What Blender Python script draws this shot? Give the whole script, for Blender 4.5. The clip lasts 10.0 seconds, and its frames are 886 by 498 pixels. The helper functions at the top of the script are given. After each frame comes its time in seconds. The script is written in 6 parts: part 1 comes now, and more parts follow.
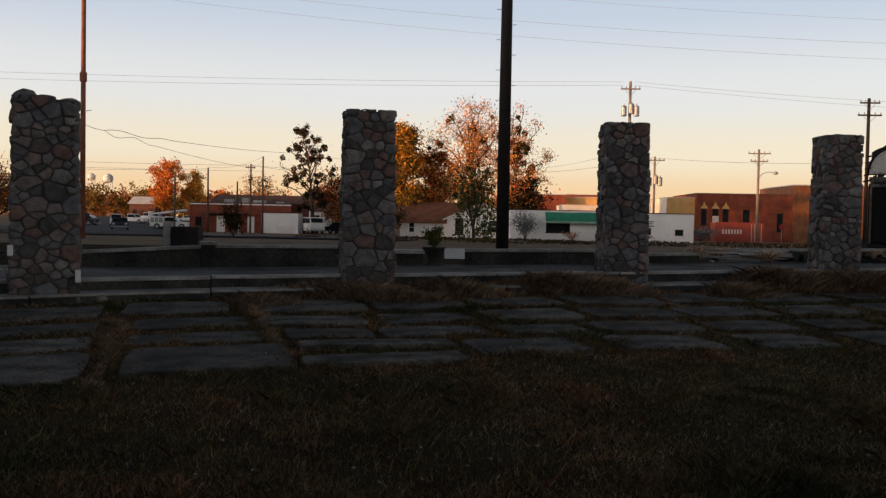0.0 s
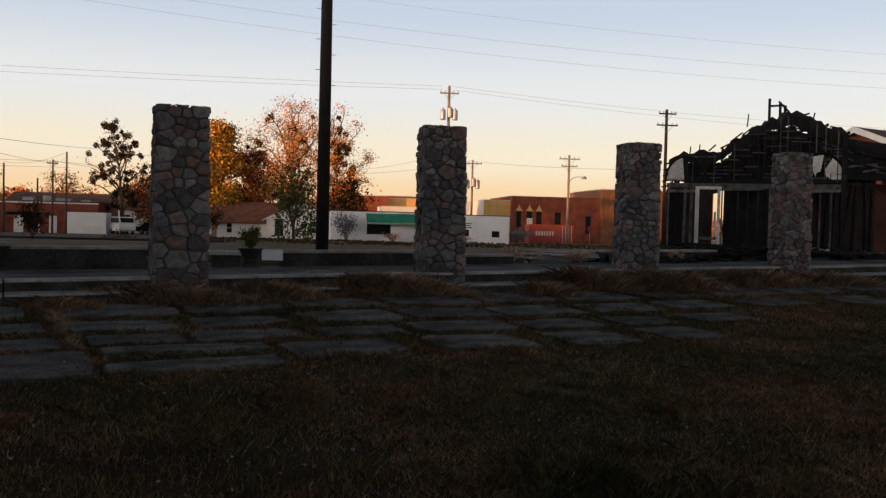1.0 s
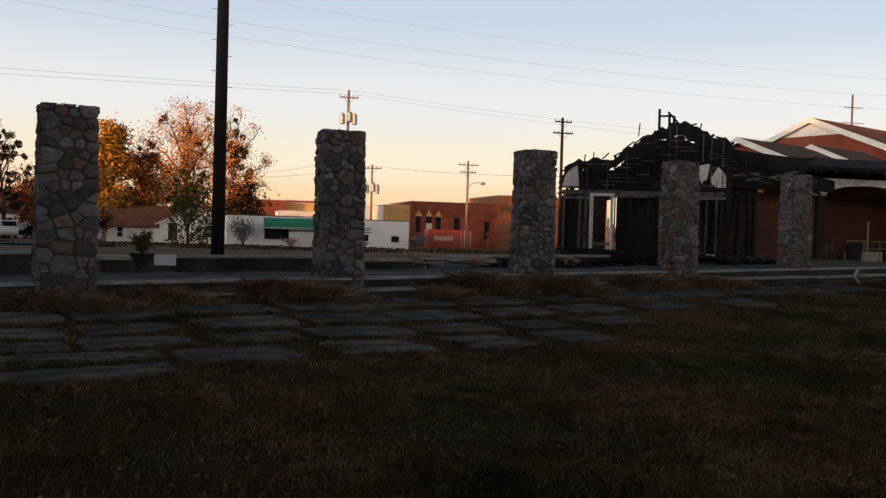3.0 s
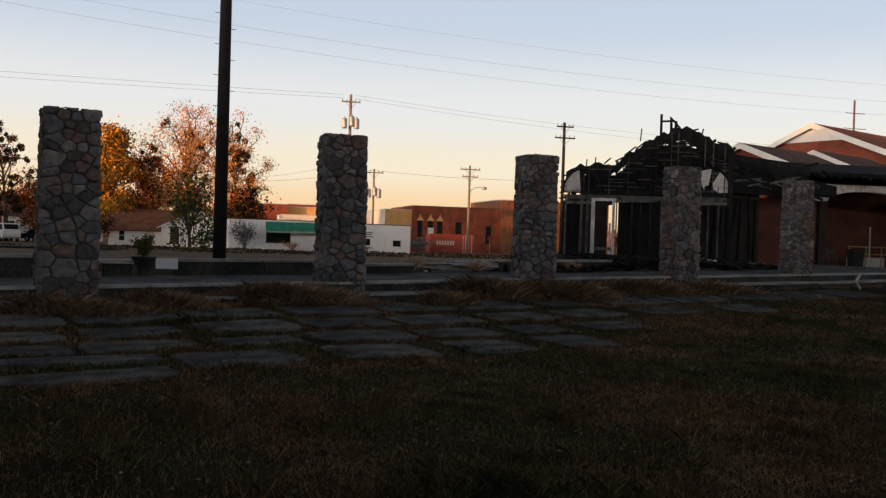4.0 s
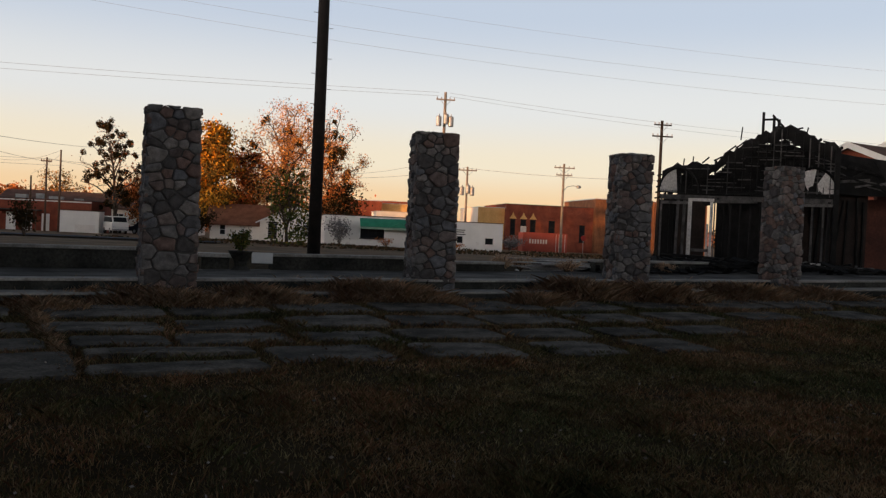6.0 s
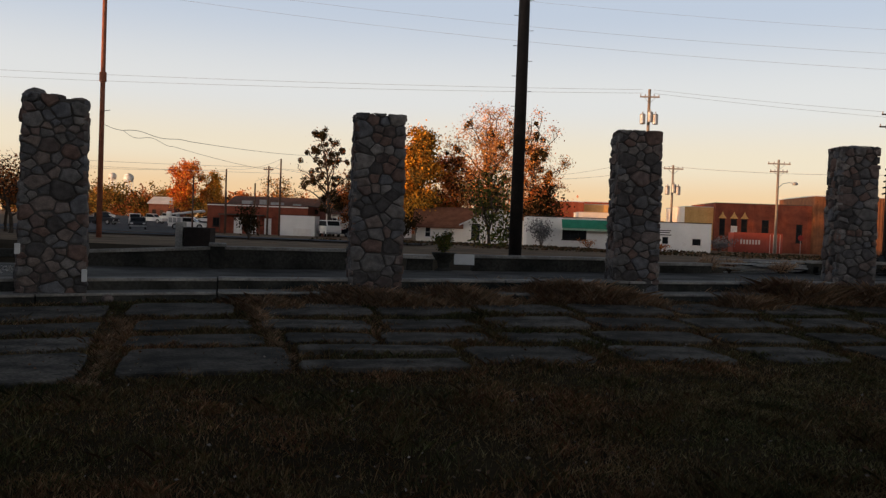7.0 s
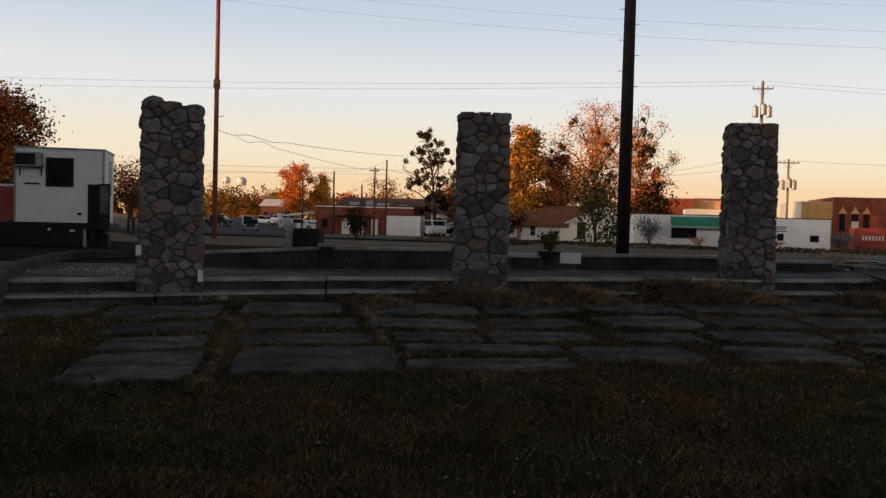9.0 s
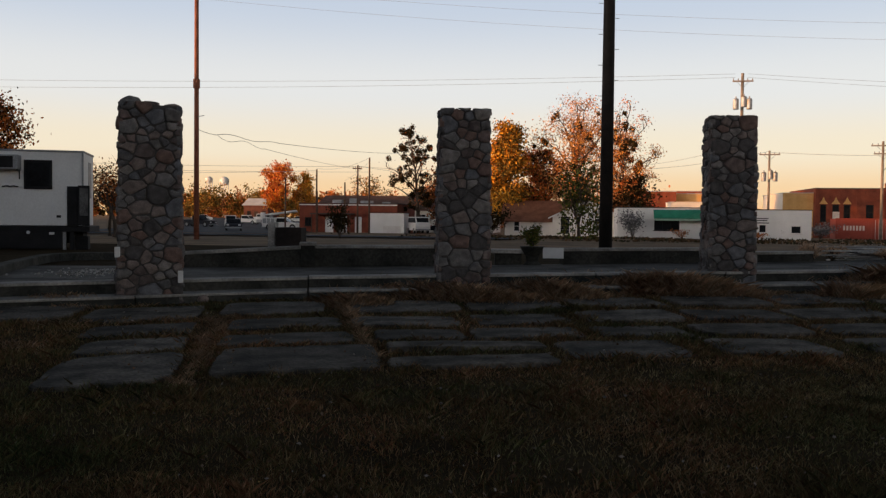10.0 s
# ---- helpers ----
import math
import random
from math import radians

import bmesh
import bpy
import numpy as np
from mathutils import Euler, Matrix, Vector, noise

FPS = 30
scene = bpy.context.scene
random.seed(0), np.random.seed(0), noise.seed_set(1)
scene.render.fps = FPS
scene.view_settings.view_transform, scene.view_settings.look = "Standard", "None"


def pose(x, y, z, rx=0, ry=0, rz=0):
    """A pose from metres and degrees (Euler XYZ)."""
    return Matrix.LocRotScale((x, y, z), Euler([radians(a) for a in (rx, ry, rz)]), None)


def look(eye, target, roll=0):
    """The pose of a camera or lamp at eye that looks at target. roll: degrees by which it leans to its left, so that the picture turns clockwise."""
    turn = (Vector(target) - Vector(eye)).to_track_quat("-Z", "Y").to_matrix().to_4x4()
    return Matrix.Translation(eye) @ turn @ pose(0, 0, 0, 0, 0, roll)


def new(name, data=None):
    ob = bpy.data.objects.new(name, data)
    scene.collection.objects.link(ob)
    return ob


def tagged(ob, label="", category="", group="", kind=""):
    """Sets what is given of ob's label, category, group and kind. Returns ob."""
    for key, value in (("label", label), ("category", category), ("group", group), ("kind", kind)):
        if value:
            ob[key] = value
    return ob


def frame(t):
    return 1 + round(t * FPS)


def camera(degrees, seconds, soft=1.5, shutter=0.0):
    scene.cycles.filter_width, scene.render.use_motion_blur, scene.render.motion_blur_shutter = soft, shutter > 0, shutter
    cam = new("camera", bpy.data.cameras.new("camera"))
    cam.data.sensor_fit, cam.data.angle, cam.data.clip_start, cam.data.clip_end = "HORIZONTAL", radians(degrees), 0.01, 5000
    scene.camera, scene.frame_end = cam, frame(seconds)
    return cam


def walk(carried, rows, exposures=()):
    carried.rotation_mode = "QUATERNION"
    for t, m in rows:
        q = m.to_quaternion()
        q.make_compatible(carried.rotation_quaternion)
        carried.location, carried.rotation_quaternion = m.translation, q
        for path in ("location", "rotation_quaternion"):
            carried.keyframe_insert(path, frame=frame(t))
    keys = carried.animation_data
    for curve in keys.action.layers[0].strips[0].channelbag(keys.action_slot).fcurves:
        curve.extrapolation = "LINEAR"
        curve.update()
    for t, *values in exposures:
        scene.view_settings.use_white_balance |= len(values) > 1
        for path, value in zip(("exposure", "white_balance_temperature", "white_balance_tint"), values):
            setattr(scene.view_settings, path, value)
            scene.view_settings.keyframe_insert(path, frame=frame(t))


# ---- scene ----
cam = camera(52.7, 10.0, soft=1.3)

PATH = [
    (0, (0.903, 0.018, 1.602), (0.799, 2.015, 1.539), 1.1),
    (0.5, (0.937, 0.046, 1.603), (1.074, 2.04, 1.543), 1.5),
    (1, (0.948, 0.084, 1.604), (1.241, 2.062, 1.552), 1.4),
    (1.5, (0.942, 0.062, 1.606), (1.345, 2.021, 1.559), 1.2),
    (2, (0.947, 0.095, 1.609), (1.4, 2.042, 1.566), 1.4),
    (2.5, (0.957, 0.098, 1.596), (1.443, 2.038, 1.556), 1.5),
    (3, (0.963, 0.08, 1.606), (1.475, 2.013, 1.571), 1.6),
    (4.5, (0.96, 0.068, 1.608), (1.465, 2.003, 1.585), 1.9),
    (5, (0.968, 0.057, 1.608), (1.472, 1.993, 1.584), 2.0),
    (5.2, (0.968, 0.079, 1.597), (1.466, 2.016, 1.572), 1.9),
    (6.3, (1.062, 0.131, 1.627), (1.233, 2.123, 1.58), 2.7),
    (6.5, (1.079, 0.149, 1.616), (1.149, 2.148, 1.564), 2.5),
    (7, (1.07, 0.12, 1.618), (0.927, 2.115, 1.565), 2.1),
    (7.5, (1.056, 0.152, 1.613), (0.765, 2.13, 1.553), 1.8),
    (8, (1.052, 0.16, 1.612), (0.708, 2.129, 1.543), 1.6),
    (8.5, (1.054, 0.174, 1.619), (0.677, 2.137, 1.551), 1.4),
    (9, (1.052, 0.187, 1.613), (0.677, 2.151, 1.551), 1.5),
    (9.5, (1.083, 0.193, 1.615), (0.699, 2.155, 1.553), 1.3),
    (10, (1.089, 0.238, 1.615), (0.748, 2.208, 1.546), 0.6),
]
walk(cam, [(t, look(eye, target, roll)) for t, eye, target, roll in PATH],
     exposures=[(0, -0.05), (1, 0.0), (3, 0.05), (4.5, -0.03), (5.2, -0.04), (6.5, -0.09), (7, -0.11), (8, -0.11), (8.5, -0.05), (10, -0.03)])

# ---------------------------------------------------------------- world, sun
world = bpy.data.worlds.new("dusk_sky")
scene.world = world
world.use_nodes = True
wn, wl = world.node_tree.nodes, world.node_tree.links
wn.clear()
w_out, w_bg = wn.new("ShaderNodeOutputWorld"), wn.new("ShaderNodeBackground")
w_tc, w_sep, w_ramp = wn.new("ShaderNodeTexCoord"), wn.new("ShaderNodeSeparateXYZ"), wn.new("ShaderNodeValToRGB")
w_sky, w_mix = wn.new("ShaderNodeTexSky"), wn.new("ShaderNodeMixRGB")
w_sky.sky_type, w_sky.sun_disc = "NISHITA", False
w_sky.sun_elevation, w_sky.sun_rotation = radians(5.0), radians(240)
w_mix.blend_type, w_mix.inputs[0].default_value = "ADD", 0.02
ramp = w_ramp.color_ramp
ramp.interpolation = "EASE"
SKY = [(0.0, (0.86, 0.50, 0.23)), (0.03, (0.90, 0.63, 0.37)), (0.075, (0.88, 0.77, 0.60)), (0.14, (0.77, 0.77, 0.77)),
       (0.24, (0.54, 0.61, 0.73)), (0.38, (0.11, 0.125, 0.155)), (1.0, (0.018, 0.019, 0.024))]
while len(ramp.elements) < len(SKY):
    ramp.elements.new(0.5)
for el, (p, c) in zip(ramp.elements, SKY):
    el.position, el.color = p, (*c, 1)
wl.new(w_tc.outputs["Generated"], w_sep.inputs[0])
wl.new(w_sep.outputs["Z"], w_ramp.inputs[0])
wl.new(w_ramp.outputs[0], w_mix.inputs[1])
wl.new(w_sky.outputs[0], w_mix.inputs[2])
# afterglow round the low sun, behind the camera
w_dot, w_pow, w_glow, w_fade, w_mul, w_add = (wn.new("ShaderNodeVectorMath"), wn.new("ShaderNodeMath"), wn.new("ShaderNodeMixRGB"), wn.new("ShaderNodeMapRange"), wn.new("ShaderNodeMath"), wn.new("ShaderNodeMixRGB"))
w_dot.operation, w_dot.inputs[1].default_value = "DOT_PRODUCT", (-0.78, -0.61, 0.10)
w_pow.operation, w_pow.inputs[1].default_value, w_pow.use_clamp = "POWER", 7.0, True
w_fade.inputs[1].default_value, w_fade.inputs[2].default_value, w_fade.inputs[3].default_value, w_fade.inputs[4].default_value = 0.14, 0.21, 1.0, 0.0
w_mul.operation = "MULTIPLY"
w_glow.blend_type, w_glow.inputs[1].default_value, w_glow.inputs[2].default_value = "MIX", (0, 0, 0, 1), (20.0, 16.3, 13.6, 1)
w_add.blend_type, w_add.inputs[0].default_value = "ADD", 1.0
wl.new(w_tc.outputs["Generated"], w_dot.inputs[0])
wl.new(w_sep.outputs["Z"], w_fade.inputs[0])
wl.new(w_dot.outputs["Value"], w_pow.inputs[0])
wl.new(w_pow.outputs[0], w_mul.inputs[0])
wl.new(w_fade.outputs[0], w_mul.inputs[1])
wl.new(w_mul.outputs[0], w_glow.inputs[0])
wl.new(w_mix.outputs[0], w_add.inputs[1])
wl.new(w_glow.outputs[0], w_add.inputs[2])
wl.new(w_add.outputs[0], w_bg.inputs[0])
wl.new(w_bg.outputs[0], w_out.inputs[0])
w_bg.inputs[1].default_value = 1.0

sun = new("sun", bpy.data.lights.new("sun", "SUN"))
sun.data.energy, sun.data.color, sun.data.angle = 5.0, (1.0, 0.43, 0.13), radians(0.6)
sun.matrix_world = look((-86.6, -50.0, 9.0), (0, 0, 0))

# ---------------------------------------------------------------- materials


def mat(name, c1, c2, scale=3.0, rough=0.85, bump=0.25, fine=10.0, metal=0.0, vary=0.0, island=0.0, stain=None, grain=0.3):
    """Two colours mixed by a coarse noise, broken by a fine one; vary: value spread from object to object; island: from piece to piece."""
    m = bpy.data.materials.new(name)
    m.use_nodes = True
    n, l = m.node_tree.nodes, m.node_tree.links
    b = n["Principled BSDF"]
    tc, n1, n2 = n.new("ShaderNodeTexCoord"), n.new("ShaderNodeTexNoise"), n.new("ShaderNodeTexNoise")
    n1.inputs["Scale"].default_value, n1.inputs["Detail"].default_value = scale, 5
    n2.inputs["Scale"].default_value, n2.inputs["Detail"].default_value = scale * fine, 4
    r1 = n.new("ShaderNodeValToRGB")
    r1.color_ramp.elements[0].position, r1.color_ramp.elements[1].position = 0.35, 0.65
    r1.color_ramp.elements[0].color, r1.color_ramp.elements[1].color = (*c1, 1), (*c2, 1)
    if stain:
        e = r1.color_ramp.elements.new(0.78)
        e.color = (*stain, 1)
    l.new(tc.outputs["Object"], n1.inputs["Vector"])
    l.new(tc.outputs["Object"], n2.inputs["Vector"])
    l.new(n1.outputs[0], r1.inputs[0])
    mr = n.new("ShaderNodeMapRange")
    mr.inputs[1].default_value, mr.inputs[2].default_value, mr.inputs[3].default_value, mr.inputs[4].default_value = 0.25, 0.75, 1 - grain, 1 + grain
    l.new(n2.outputs[0], mr.inputs[0])
    hsv = n.new("ShaderNodeHueSaturation")
    l.new(r1.outputs[0], hsv.inputs["Color"])
    value = mr.outputs[0]
    for amount, kind in ((vary, "ShaderNodeObjectInfo"), (island, "ShaderNodeNewGeometry")):
        if amount:
            src, mv, mul = n.new(kind), n.new("ShaderNodeMapRange"), n.new("ShaderNodeMath")
            mv.inputs[3].default_value, mv.inputs[4].default_value = 1 - amount, 1 + amount
            l.new(src.outputs["Random" if kind == "ShaderNodeObjectInfo" else "Random Per Island"], mv.inputs[0])
            mul.operation = "MULTIPLY"
            l.new(value, mul.inputs[0])
            l.new(mv.outputs[0], mul.inputs[1])
            value = mul.outputs[0]
    l.new(value, hsv.inputs["Value"])
    l.new(hsv.outputs[0], b.inputs["Base Color"])
    b.inputs["Roughness"].default_value, b.inputs["Metallic"].default_value = rough, metal
    b.inputs["Specular IOR Level"].default_value = 0.3
    if bump:
        bp = n.new("ShaderNodeBump")
        bp.inputs["Strength"].default_value, bp.inputs["Distance"].default_value = bump, 0.02
        l.new(n2.outputs[0], bp.inputs["Height"])
        l.new(bp.outputs[0], b.inputs["Normal"])
    return m


def palette(name, colours, rough=0.85, scale=6.0, bump=0.3, per="object", patches=None):
    """A colour out of a list for each object or piece, with grain."""
    m = mat(name, (0.5, 0.5, 0.5), (0.5, 0.5, 0.5), scale, rough, bump)
    n, l = m.node_tree.nodes, m.node_tree.links
    src = n.new("ShaderNodeObjectInfo" if per == "object" else "ShaderNodeNewGeometry")
    r = n.new("ShaderNodeValToRGB")
    r.color_ramp.interpolation = "CONSTANT"
    while len(r.color_ramp.elements) < len(colours):
        r.color_ramp.elements.new(0.5)
    for k, (e, c) in enumerate(zip(r.color_ramp.elements, colours)):
        e.position, e.color = k / len(colours), (*c, 1)
    l.new(src.outputs["Random" if per == "object" else "Random Per Island"], r.inputs[0])
    hsv = [x for x in n if x.bl_idname == "ShaderNodeHueSaturation"][0]
    noise1 = [x for x in n if x.bl_idname == "ShaderNodeTexNoise"][0]
    mx, mr = n.new("ShaderNodeMixRGB"), n.new("ShaderNodeMapRange")
    mr.inputs[1].default_value, mr.inputs[2].default_value, mr.inputs[3].default_value, mr.inputs[4].default_value = 0.3, 0.7, 0.65, 1.35
    mx.blend_type, mx.inputs[0].default_value = "MULTIPLY", 1.0
    l.new(noise1.outputs[0], mr.inputs[0])
    l.new(r.outputs[0], mx.inputs[1])
    l.new(mr.outputs[0], mx.inputs[2])
    colour = mx.outputs[0]
    if patches:
        tc, big, pr, my = n.new("ShaderNodeTexCoord"), n.new("ShaderNodeTexNoise"), n.new("ShaderNodeValToRGB"), n.new("ShaderNodeMixRGB")
        big.inputs["Scale"].default_value, big.inputs["Detail"].default_value = 0.45, 4
        pr.color_ramp.elements[0].position, pr.color_ramp.elements[1].position = 0.38, 0.62
        pr.color_ramp.elements[0].color, pr.color_ramp.elements[1].color = (*patches[0], 1), (*patches[1], 1)
        my.blend_type, my.inputs[0].default_value = "MULTIPLY", 1.0
        l.new(tc.outputs["Object"], big.inputs["Vector"])
        l.new(big.outputs[0], pr.inputs[0])
        l.new(colour, my.inputs[1])
        l.new(pr.outputs[0], my.inputs[2])
        colour = my.outputs[0]
    l.new(colour, hsv.inputs["Color"])
    return m


M = {}
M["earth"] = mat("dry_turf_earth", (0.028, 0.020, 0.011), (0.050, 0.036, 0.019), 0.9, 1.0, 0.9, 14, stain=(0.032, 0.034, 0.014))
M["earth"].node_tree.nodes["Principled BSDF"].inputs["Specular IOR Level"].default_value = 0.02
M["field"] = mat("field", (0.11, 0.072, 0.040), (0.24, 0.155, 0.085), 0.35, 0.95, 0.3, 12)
M["blade"] = palette("grass_blades", [(0.23, 0.165, 0.098), (0.15, 0.142, 0.066), (0.29, 0.20, 0.122), (0.09, 0.103, 0.045), (0.21, 0.115, 0.074), (0.40, 0.33, 0.22)], 0.8, 3, 0, "piece", ((1.42, 1.04, 0.86), (0.44, 0.60, 0.38)))
M["weed"] = palette("dry_weeds", [(0.62, 0.40, 0.25), (0.52, 0.31, 0.185), (0.70, 0.51, 0.35), (0.42, 0.29, 0.18)], 0.85, 3, 0, "piece")
M["straw"] = palette("straw_grass", [(0.46, 0.35, 0.22), (0.35, 0.27, 0.16), (0.54, 0.43, 0.29), (0.34, 0.22, 0.13)], 0.8, 3, 0, "piece", ((1.15, 0.98, 0.85), (0.75, 0.85, 0.62)))
M["litter"] = palette("leaf_litter", [(0.20, 0.14, 0.10), (0.16, 0.09, 0.055), (0.30, 0.26, 0.23), (0.12, 0.065, 0.04)], 0.8, 5, 0, "piece")
M["stone"] = palette("field_stone", [(0.215, 0.202, 0.196), (0.145, 0.140, 0.143), (0.28, 0.255, 0.238), (0.21, 0.140, 0.118), (0.175, 0.176, 0.188), (0.105, 0.097, 0.095), (0.245, 0.198, 0.178), (0.19, 0.180, 0.174), (0.20, 0.150, 0.136), (0.14, 0.112, 0.104)], 0.92, 9, 1.0)
M["mortar"] = mat("mortar", (0.075, 0.070, 0.066), (0.115, 0.108, 0.102), 6, 0.95, 0.5)
M["slab"] = mat("slab_concrete", (0.026, 0.025, 0.022), (0.138, 0.123, 0.106), 2.6, 0.9, 0.9, 9, vary=0.35, stain=(0.038, 0.036, 0.028), grain=0.5)
M["slab"].node_tree.nodes["Principled BSDF"].inputs["Specular IOR Level"].default_value = 0.2
# Weathered, and darkened further so risers and wall faces look shaded.
M["concrete"] = mat("weathered_shaded_concrete", (0.020, 0.021, 0.018), (0.064, 0.062, 0.054), 1.6, 0.9, 0.6, 11, stain=(0.030, 0.028, 0.024), grain=0.5)
M["terrace"] = mat("grimy_terrace_concrete", (0.045, 0.043, 0.040), (0.165, 0.156, 0.143), 1.0, 0.9, 0.4, 18, stain=(0.15, 0.145, 0.135))
# Red brick darkened to hold the shade of the porch and far lodge.
M["brickdark"] = mat("shaded_brick", (0.070, 0.028, 0.021), (0.125, 0.048, 0.034), 0.9, 0.9, 0.4, 12, stain=(0.04, 0.026, 0.022))
# Worn, and paled so treads and copings look lit from above.
M["coping"] = mat("worn_toplit_coping", (0.21, 0.20, 0.184), (0.42, 0.40, 0.37), 1.8, 0.85, 0.4, 14, stain=(0.11, 0.10, 0.09))
M["pale"] = mat("pale_concrete", (0.42, 0.40, 0.37), (0.55, 0.53, 0.50), 2.5, 0.8, 0.3, 12)
M["asphalt"] = mat("asphalt", (0.050, 0.053, 0.064), (0.092, 0.097, 0.112), 0.3, 0.9, 0.1, 30)
M["asphalt"].node_tree.nodes["Principled BSDF"].inputs["Specular IOR Level"].default_value = 0.15
M["polewood"] = mat("creosoted_pole", (0.012, 0.010, 0.010), (0.024, 0.019, 0.017), 2.5, 0.85, 0.4, 8)
M["polebrown"] = mat("brown_pole", (0.09, 0.055, 0.04), (0.14, 0.085, 0.06), 2.5, 0.8, 0.4, 8)
M["polered"] = mat("red_brown_pole", (0.24, 0.085, 0.05), (0.33, 0.125, 0.075), 2.5, 0.8, 0.4, 8)
M["polegrey"] = mat("grey_pole", (0.20, 0.17, 0.14), (0.28, 0.24, 0.20), 2.5, 0.85, 0.4, 8)
M["galv"] = mat("galvanised_metal", (0.30, 0.31, 0.32), (0.40, 0.41, 0.42), 4, 0.45, 0.1, 8, metal=0.7)
M["ceramic"] = mat("insulator", (0.25, 0.22, 0.20), (0.35, 0.32, 0.30), 4, 0.3, 0)
M["cable"] = mat("cable", (0.22, 0.22, 0.23), (0.28, 0.28, 0.29), 4, 0.6, 0)
M["bark"] = mat("bark", (0.06, 0.045, 0.035), (0.11, 0.085, 0.065), 3, 0.95, 0.5, 8)
M["white"] = mat("white_paint", (0.76, 0.76, 0.75), (0.84, 0.84, 0.83), 0.7, 0.6, 0.1, 20, stain=(0.68, 0.67, 0.65), grain=0.06)
M["cream"] = mat("cream_siding", (0.74, 0.70, 0.64), (0.82, 0.78, 0.72), 0.7, 0.7, 0.1, 20, stain=(0.52, 0.48, 0.42), grain=0.06)
M["green"] = mat("green_awning", (0.03, 0.22, 0.14), (0.04, 0.28, 0.18), 1.5, 0.6, 0.1, 10, grain=0.06)
M["greentrim"] = mat("green_fascia", (0.22, 0.36, 0.28), (0.28, 0.42, 0.33), 1.5, 0.6, 0.1, 10)
M["brick"] = mat("red_brick", (0.155, 0.041, 0.024), (0.245, 0.067, 0.038), 0.9, 0.9, 0.4, 12, stain=(0.11, 0.046, 0.034))
M["brickyel"] = mat("tan_brick", (0.54, 0.32, 0.12), (0.66, 0.41, 0.17), 0.9, 0.9, 0.4, 12, stain=(0.40, 0.24, 0.12))
M["rustmetal"] = mat("rusty_ribbed_metal", (0.15, 0.062, 0.03), (0.24, 0.10, 0.045), 1.2, 0.7, 0.2, 10, stain=(0.11, 0.045, 0.025))
M["container"] = mat("container_red", (0.31, 0.060, 0.040), (0.38, 0.080, 0.052), 0.9, 0.6, 0.1, 14, stain=(0.27, 0.055, 0.035), grain=0.06)
M["shingle"] = mat("brown_shingle", (0.17, 0.075, 0.045), (0.25, 0.115, 0.07), 1.3, 0.95, 0.4, 16)
M["shingledark"] = mat("dark_shingle", (0.10, 0.06, 0.05), (0.15, 0.085, 0.07), 1.3, 0.95, 0.4, 16)
M["roofred"] = mat("red_shingle", (0.22, 0.07, 0.045), (0.30, 0.10, 0.06), 1.3, 0.95, 0.4, 16)
M["tar"] = mat("dark_flat_roof", (0.05, 0.045, 0.045), (0.09, 0.08, 0.075), 1.3, 0.9, 0.3, 10)
M["trim"] = mat("white_trim", (0.70, 0.68, 0.66), (0.78, 0.77, 0.75), 1.5, 0.6, 0.1, 14, grain=0.06)
M["char"] = mat("charred_timber", (0.0035, 0.0035, 0.0036), (0.011, 0.0108, 0.011), 3.0, 0.8, 0.6, 8, vary=0.5, stain=(0.038, 0.037, 0.037))
M["burntgrey"] = mat("scorched_grey_wood", (0.045, 0.044, 0.044), (0.135, 0.132, 0.130), 3.5, 0.85, 0.4, 8, vary=0.3, stain=(0.04, 0.036, 0.033))
M["stucco"] = mat("sooty_stucco", (0.46, 0.45, 0.44), (0.62, 0.61, 0.60), 1.4, 0.85, 0.3, 12, stain=(0.22, 0.21, 0.20))
# Soot colour, used as painted dark for unlit recesses too.
M["soot"] = mat("sooty_shade_wall", (0.016, 0.013, 0.012), (0.042, 0.030, 0.025), 1.2, 0.9, 0.4, 10)
M["door"] = mat("grey_door", (0.25, 0.26, 0.29), (0.32, 0.33, 0.36), 1.5, 0.6, 0.1, 10, grain=0.06)
M["yellowrail"] = mat("yellow_rail", (0.26, 0.20, 0.075), (0.32, 0.25, 0.10), 2, 0.5, 0)
M["black"] = mat("black_steel", (0.008, 0.008, 0.009), (0.016, 0.016, 0.018), 2, 0.75, 0.1)
M["rubber"] = mat("rubber", (0.015, 0.015, 0.015), (0.03, 0.03, 0.03), 5, 0.9, 0.2)
M["greymetal"] = mat("grey_metal", (0.25, 0.26, 0.27), (0.33, 0.34, 0.35), 3, 0.5, 0.1, metal=0.3)
M["lens"] = mat("clear_lens", (0.6, 0.6, 0.62), (0.7, 0.7, 0.72), 3, 0.2, 0)
M["redlens"] = mat("red_lens", (0.35, 0.02, 0.02), (0.4, 0.03, 0.03), 3, 0.25, 0)
M["planks"] = mat("bleached_planks", (0.42, 0.41, 0.40), (0.56, 0.55, 0.53), 2.0, 0.85, 0.3, 10, vary=0.25)
M["tin"] = mat("pale_roof_metal", (0.50, 0.53, 0.57), (0.62, 0.65, 0.69), 0.5, 0.5, 0.1, grain=0.06)
M["silver"] = mat("tank_paint", (0.60, 0.60, 0.58), (0.70, 0.70, 0.68), 0.4, 0.5, 0, grain=0.06)
M["carwhite"] = mat("white_car_paint", (0.70, 0.70, 0.69), (0.76, 0.76, 0.75), 0.8, 0.3, 0, grain=0.06)
M["cardark"] = mat("dark_car_paint", (0.018, 0.020, 0.028), (0.028, 0.030, 0.038), 0.8, 0.5, 0)
M["cardark"].node_tree.nodes["Principled BSDF"].inputs["Specular IOR Level"].default_value = 0.1
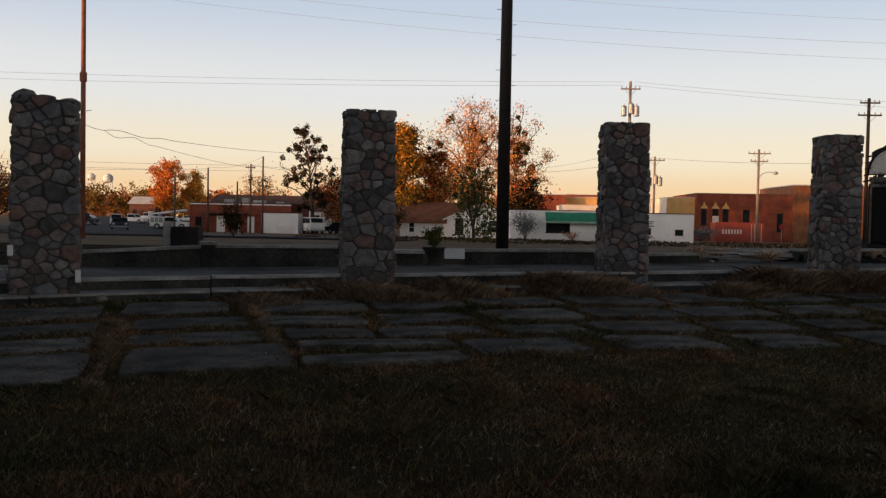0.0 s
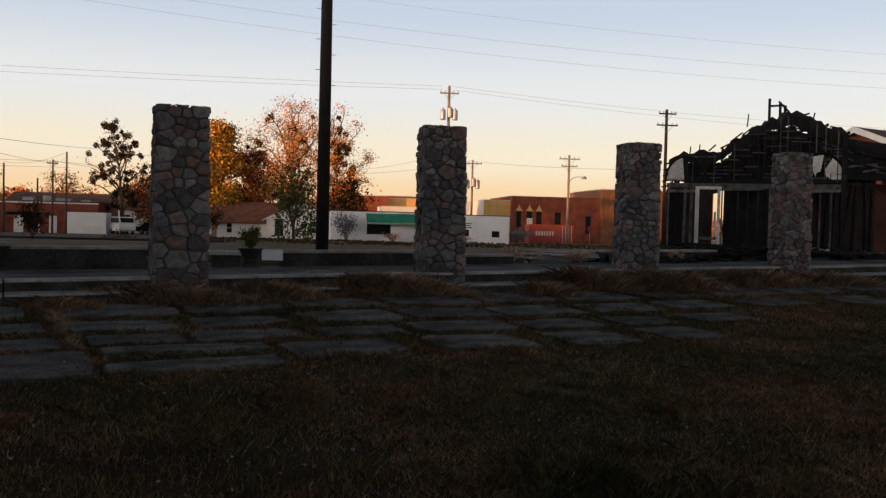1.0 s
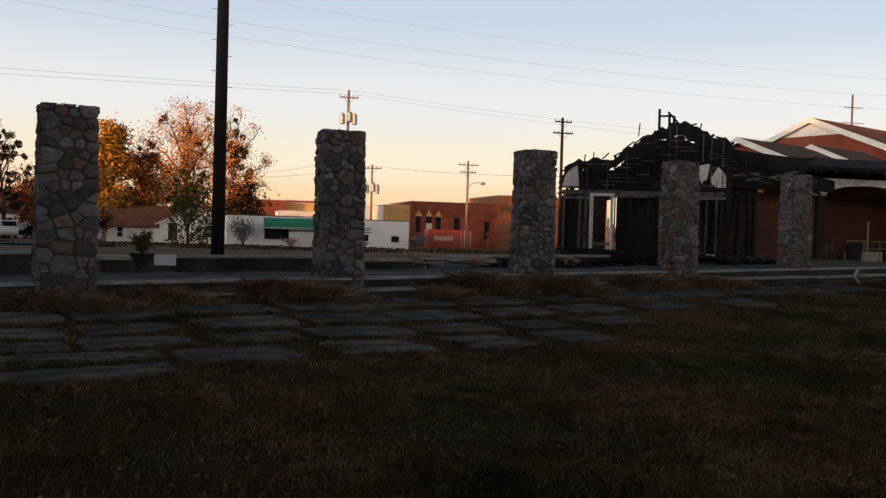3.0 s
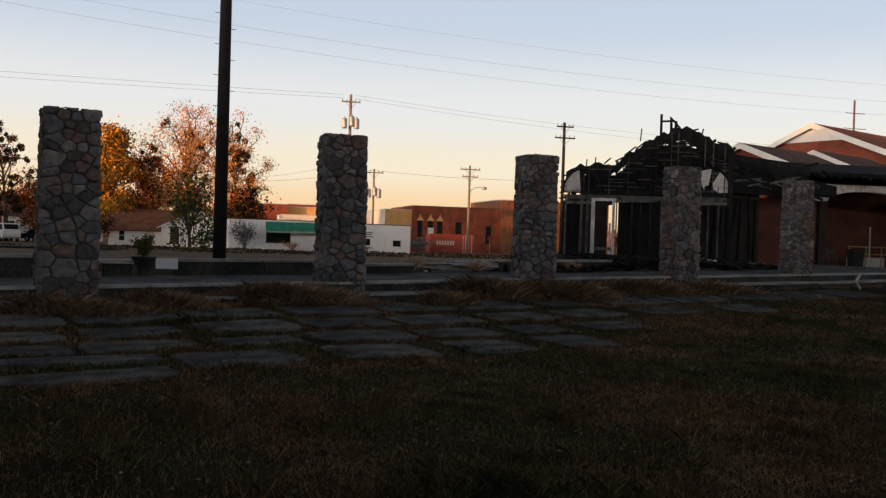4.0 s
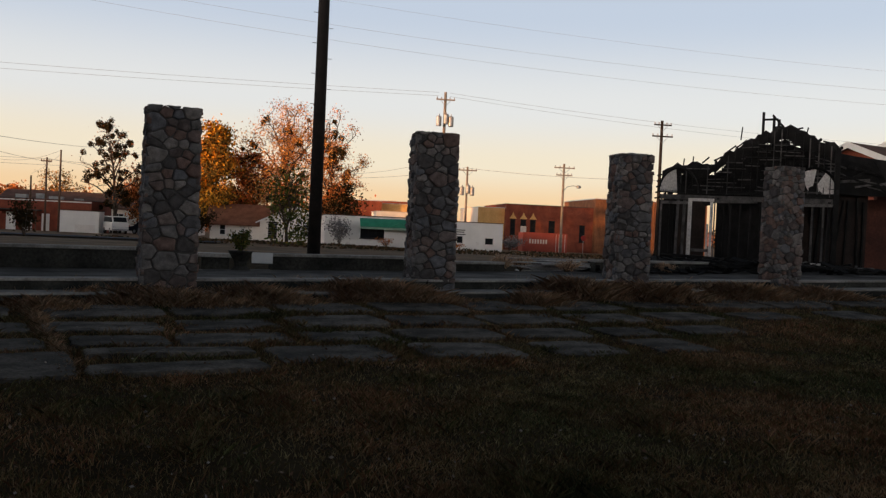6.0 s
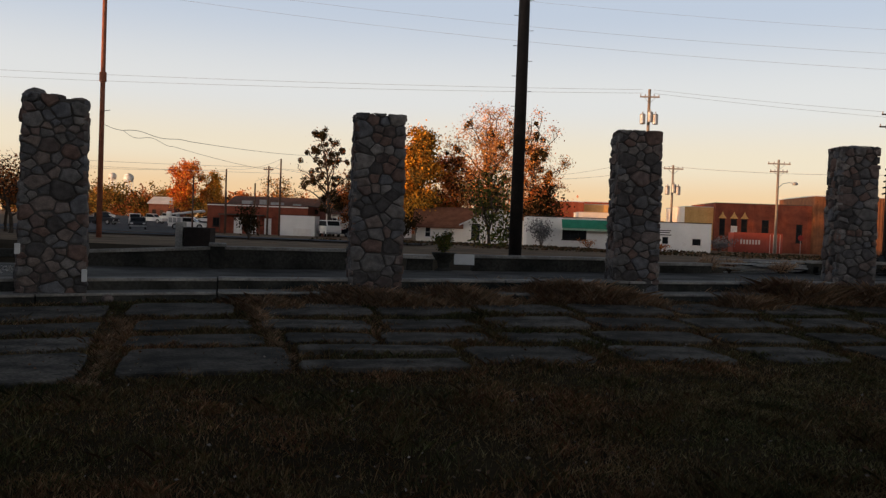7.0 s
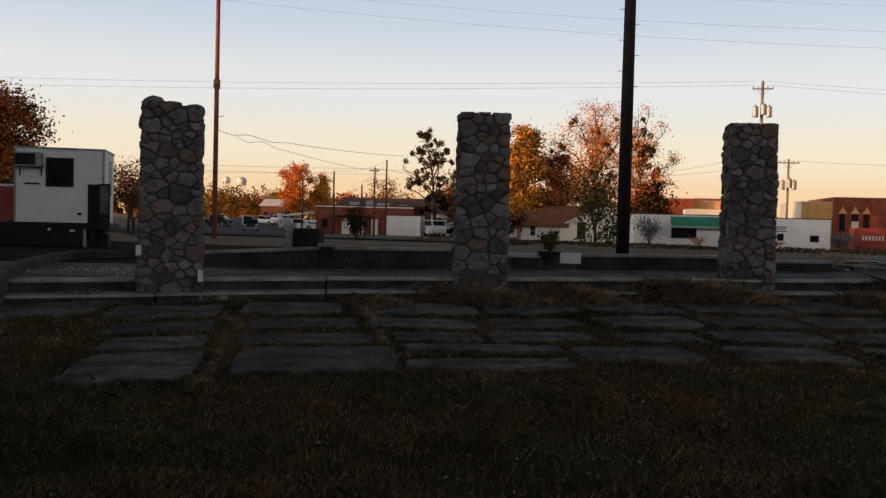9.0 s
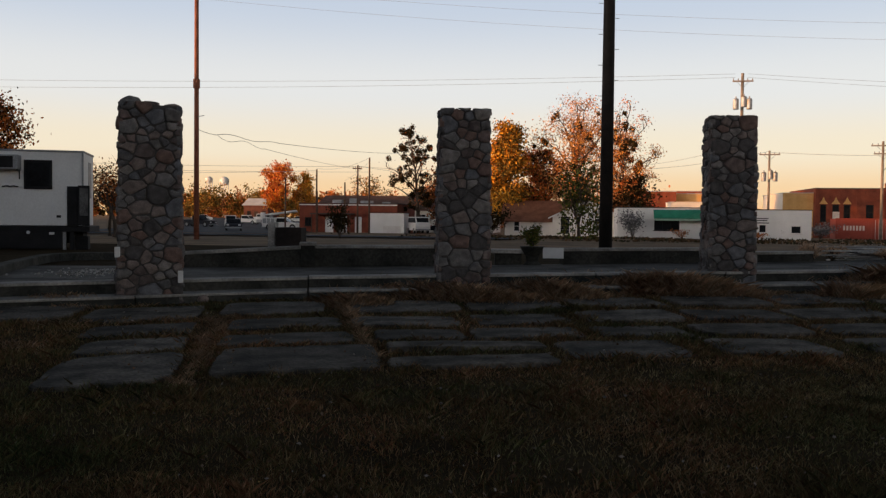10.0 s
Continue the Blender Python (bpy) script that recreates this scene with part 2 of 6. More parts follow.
M["sign"] = mat("white_sign", (0.6, 0.6, 0.58), (0.68, 0.68, 0.66), 1.5, 0.6, 0)
M["stopred"] = mat("sign_red", (0.16, 0.015, 0.015), (0.19, 0.02, 0.02), 1.5, 0.5, 0)
M["lettering"] = mat("faded_lettering", (0.62, 0.50, 0.46), (0.70, 0.60, 0.55), 3, 0.7, 0)
glass = mat("window_glass", (0.012, 0.014, 0.016), (0.02, 0.022, 0.025), 1.0, 0.06, 0)
glass.node_tree.nodes["Principled BSDF"].inputs["Specular IOR Level"].default_value = 0.10
M["glass"] = glass


def leafmat(name, colours):
    m = palette(name, colours, 0.7, 3, 0, "piece")
    m.node_tree.nodes["Principled BSDF"].inputs["Specular IOR Level"].default_value = 0.0
    return m


M["leaf_gold"] = leafmat("gold_leaves", [(0.78, 0.36, 0.035), (0.70, 0.27, 0.03), (0.52, 0.25, 0.035), (0.28, 0.18, 0.04), (0.80, 0.42, 0.06)])
M["leaf_rust"] = leafmat("rust_leaves", [(0.52, 0.17, 0.05), (0.40, 0.125, 0.04), (0.54, 0.23, 0.09), (0.22, 0.09, 0.035)])
M["leaf_pink"] = leafmat("pale_rust_leaves", [(0.72, 0.35, 0.10), (0.60, 0.26, 0.06), (0.74, 0.40, 0.14), (0.38, 0.17, 0.05)])
M["leaf_red"] = leafmat("red_orange_leaves", [(0.70, 0.20, 0.04), (0.62, 0.15, 0.035), (0.72, 0.30, 0.07), (0.48, 0.12, 0.035)])
M["leaf_olive"] = leafmat("olive_brown_leaves", [(0.24, 0.14, 0.035), (0.16, 0.11, 0.03), (0.34, 0.18, 0.04), (0.10, 0.075, 0.025)])
M["leaf_brush"] = leafmat("dead_brush", [(0.10, 0.062, 0.036), (0.06, 0.045, 0.028), (0.16, 0.095, 0.05), (0.05, 0.05, 0.026)])
M["leaf_dark"] = leafmat("dark_leaf_clumps", [(0.040, 0.030, 0.014), (0.060, 0.038, 0.017), (0.028, 0.026, 0.012)])
M["leaf_green"] = leafmat("vine_leaves", [(0.085, 0.11, 0.028), (0.13, 0.14, 0.04), (0.05, 0.07, 0.02), (0.20, 0.15, 0.04)])
M["leaf_grey"] = leafmat("grey_shrub_leaves", [(0.20, 0.20, 0.21), (0.15, 0.15, 0.16), (0.26, 0.25, 0.25)])

# ---------------------------------------------------------------- mesh helpers


def box(bm, c, s, turn=0.0, lean=None):
    """A box by centre and size, turned about z (degrees); lean: a matrix for anything else."""
    m = Matrix.Translation(c) @ (lean if lean else Matrix.Rotation(radians(turn), 4, "Z"))
    v = [bm.verts.new(m @ Vector((s[0] * i / 2, s[1] * j / 2, s[2] * k / 2))) for i in (-1, 1) for j in (-1, 1) for k in (-1, 1)]
    for f in ((0, 1, 3, 2), (4, 6, 7, 5), (0, 4, 5, 1), (2, 3, 7, 6), (0, 2, 6, 4), (1, 5, 7, 3)):
        bm.faces.new([v[i] for i in f])
    return bm


def tube(bm, a, b, r0, r1=None, n=8):
    a, b = Vector(a), Vector(b)
    r1 = r0 if r1 is None else r1
    q = (b - a).to_track_quat("Z", "Y").to_matrix()
    rings = []
    for p, r in ((a, r0), (b, r1)):
        rings.append([bm.verts.new(p + q @ Vector((r * math.cos(6.2832 * k / n), r * math.sin(6.2832 * k / n), 0))) for k in range(n)])
    for k in range(n):
        bm.faces.new((rings[0][k], rings[0][(k + 1) % n], rings[1][(k + 1) % n], rings[1][k]))
    bm.faces.new(rings[0][::-1])
    bm.faces.new(rings[1])
    return bm


def prism(bm, poly, a, b, axis="y"):
    """A polygon of (along, up) drawn out from a to b along y (or along x)."""
    put = (lambda p, d: (p[0], d, p[1])) if axis == "y" else (lambda p, d: (d, p[0], p[1])) if axis == "x" else (lambda p, d: (p[0], p[1], d))
    lo, hi = [bm.verts.new(put(p, a)) for p in poly], [bm.verts.new(put(p, b)) for p in poly]
    n = len(poly)
    for k in range(n):
        bm.faces.new((lo[k], lo[(k + 1) % n], hi[(k + 1) % n], hi[k]))
    bm.faces.new(lo[::-1])
    bm.faces.new(hi)
    return bm


def lathe(bm, rows, n=16, at=(0, 0, 0)):
    rings = [[bm.verts.new((at[0] + r * math.cos(6.2832 * k / n), at[1] + r * math.sin(6.2832 * k / n), at[2] + z)) for k in range(n)] for r, z in rows]
    for p, q in zip(rings, rings[1:]):
        for k in range(n):
            bm.faces.new((p[k], p[(k + 1) % n], q[(k + 1) % n], q[k]))
    bm.faces.new(rings[0][::-1])
    bm.faces.new(rings[-1])
    return bm


def sweep(bm, pts, radii, n=6):
    """One tube along a line of points."""
    pts = [Vector(p) for p in pts]
    rings = []
    for k, p in enumerate(pts):
        d = pts[min(k + 1, len(pts) - 1)] - pts[max(k - 1, 0)]
        q = d.to_track_quat("Z", "Y").to_matrix()
        r = radii[k] if isinstance(radii, (list, tuple)) else radii
        rings.append([bm.verts.new(p + q @ Vector((r * math.cos(6.2832 * j / n), r * math.sin(6.2832 * j / n), 0))) for j in range(n)])
    for p, q in zip(rings, rings[1:]):
        for j in range(n):
            bm.faces.new((p[j], p[(j + 1) % n], q[(j + 1) % n], q[j]))
    bm.faces.new(rings[0][::-1])
    bm.faces.new(rings[-1])
    return bm


def soften(bm, width):
    bmesh.ops.bevel(bm, geom=bm.edges[:], offset=width, segments=2, affect="EDGES", profile=0.6)
    return bm


def mesh_of(name, bm, material, smooth=False):
    bmesh.ops.recalc_face_normals(bm, faces=bm.faces[:])
    me = bpy.data.meshes.new(name)
    bm.to_mesh(me)
    bm.free()
    if smooth:
        me.polygons.foreach_set("use_smooth", [True] * len(me.polygons))
    me.materials.append(M[material])
    return me


def part(name, bm, material, parent, label="", smooth=False):
    ob = new(name, mesh_of(name, bm, material, smooth))
    ob.parent = parent
    return tagged(ob, label)


def thing(name, at, turn, label, category, group="", kind=""):
    ob = new(name)
    ob.matrix_world = pose(*at, 0, 0, turn)
    return tagged(ob, label, category, group, kind)


def solid(name, bm, material, label, category="", kind="structure", smooth=False):
    return tagged(new(name, mesh_of(name, bm, material, smooth)), label, category, kind=kind)


def B():
    return bmesh.new()


def raw(name, verts, faces, material):
    me = bpy.data.meshes.new(name)
    me.from_pydata(verts, [], faces)
    me.materials.append(M[material])
    return me


# ---------------------------------------------------------------- the lie of the land
C18, S18 = math.cos(radians(18)), math.sin(radians(18))


def uv(x, y):
    return C18 * x + S18 * y, -S18 * x + C18 * y


def xy(u, v):
    return C18 * u - S18 * v, S18 * u + C18 * v


def clamp(a, lo, hi):
    return max(lo, min(hi, a))


def row_v(u):
    """The line on which the piers stand."""
    if u >= 3:
        return 16.3
    if u >= -1.6:
        return 16.3 - 0.05 * (3 - u) ** 2
    return 15.242 - 0.36 * (-1.6 - u)


def low_z(u):
    return 0.34 + 0.014 * clamp(u - 2, 0, 34)


def top_z(u):
    return low_z(u) + 0.2


def land(x, y):
    u, v = uv(x, y)
    edge = row_v(clamp(u, -9, 40)) - 0.5
    near = (low_z(u) - 0.16) * clamp((v - 8.5) / (edge - 8.5), 0, 1)
    far = 0.5 - 0.0095 * clamp(y - 22, 0, 105)
    if x < -40:
        far += 0.010 * clamp(-x - 40, 0, 60) + 0.006 * clamp(y - 130, 0, 120) * clamp((-x - 40) / 40, 0, 1)
    far += 0.30 * clamp((x - 10) / 6, 0, 1) * clamp((48 - y) / 10, 0, 1)
    k = clamp((v - 18.6) / 1.2, 0, 1)
    left = clamp((-x - 9.5 - 0.25 * (y - 12)) / 1.5, 0, 1)
    k = max(k, left * clamp((y - 11) / 5, 0, 1))
    z = near * (1 - k) + far * k
    return z + 0.03 * noise.noise((x * 0.35, y * 0.35, 0)) * (1 if v < 14 else 0.3)


def spaced(lo, hi, fine_lo, fine_hi, step, grow=1.25):
    out, p, s = [], fine_lo, step
    while p > lo:
        out.append(p)
        p -= s
        s *= grow
    out = [lo] + out[::-1]
    p = fine_lo + step
    while p < fine_hi:
        out.append(p)
        p += step
    s = step
    while p < hi:
        out.append(p)
        p += s
        s *= grow
    return out + [hi]


xs = sorted({*spaced(-2600, 2600, -16, 26, 0.5), -120, -100, -80, -60, -50, -40, -30, 40})
ys = sorted({*spaced(-400, 3000, 2, 34, 0.5), 38, 48, 60, 74, 90, 110, 127, 130, 150, 180, 210, 250})
gv = [(x, y, land(x, y)) for y in ys for x in xs]
nx = len(xs)
gf = [(j * nx + i, j * nx + i + 1, (j + 1) * nx + i + 1, (j + 1) * nx + i) for j in range(len(ys) - 1) for i in range(nx - 1)]
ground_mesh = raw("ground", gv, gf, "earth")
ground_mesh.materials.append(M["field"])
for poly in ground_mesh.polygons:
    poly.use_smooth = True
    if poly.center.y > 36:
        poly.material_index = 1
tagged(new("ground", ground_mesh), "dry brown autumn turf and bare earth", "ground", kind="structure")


def ribbon(bm, us, v0, v1, z0, z1):
    """A block along the pier line from v0(u) to v1(u), its top at z1(u), its foot at z0(u)."""
    rows = []
    for u in us:
        rows.append([bm.verts.new((*xy(u, v), z)) for v, z in ((v0(u), z0(u)), (v1(u), z0(u)), (v1(u), z1(u)), (v0(u), z1(u)))])
    for p, q in zip(rows, rows[1:]):
        for k in range(4):
            bm.faces.new((p[k], p[(k + 1) % 4], q[(k + 1) % 4], q[k]))
    bm.faces.new(rows[0][::-1])
    bm.faces.new(rows[-1])
    return bm


# steps and terrace, in cast lengths
lengths = [-7.5, -4.6, -1.7, 1.0, 3.9, 6.4, 9.0, 11.5, 14.0, 16.5, 18.9, 21.4, 24.2, 27.0, 30.0, 34.0]
lower = thing("step_1", (0, 0, 0), 0, "low weathered concrete step in cast lengths", "step", kind="structure")
upper = thing("step_2", (0, 0, 0), 0, "upper concrete step edging the raised terrace", "step", kind="structure")
rnd = random.Random(4)
for a, b in zip(lengths, lengths[1:]):
    us = [a + 0.012 + (b - a - 0.024) * k / 6 for k in range(7)]
    d1, d2 = rnd.uniform(-0.015, 0.015), rnd.uniform(-0.012, 0.012)
    # Dark riser under pale tread: light from above put into the two colours.
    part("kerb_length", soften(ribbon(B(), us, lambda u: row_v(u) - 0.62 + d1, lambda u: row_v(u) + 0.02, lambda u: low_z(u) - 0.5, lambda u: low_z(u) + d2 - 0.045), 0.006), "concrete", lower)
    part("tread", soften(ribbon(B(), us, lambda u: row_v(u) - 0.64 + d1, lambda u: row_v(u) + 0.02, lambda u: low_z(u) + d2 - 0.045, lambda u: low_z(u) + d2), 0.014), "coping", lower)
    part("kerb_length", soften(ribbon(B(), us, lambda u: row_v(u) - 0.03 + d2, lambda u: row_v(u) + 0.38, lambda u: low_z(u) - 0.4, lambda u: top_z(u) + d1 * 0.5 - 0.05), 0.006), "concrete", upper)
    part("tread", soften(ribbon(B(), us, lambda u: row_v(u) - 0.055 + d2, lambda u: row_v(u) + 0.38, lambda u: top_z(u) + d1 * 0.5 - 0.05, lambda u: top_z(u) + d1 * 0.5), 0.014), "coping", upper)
us = [-7.5 + 41.5 * k / 80 for k in range(81)]
solid("pavement", ribbon(B(), us, lambda u: row_v(u) + 0.3, lambda u: 19.7 + 0.5 * clamp(u - 14, 0, 6), lambda u: low_z(u) - 0.4, lambda u: top_z(u) - 0.012), "terrace", "grey concrete terrace floor with grime and grit", "pavement")


def wall_run(u0, u1, v, t0, t1, thick=0.26, cap=True):
    us = [u0 + (u1 - u0) * k / 8 for k in range(9)]
    top = lambda u: t0 + (t1 - t0) * (u - u0) / (u1 - u0)
    w = thing("low_wall", (0, 0, 0), 0, "low stained concrete garden wall, its worn coping paled as if lit from above", "wall", "low walls", "structure")
    # Same dark face and pale top, with the sky's light painted in.
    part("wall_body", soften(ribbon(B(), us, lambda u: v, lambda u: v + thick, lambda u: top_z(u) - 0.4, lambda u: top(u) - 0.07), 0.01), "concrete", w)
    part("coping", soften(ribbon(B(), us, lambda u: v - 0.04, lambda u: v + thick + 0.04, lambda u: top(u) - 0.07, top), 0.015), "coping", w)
    return w


wall_run(-1.9, 0.82, 19.3, 0.84, 0.99)
wall_run(1.12, 4.95, 19.5, 1.0, 1.02)
wall_run(6.66, 11.1, 19.5, 0.965, 1.0)
wall_run(11.3, 12.75, 19.5, 0.91, 0.93)
wall_run(15.6, 19.6, 19.5, 1.06, 1.10)
pier = thing("wall_pier", (*xy(0.97, 19.5), 0.2), 18, "square concrete pier ending a low wall", "pier", kind="structure")
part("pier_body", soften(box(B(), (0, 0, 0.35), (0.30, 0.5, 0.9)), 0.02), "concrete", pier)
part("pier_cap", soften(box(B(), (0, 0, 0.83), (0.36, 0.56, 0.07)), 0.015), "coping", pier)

# ---------------------------------------------------------------- stone piers


def cells(rng, w, h, nx, nz):
    """Irregular stone outlines that fill a w by h face: seeds of many sizes, each cut by the weighted mid-lines to its neighbours."""
    seeds, unit = [], w / nx
    for k in range(2600):
        size = unit * (0.48 + 0.95 * rng.random() ** 1.6)
        a = (rng.uniform(0.0, w), rng.uniform(-0.02, h + 0.02))
        if all(math.hypot(a[0] - b[0], 1.3 * (a[1] - b[1])) > 0.86 * (size + b[2]) / 1.3 for b in seeds):
            seeds.append((*a, size))
    out = []
    for a in seeds:
        poly = [(0, 0), (w, 0), (w, h), (0, h)]
        for b in seeds:
            if b is a or abs(a[0] - b[0]) > 4 * unit or abs(a[1] - b[1]) > 4 * unit:
                continue
            n = (b[0] - a[0], (b[1] - a[1]) * 1.6)
            near = 0.5 + 0.42 * (a[2] - b[2]) / (a[2] + b[2])
            m = (a[0] + (b[0] - a[0]) * near, a[1] + (b[1] - a[1]) * near)
            side = [(p[0] - m[0]) * n[0] + (p[1] - m[1]) * n[1] for p in poly]
            kept = []
            for k, p in enumerate(poly):
                q, f, t = poly[(k + 1) % len(poly)], side[k], side[(k + 1) % len(poly)]
                if f <= 0:
                    kept.append(p)
                if f * t < 0:
                    f = f / (f - t)
                    kept.append((p[0] + f * (q[0] - p[0]), p[1] + f * (q[1] - p[1])))
            poly = kept
            if len(poly) < 3:
                break
        if len(poly) >= 3:
            area = abs(sum(p[0] * q[1] - q[0] * p[1] for p, q in zip(poly, poly[1:] + poly[:1]))) / 2
            if area > 0.003:
                out.append(poly)
    return out


def stone_mesh(rng, poly, w, put, joint=0.004):
    """A rounded stone on its outline, proud of the mortar. Stones at the arris reach round it."""
    cx, cz = sum(p[0] for p in poly) / len(poly), sum(p[1] for p in poly) / len(poly)
    pts = []
    for p, q in zip(poly, poly[1:] + poly[:1]):
        for f in (0.1, 0.5, 0.9) if math.dist(p, q) > 0.09 else (0.5,):
            pts.append((p[0] + f * (q[0] - p[0]), p[1] + f * (q[1] - p[1])))
    reach = []
    for a, z in pts:
        d = math.hypot(a - cx, z - cz) or 1
        k = max(0.3, 1 - (joint + rng.uniform(0, 0.014)) / d)
        a2, z2 = cx + (a - cx) * k, cz + (z - cz) * k
        if a < 0.01:
            a2 = -0.035
        if a > w - 0.01:
            a2 = w + 0.035
        reach.append((a2, z2))
    proud = rng.uniform(0.018, 0.062)
    tip = (rng.uniform(-1.1, 1.1), rng.uniform(-1.1, 1.1))
    bm = B()
    rings = []
    for k, d in ((1.0, -0.03), (0.99, proud * 0.45), (0.945, proud * 0.86), (0.80, proud * 1.0), (0.4, proud * 1.06)):
        rings.append([bm.verts.new(put(cx + (a - cx) * k, cz + (z - cz) * k, d + rng.uniform(-0.006, 0.006) + (0.12 * ((a - cx) * tip[0] + (z - cz) * tip[1]) if k < 1 else 0))) for a, z in reach])
    n = len(reach)
    for p, q in zip(rings, rings[1:]):
        for k in range(n):
            bm.faces.new((p[k], p[(k + 1) % n], q[(k + 1) % n], q[k]))
    bm.faces.new(rings[-1])
    return mesh_of("stone", bm, "stone", True)


def stone_pier(at, turn, w, d, h, nx, nz, seed, label, notch=()):
    rng = random.Random(seed)
    root = thing("stone_pier", at, turn, label, "pier", "row of stone piers")
    taper = lambda z: 1.0 - 0.065 * z / h
    core = B()
    prismv = []
    for z in (-0.45, h - 0.06):
        k = taper(z)
        prismv.append([core.verts.new((sx * w / 2 * k, sy * d / 2 * k, z)) for sx, sy in ((-1, -1), (1, -1), (1, 1), (-1, 1))])
    for k in range(4):
        core.faces.new((prismv[0][k], prismv[0][(k + 1) % 4], prismv[1][(k + 1) % 4], prismv[1][k]))
    core.faces.new(prismv[1])
    core.faces.new(prismv[0][::-1])
    part("mortar_core", core, "mortar", root, "grey mortar core")
    for face in range(4):
        fw = w if face % 2 == 0 else d
        ca, sa = ((1, 0), (0, 1), (-1, 0), (0, -1))[face]
        deep = (d if face % 2 == 0 else w) / 2

        def put(a, z, o):
            k = taper(z)
            x0, y0 = (a - fw / 2) * k, -(deep * k + o)
            return (ca * x0 - sa * y0, sa * x0 + ca * y0, z)

        for poly in cells(rng, fw, h + 0.25, max(2, round(nx * fw / w)), nz):
            low = [(a, z - 0.25) for a, z in poly]
            if any(min(z for a, z in low) > hz and x0 < sum(a for a, z in low) / len(low) < x1 for f, x0, x1, hz in notch if f == face):
                continue
            ob = new("stone", stone_mesh(rng, low, fw, put))
            ob.parent = root
    for k in range(10):
        bm = bmesh.new()
        bmesh.ops.create_icosphere(bm, subdivisions=2, radius=1)
        s = (rng.uniform(0.10, 0.20), rng.uniform(0.10, 0.18), rng.uniform(0.03, 0.065))
        px, pyy = rng.uniform(-0.38, 0.38) * w, rng.uniform(-0.38, 0.38) * d
        for v in bm.verts:
            v.co = Vector((px + v.co.x * s[0], pyy + v.co.y * s[1], h - 0.035 + v.co.z * s[2])) + Vector((noise.noise(v.co * 2 + Vector((k, seed, 0))),) * 3) * 0.025
        part("cap_stone", bm, "stone", root, smooth=True)
    return root


PIERS = [(-6.20, 13.98, 27, 0.94, 0.82, 3.02, 0.42), (-1.44, 16.98, 14, 0.91, 0.82, 3.19, 0.46), (3.64, 18.78, 5, 0.86, 0.80, 3.22, 0.46),
         (8.46, 20.10, 2, 0.77, 0.74, 3.06, 0.56), (13.08, 21.45, 14, 0.67, 0.68, 3.06, 0.62), (18.08, 23.42, 14, 0.60, 0.62, 2.94, 0.70)]
LOOKS = ["grey and red fieldstone pier with a broken, ragged top", "tall grey fieldstone pier standing among dry weeds", "grey fieldstone pier with reddish stones near its foot",
         "grey fieldstone pier on the terrace edge", "brownish fieldstone pier with coursed corner stones", "slender fieldstone pier of stacked rough stones"]
for k, (x, y, turn, w, d, h, z) in enumerate(PIERS):
    notch = ((0, 0.42, 1.2, 2.86), (1, 0, 2, 2.86), (2, 0, 0.6, 2.86)) if k == 0 else ()
    stone_pier((x, y, z), turn, w, d, h, 5 if k == 0 else 4, 15, 30 + k, LOOKS[k], notch)
top = bmesh.new()
bmesh.ops.create_icosphere(top, subdivisions=3, radius=1)
for v in top.verts:
    v.co = Vector((v.co.x * 0.19, v.co.y * 0.2, v.co.z * 0.16)) * (1 + 0.25 * noise.noise(v.co * 1.4))
boulder = tagged(new("capping_boulder", mesh_of("capping_boulder", top, "stone", True)), "rounded dark red boulder on a pier top", "stone")
boulder.matrix_world = pose(-6.40, 13.75, 3.38, 0, 0, 27)

# ---------------------------------------------------------------- paving slabs in the turf
paving = thing("paving", (0, 0, 0), 0, "old concrete slabs sunk in the turf with grass in the joints", "paving", kind="structure")
rnd = random.Random(11)


def bay(u, gap):
    """Plan place of a paving point: u along the pier line, gap metres in front of it."""
    return xy(u, row_v(u) - gap)


# each course: its far and near edge in front of the pier line, then where its slabs begin and end
COURSES = [
    (5.62, 7.05, ((-1.45, -0.30), (0.10, 1.80))),
    (5.62, 6.05, ((1.98, 3.85),)),
    (6.62, 7.08, ((1.92, 3.75),)),
    (5.62, 6.72, ((4.05, 5.50), (5.98, 7.35), (7.90, 9.00), (9.58, 10.62))),
    (4.48, 5.34, ((-1.50, -0.40), (0.00, 1.58), (1.92, 3.02), (3.18, 4.60), (4.85, 6.05), (6.30, 7.80), (8.05, 9.40), (9.80, 10.9), (11.4, 12.6))),
    (3.06, 4.02, ((-3.75, -2.95), (-1.75, -0.50), (0.00, 1.46), (1.66, 3.18), (3.45, 4.85), (5.05, 6.50), (6.75, 8.20), (8.45, 9.90), (10.2, 11.6), (12.0, 13.3), (14.1, 15.4), (16.6, 17.9))),
    (1.22, 2.56, ((-2.10, -0.60), (-0.25, 1.25), (1.70, 3.42), (3.60, 5.15), (5.35, 6.90), (7.15, 8.70), (8.95, 10.4), (10.7, 12.3), (12.6, 14.2), (14.5, 16.2), (16.5, 18.2), (18.6, 20.3), (20.7, 22.4), (22.8, 24.5))),
    (0.30, 2.05, ((-3.95, -2.35), (-5.80, -4.20))),
]
SLABS = [(a0 - 0.02, a1 + 0.02, b0, b1) for b0, b1, spans in COURSES for a0, a1 in spans]
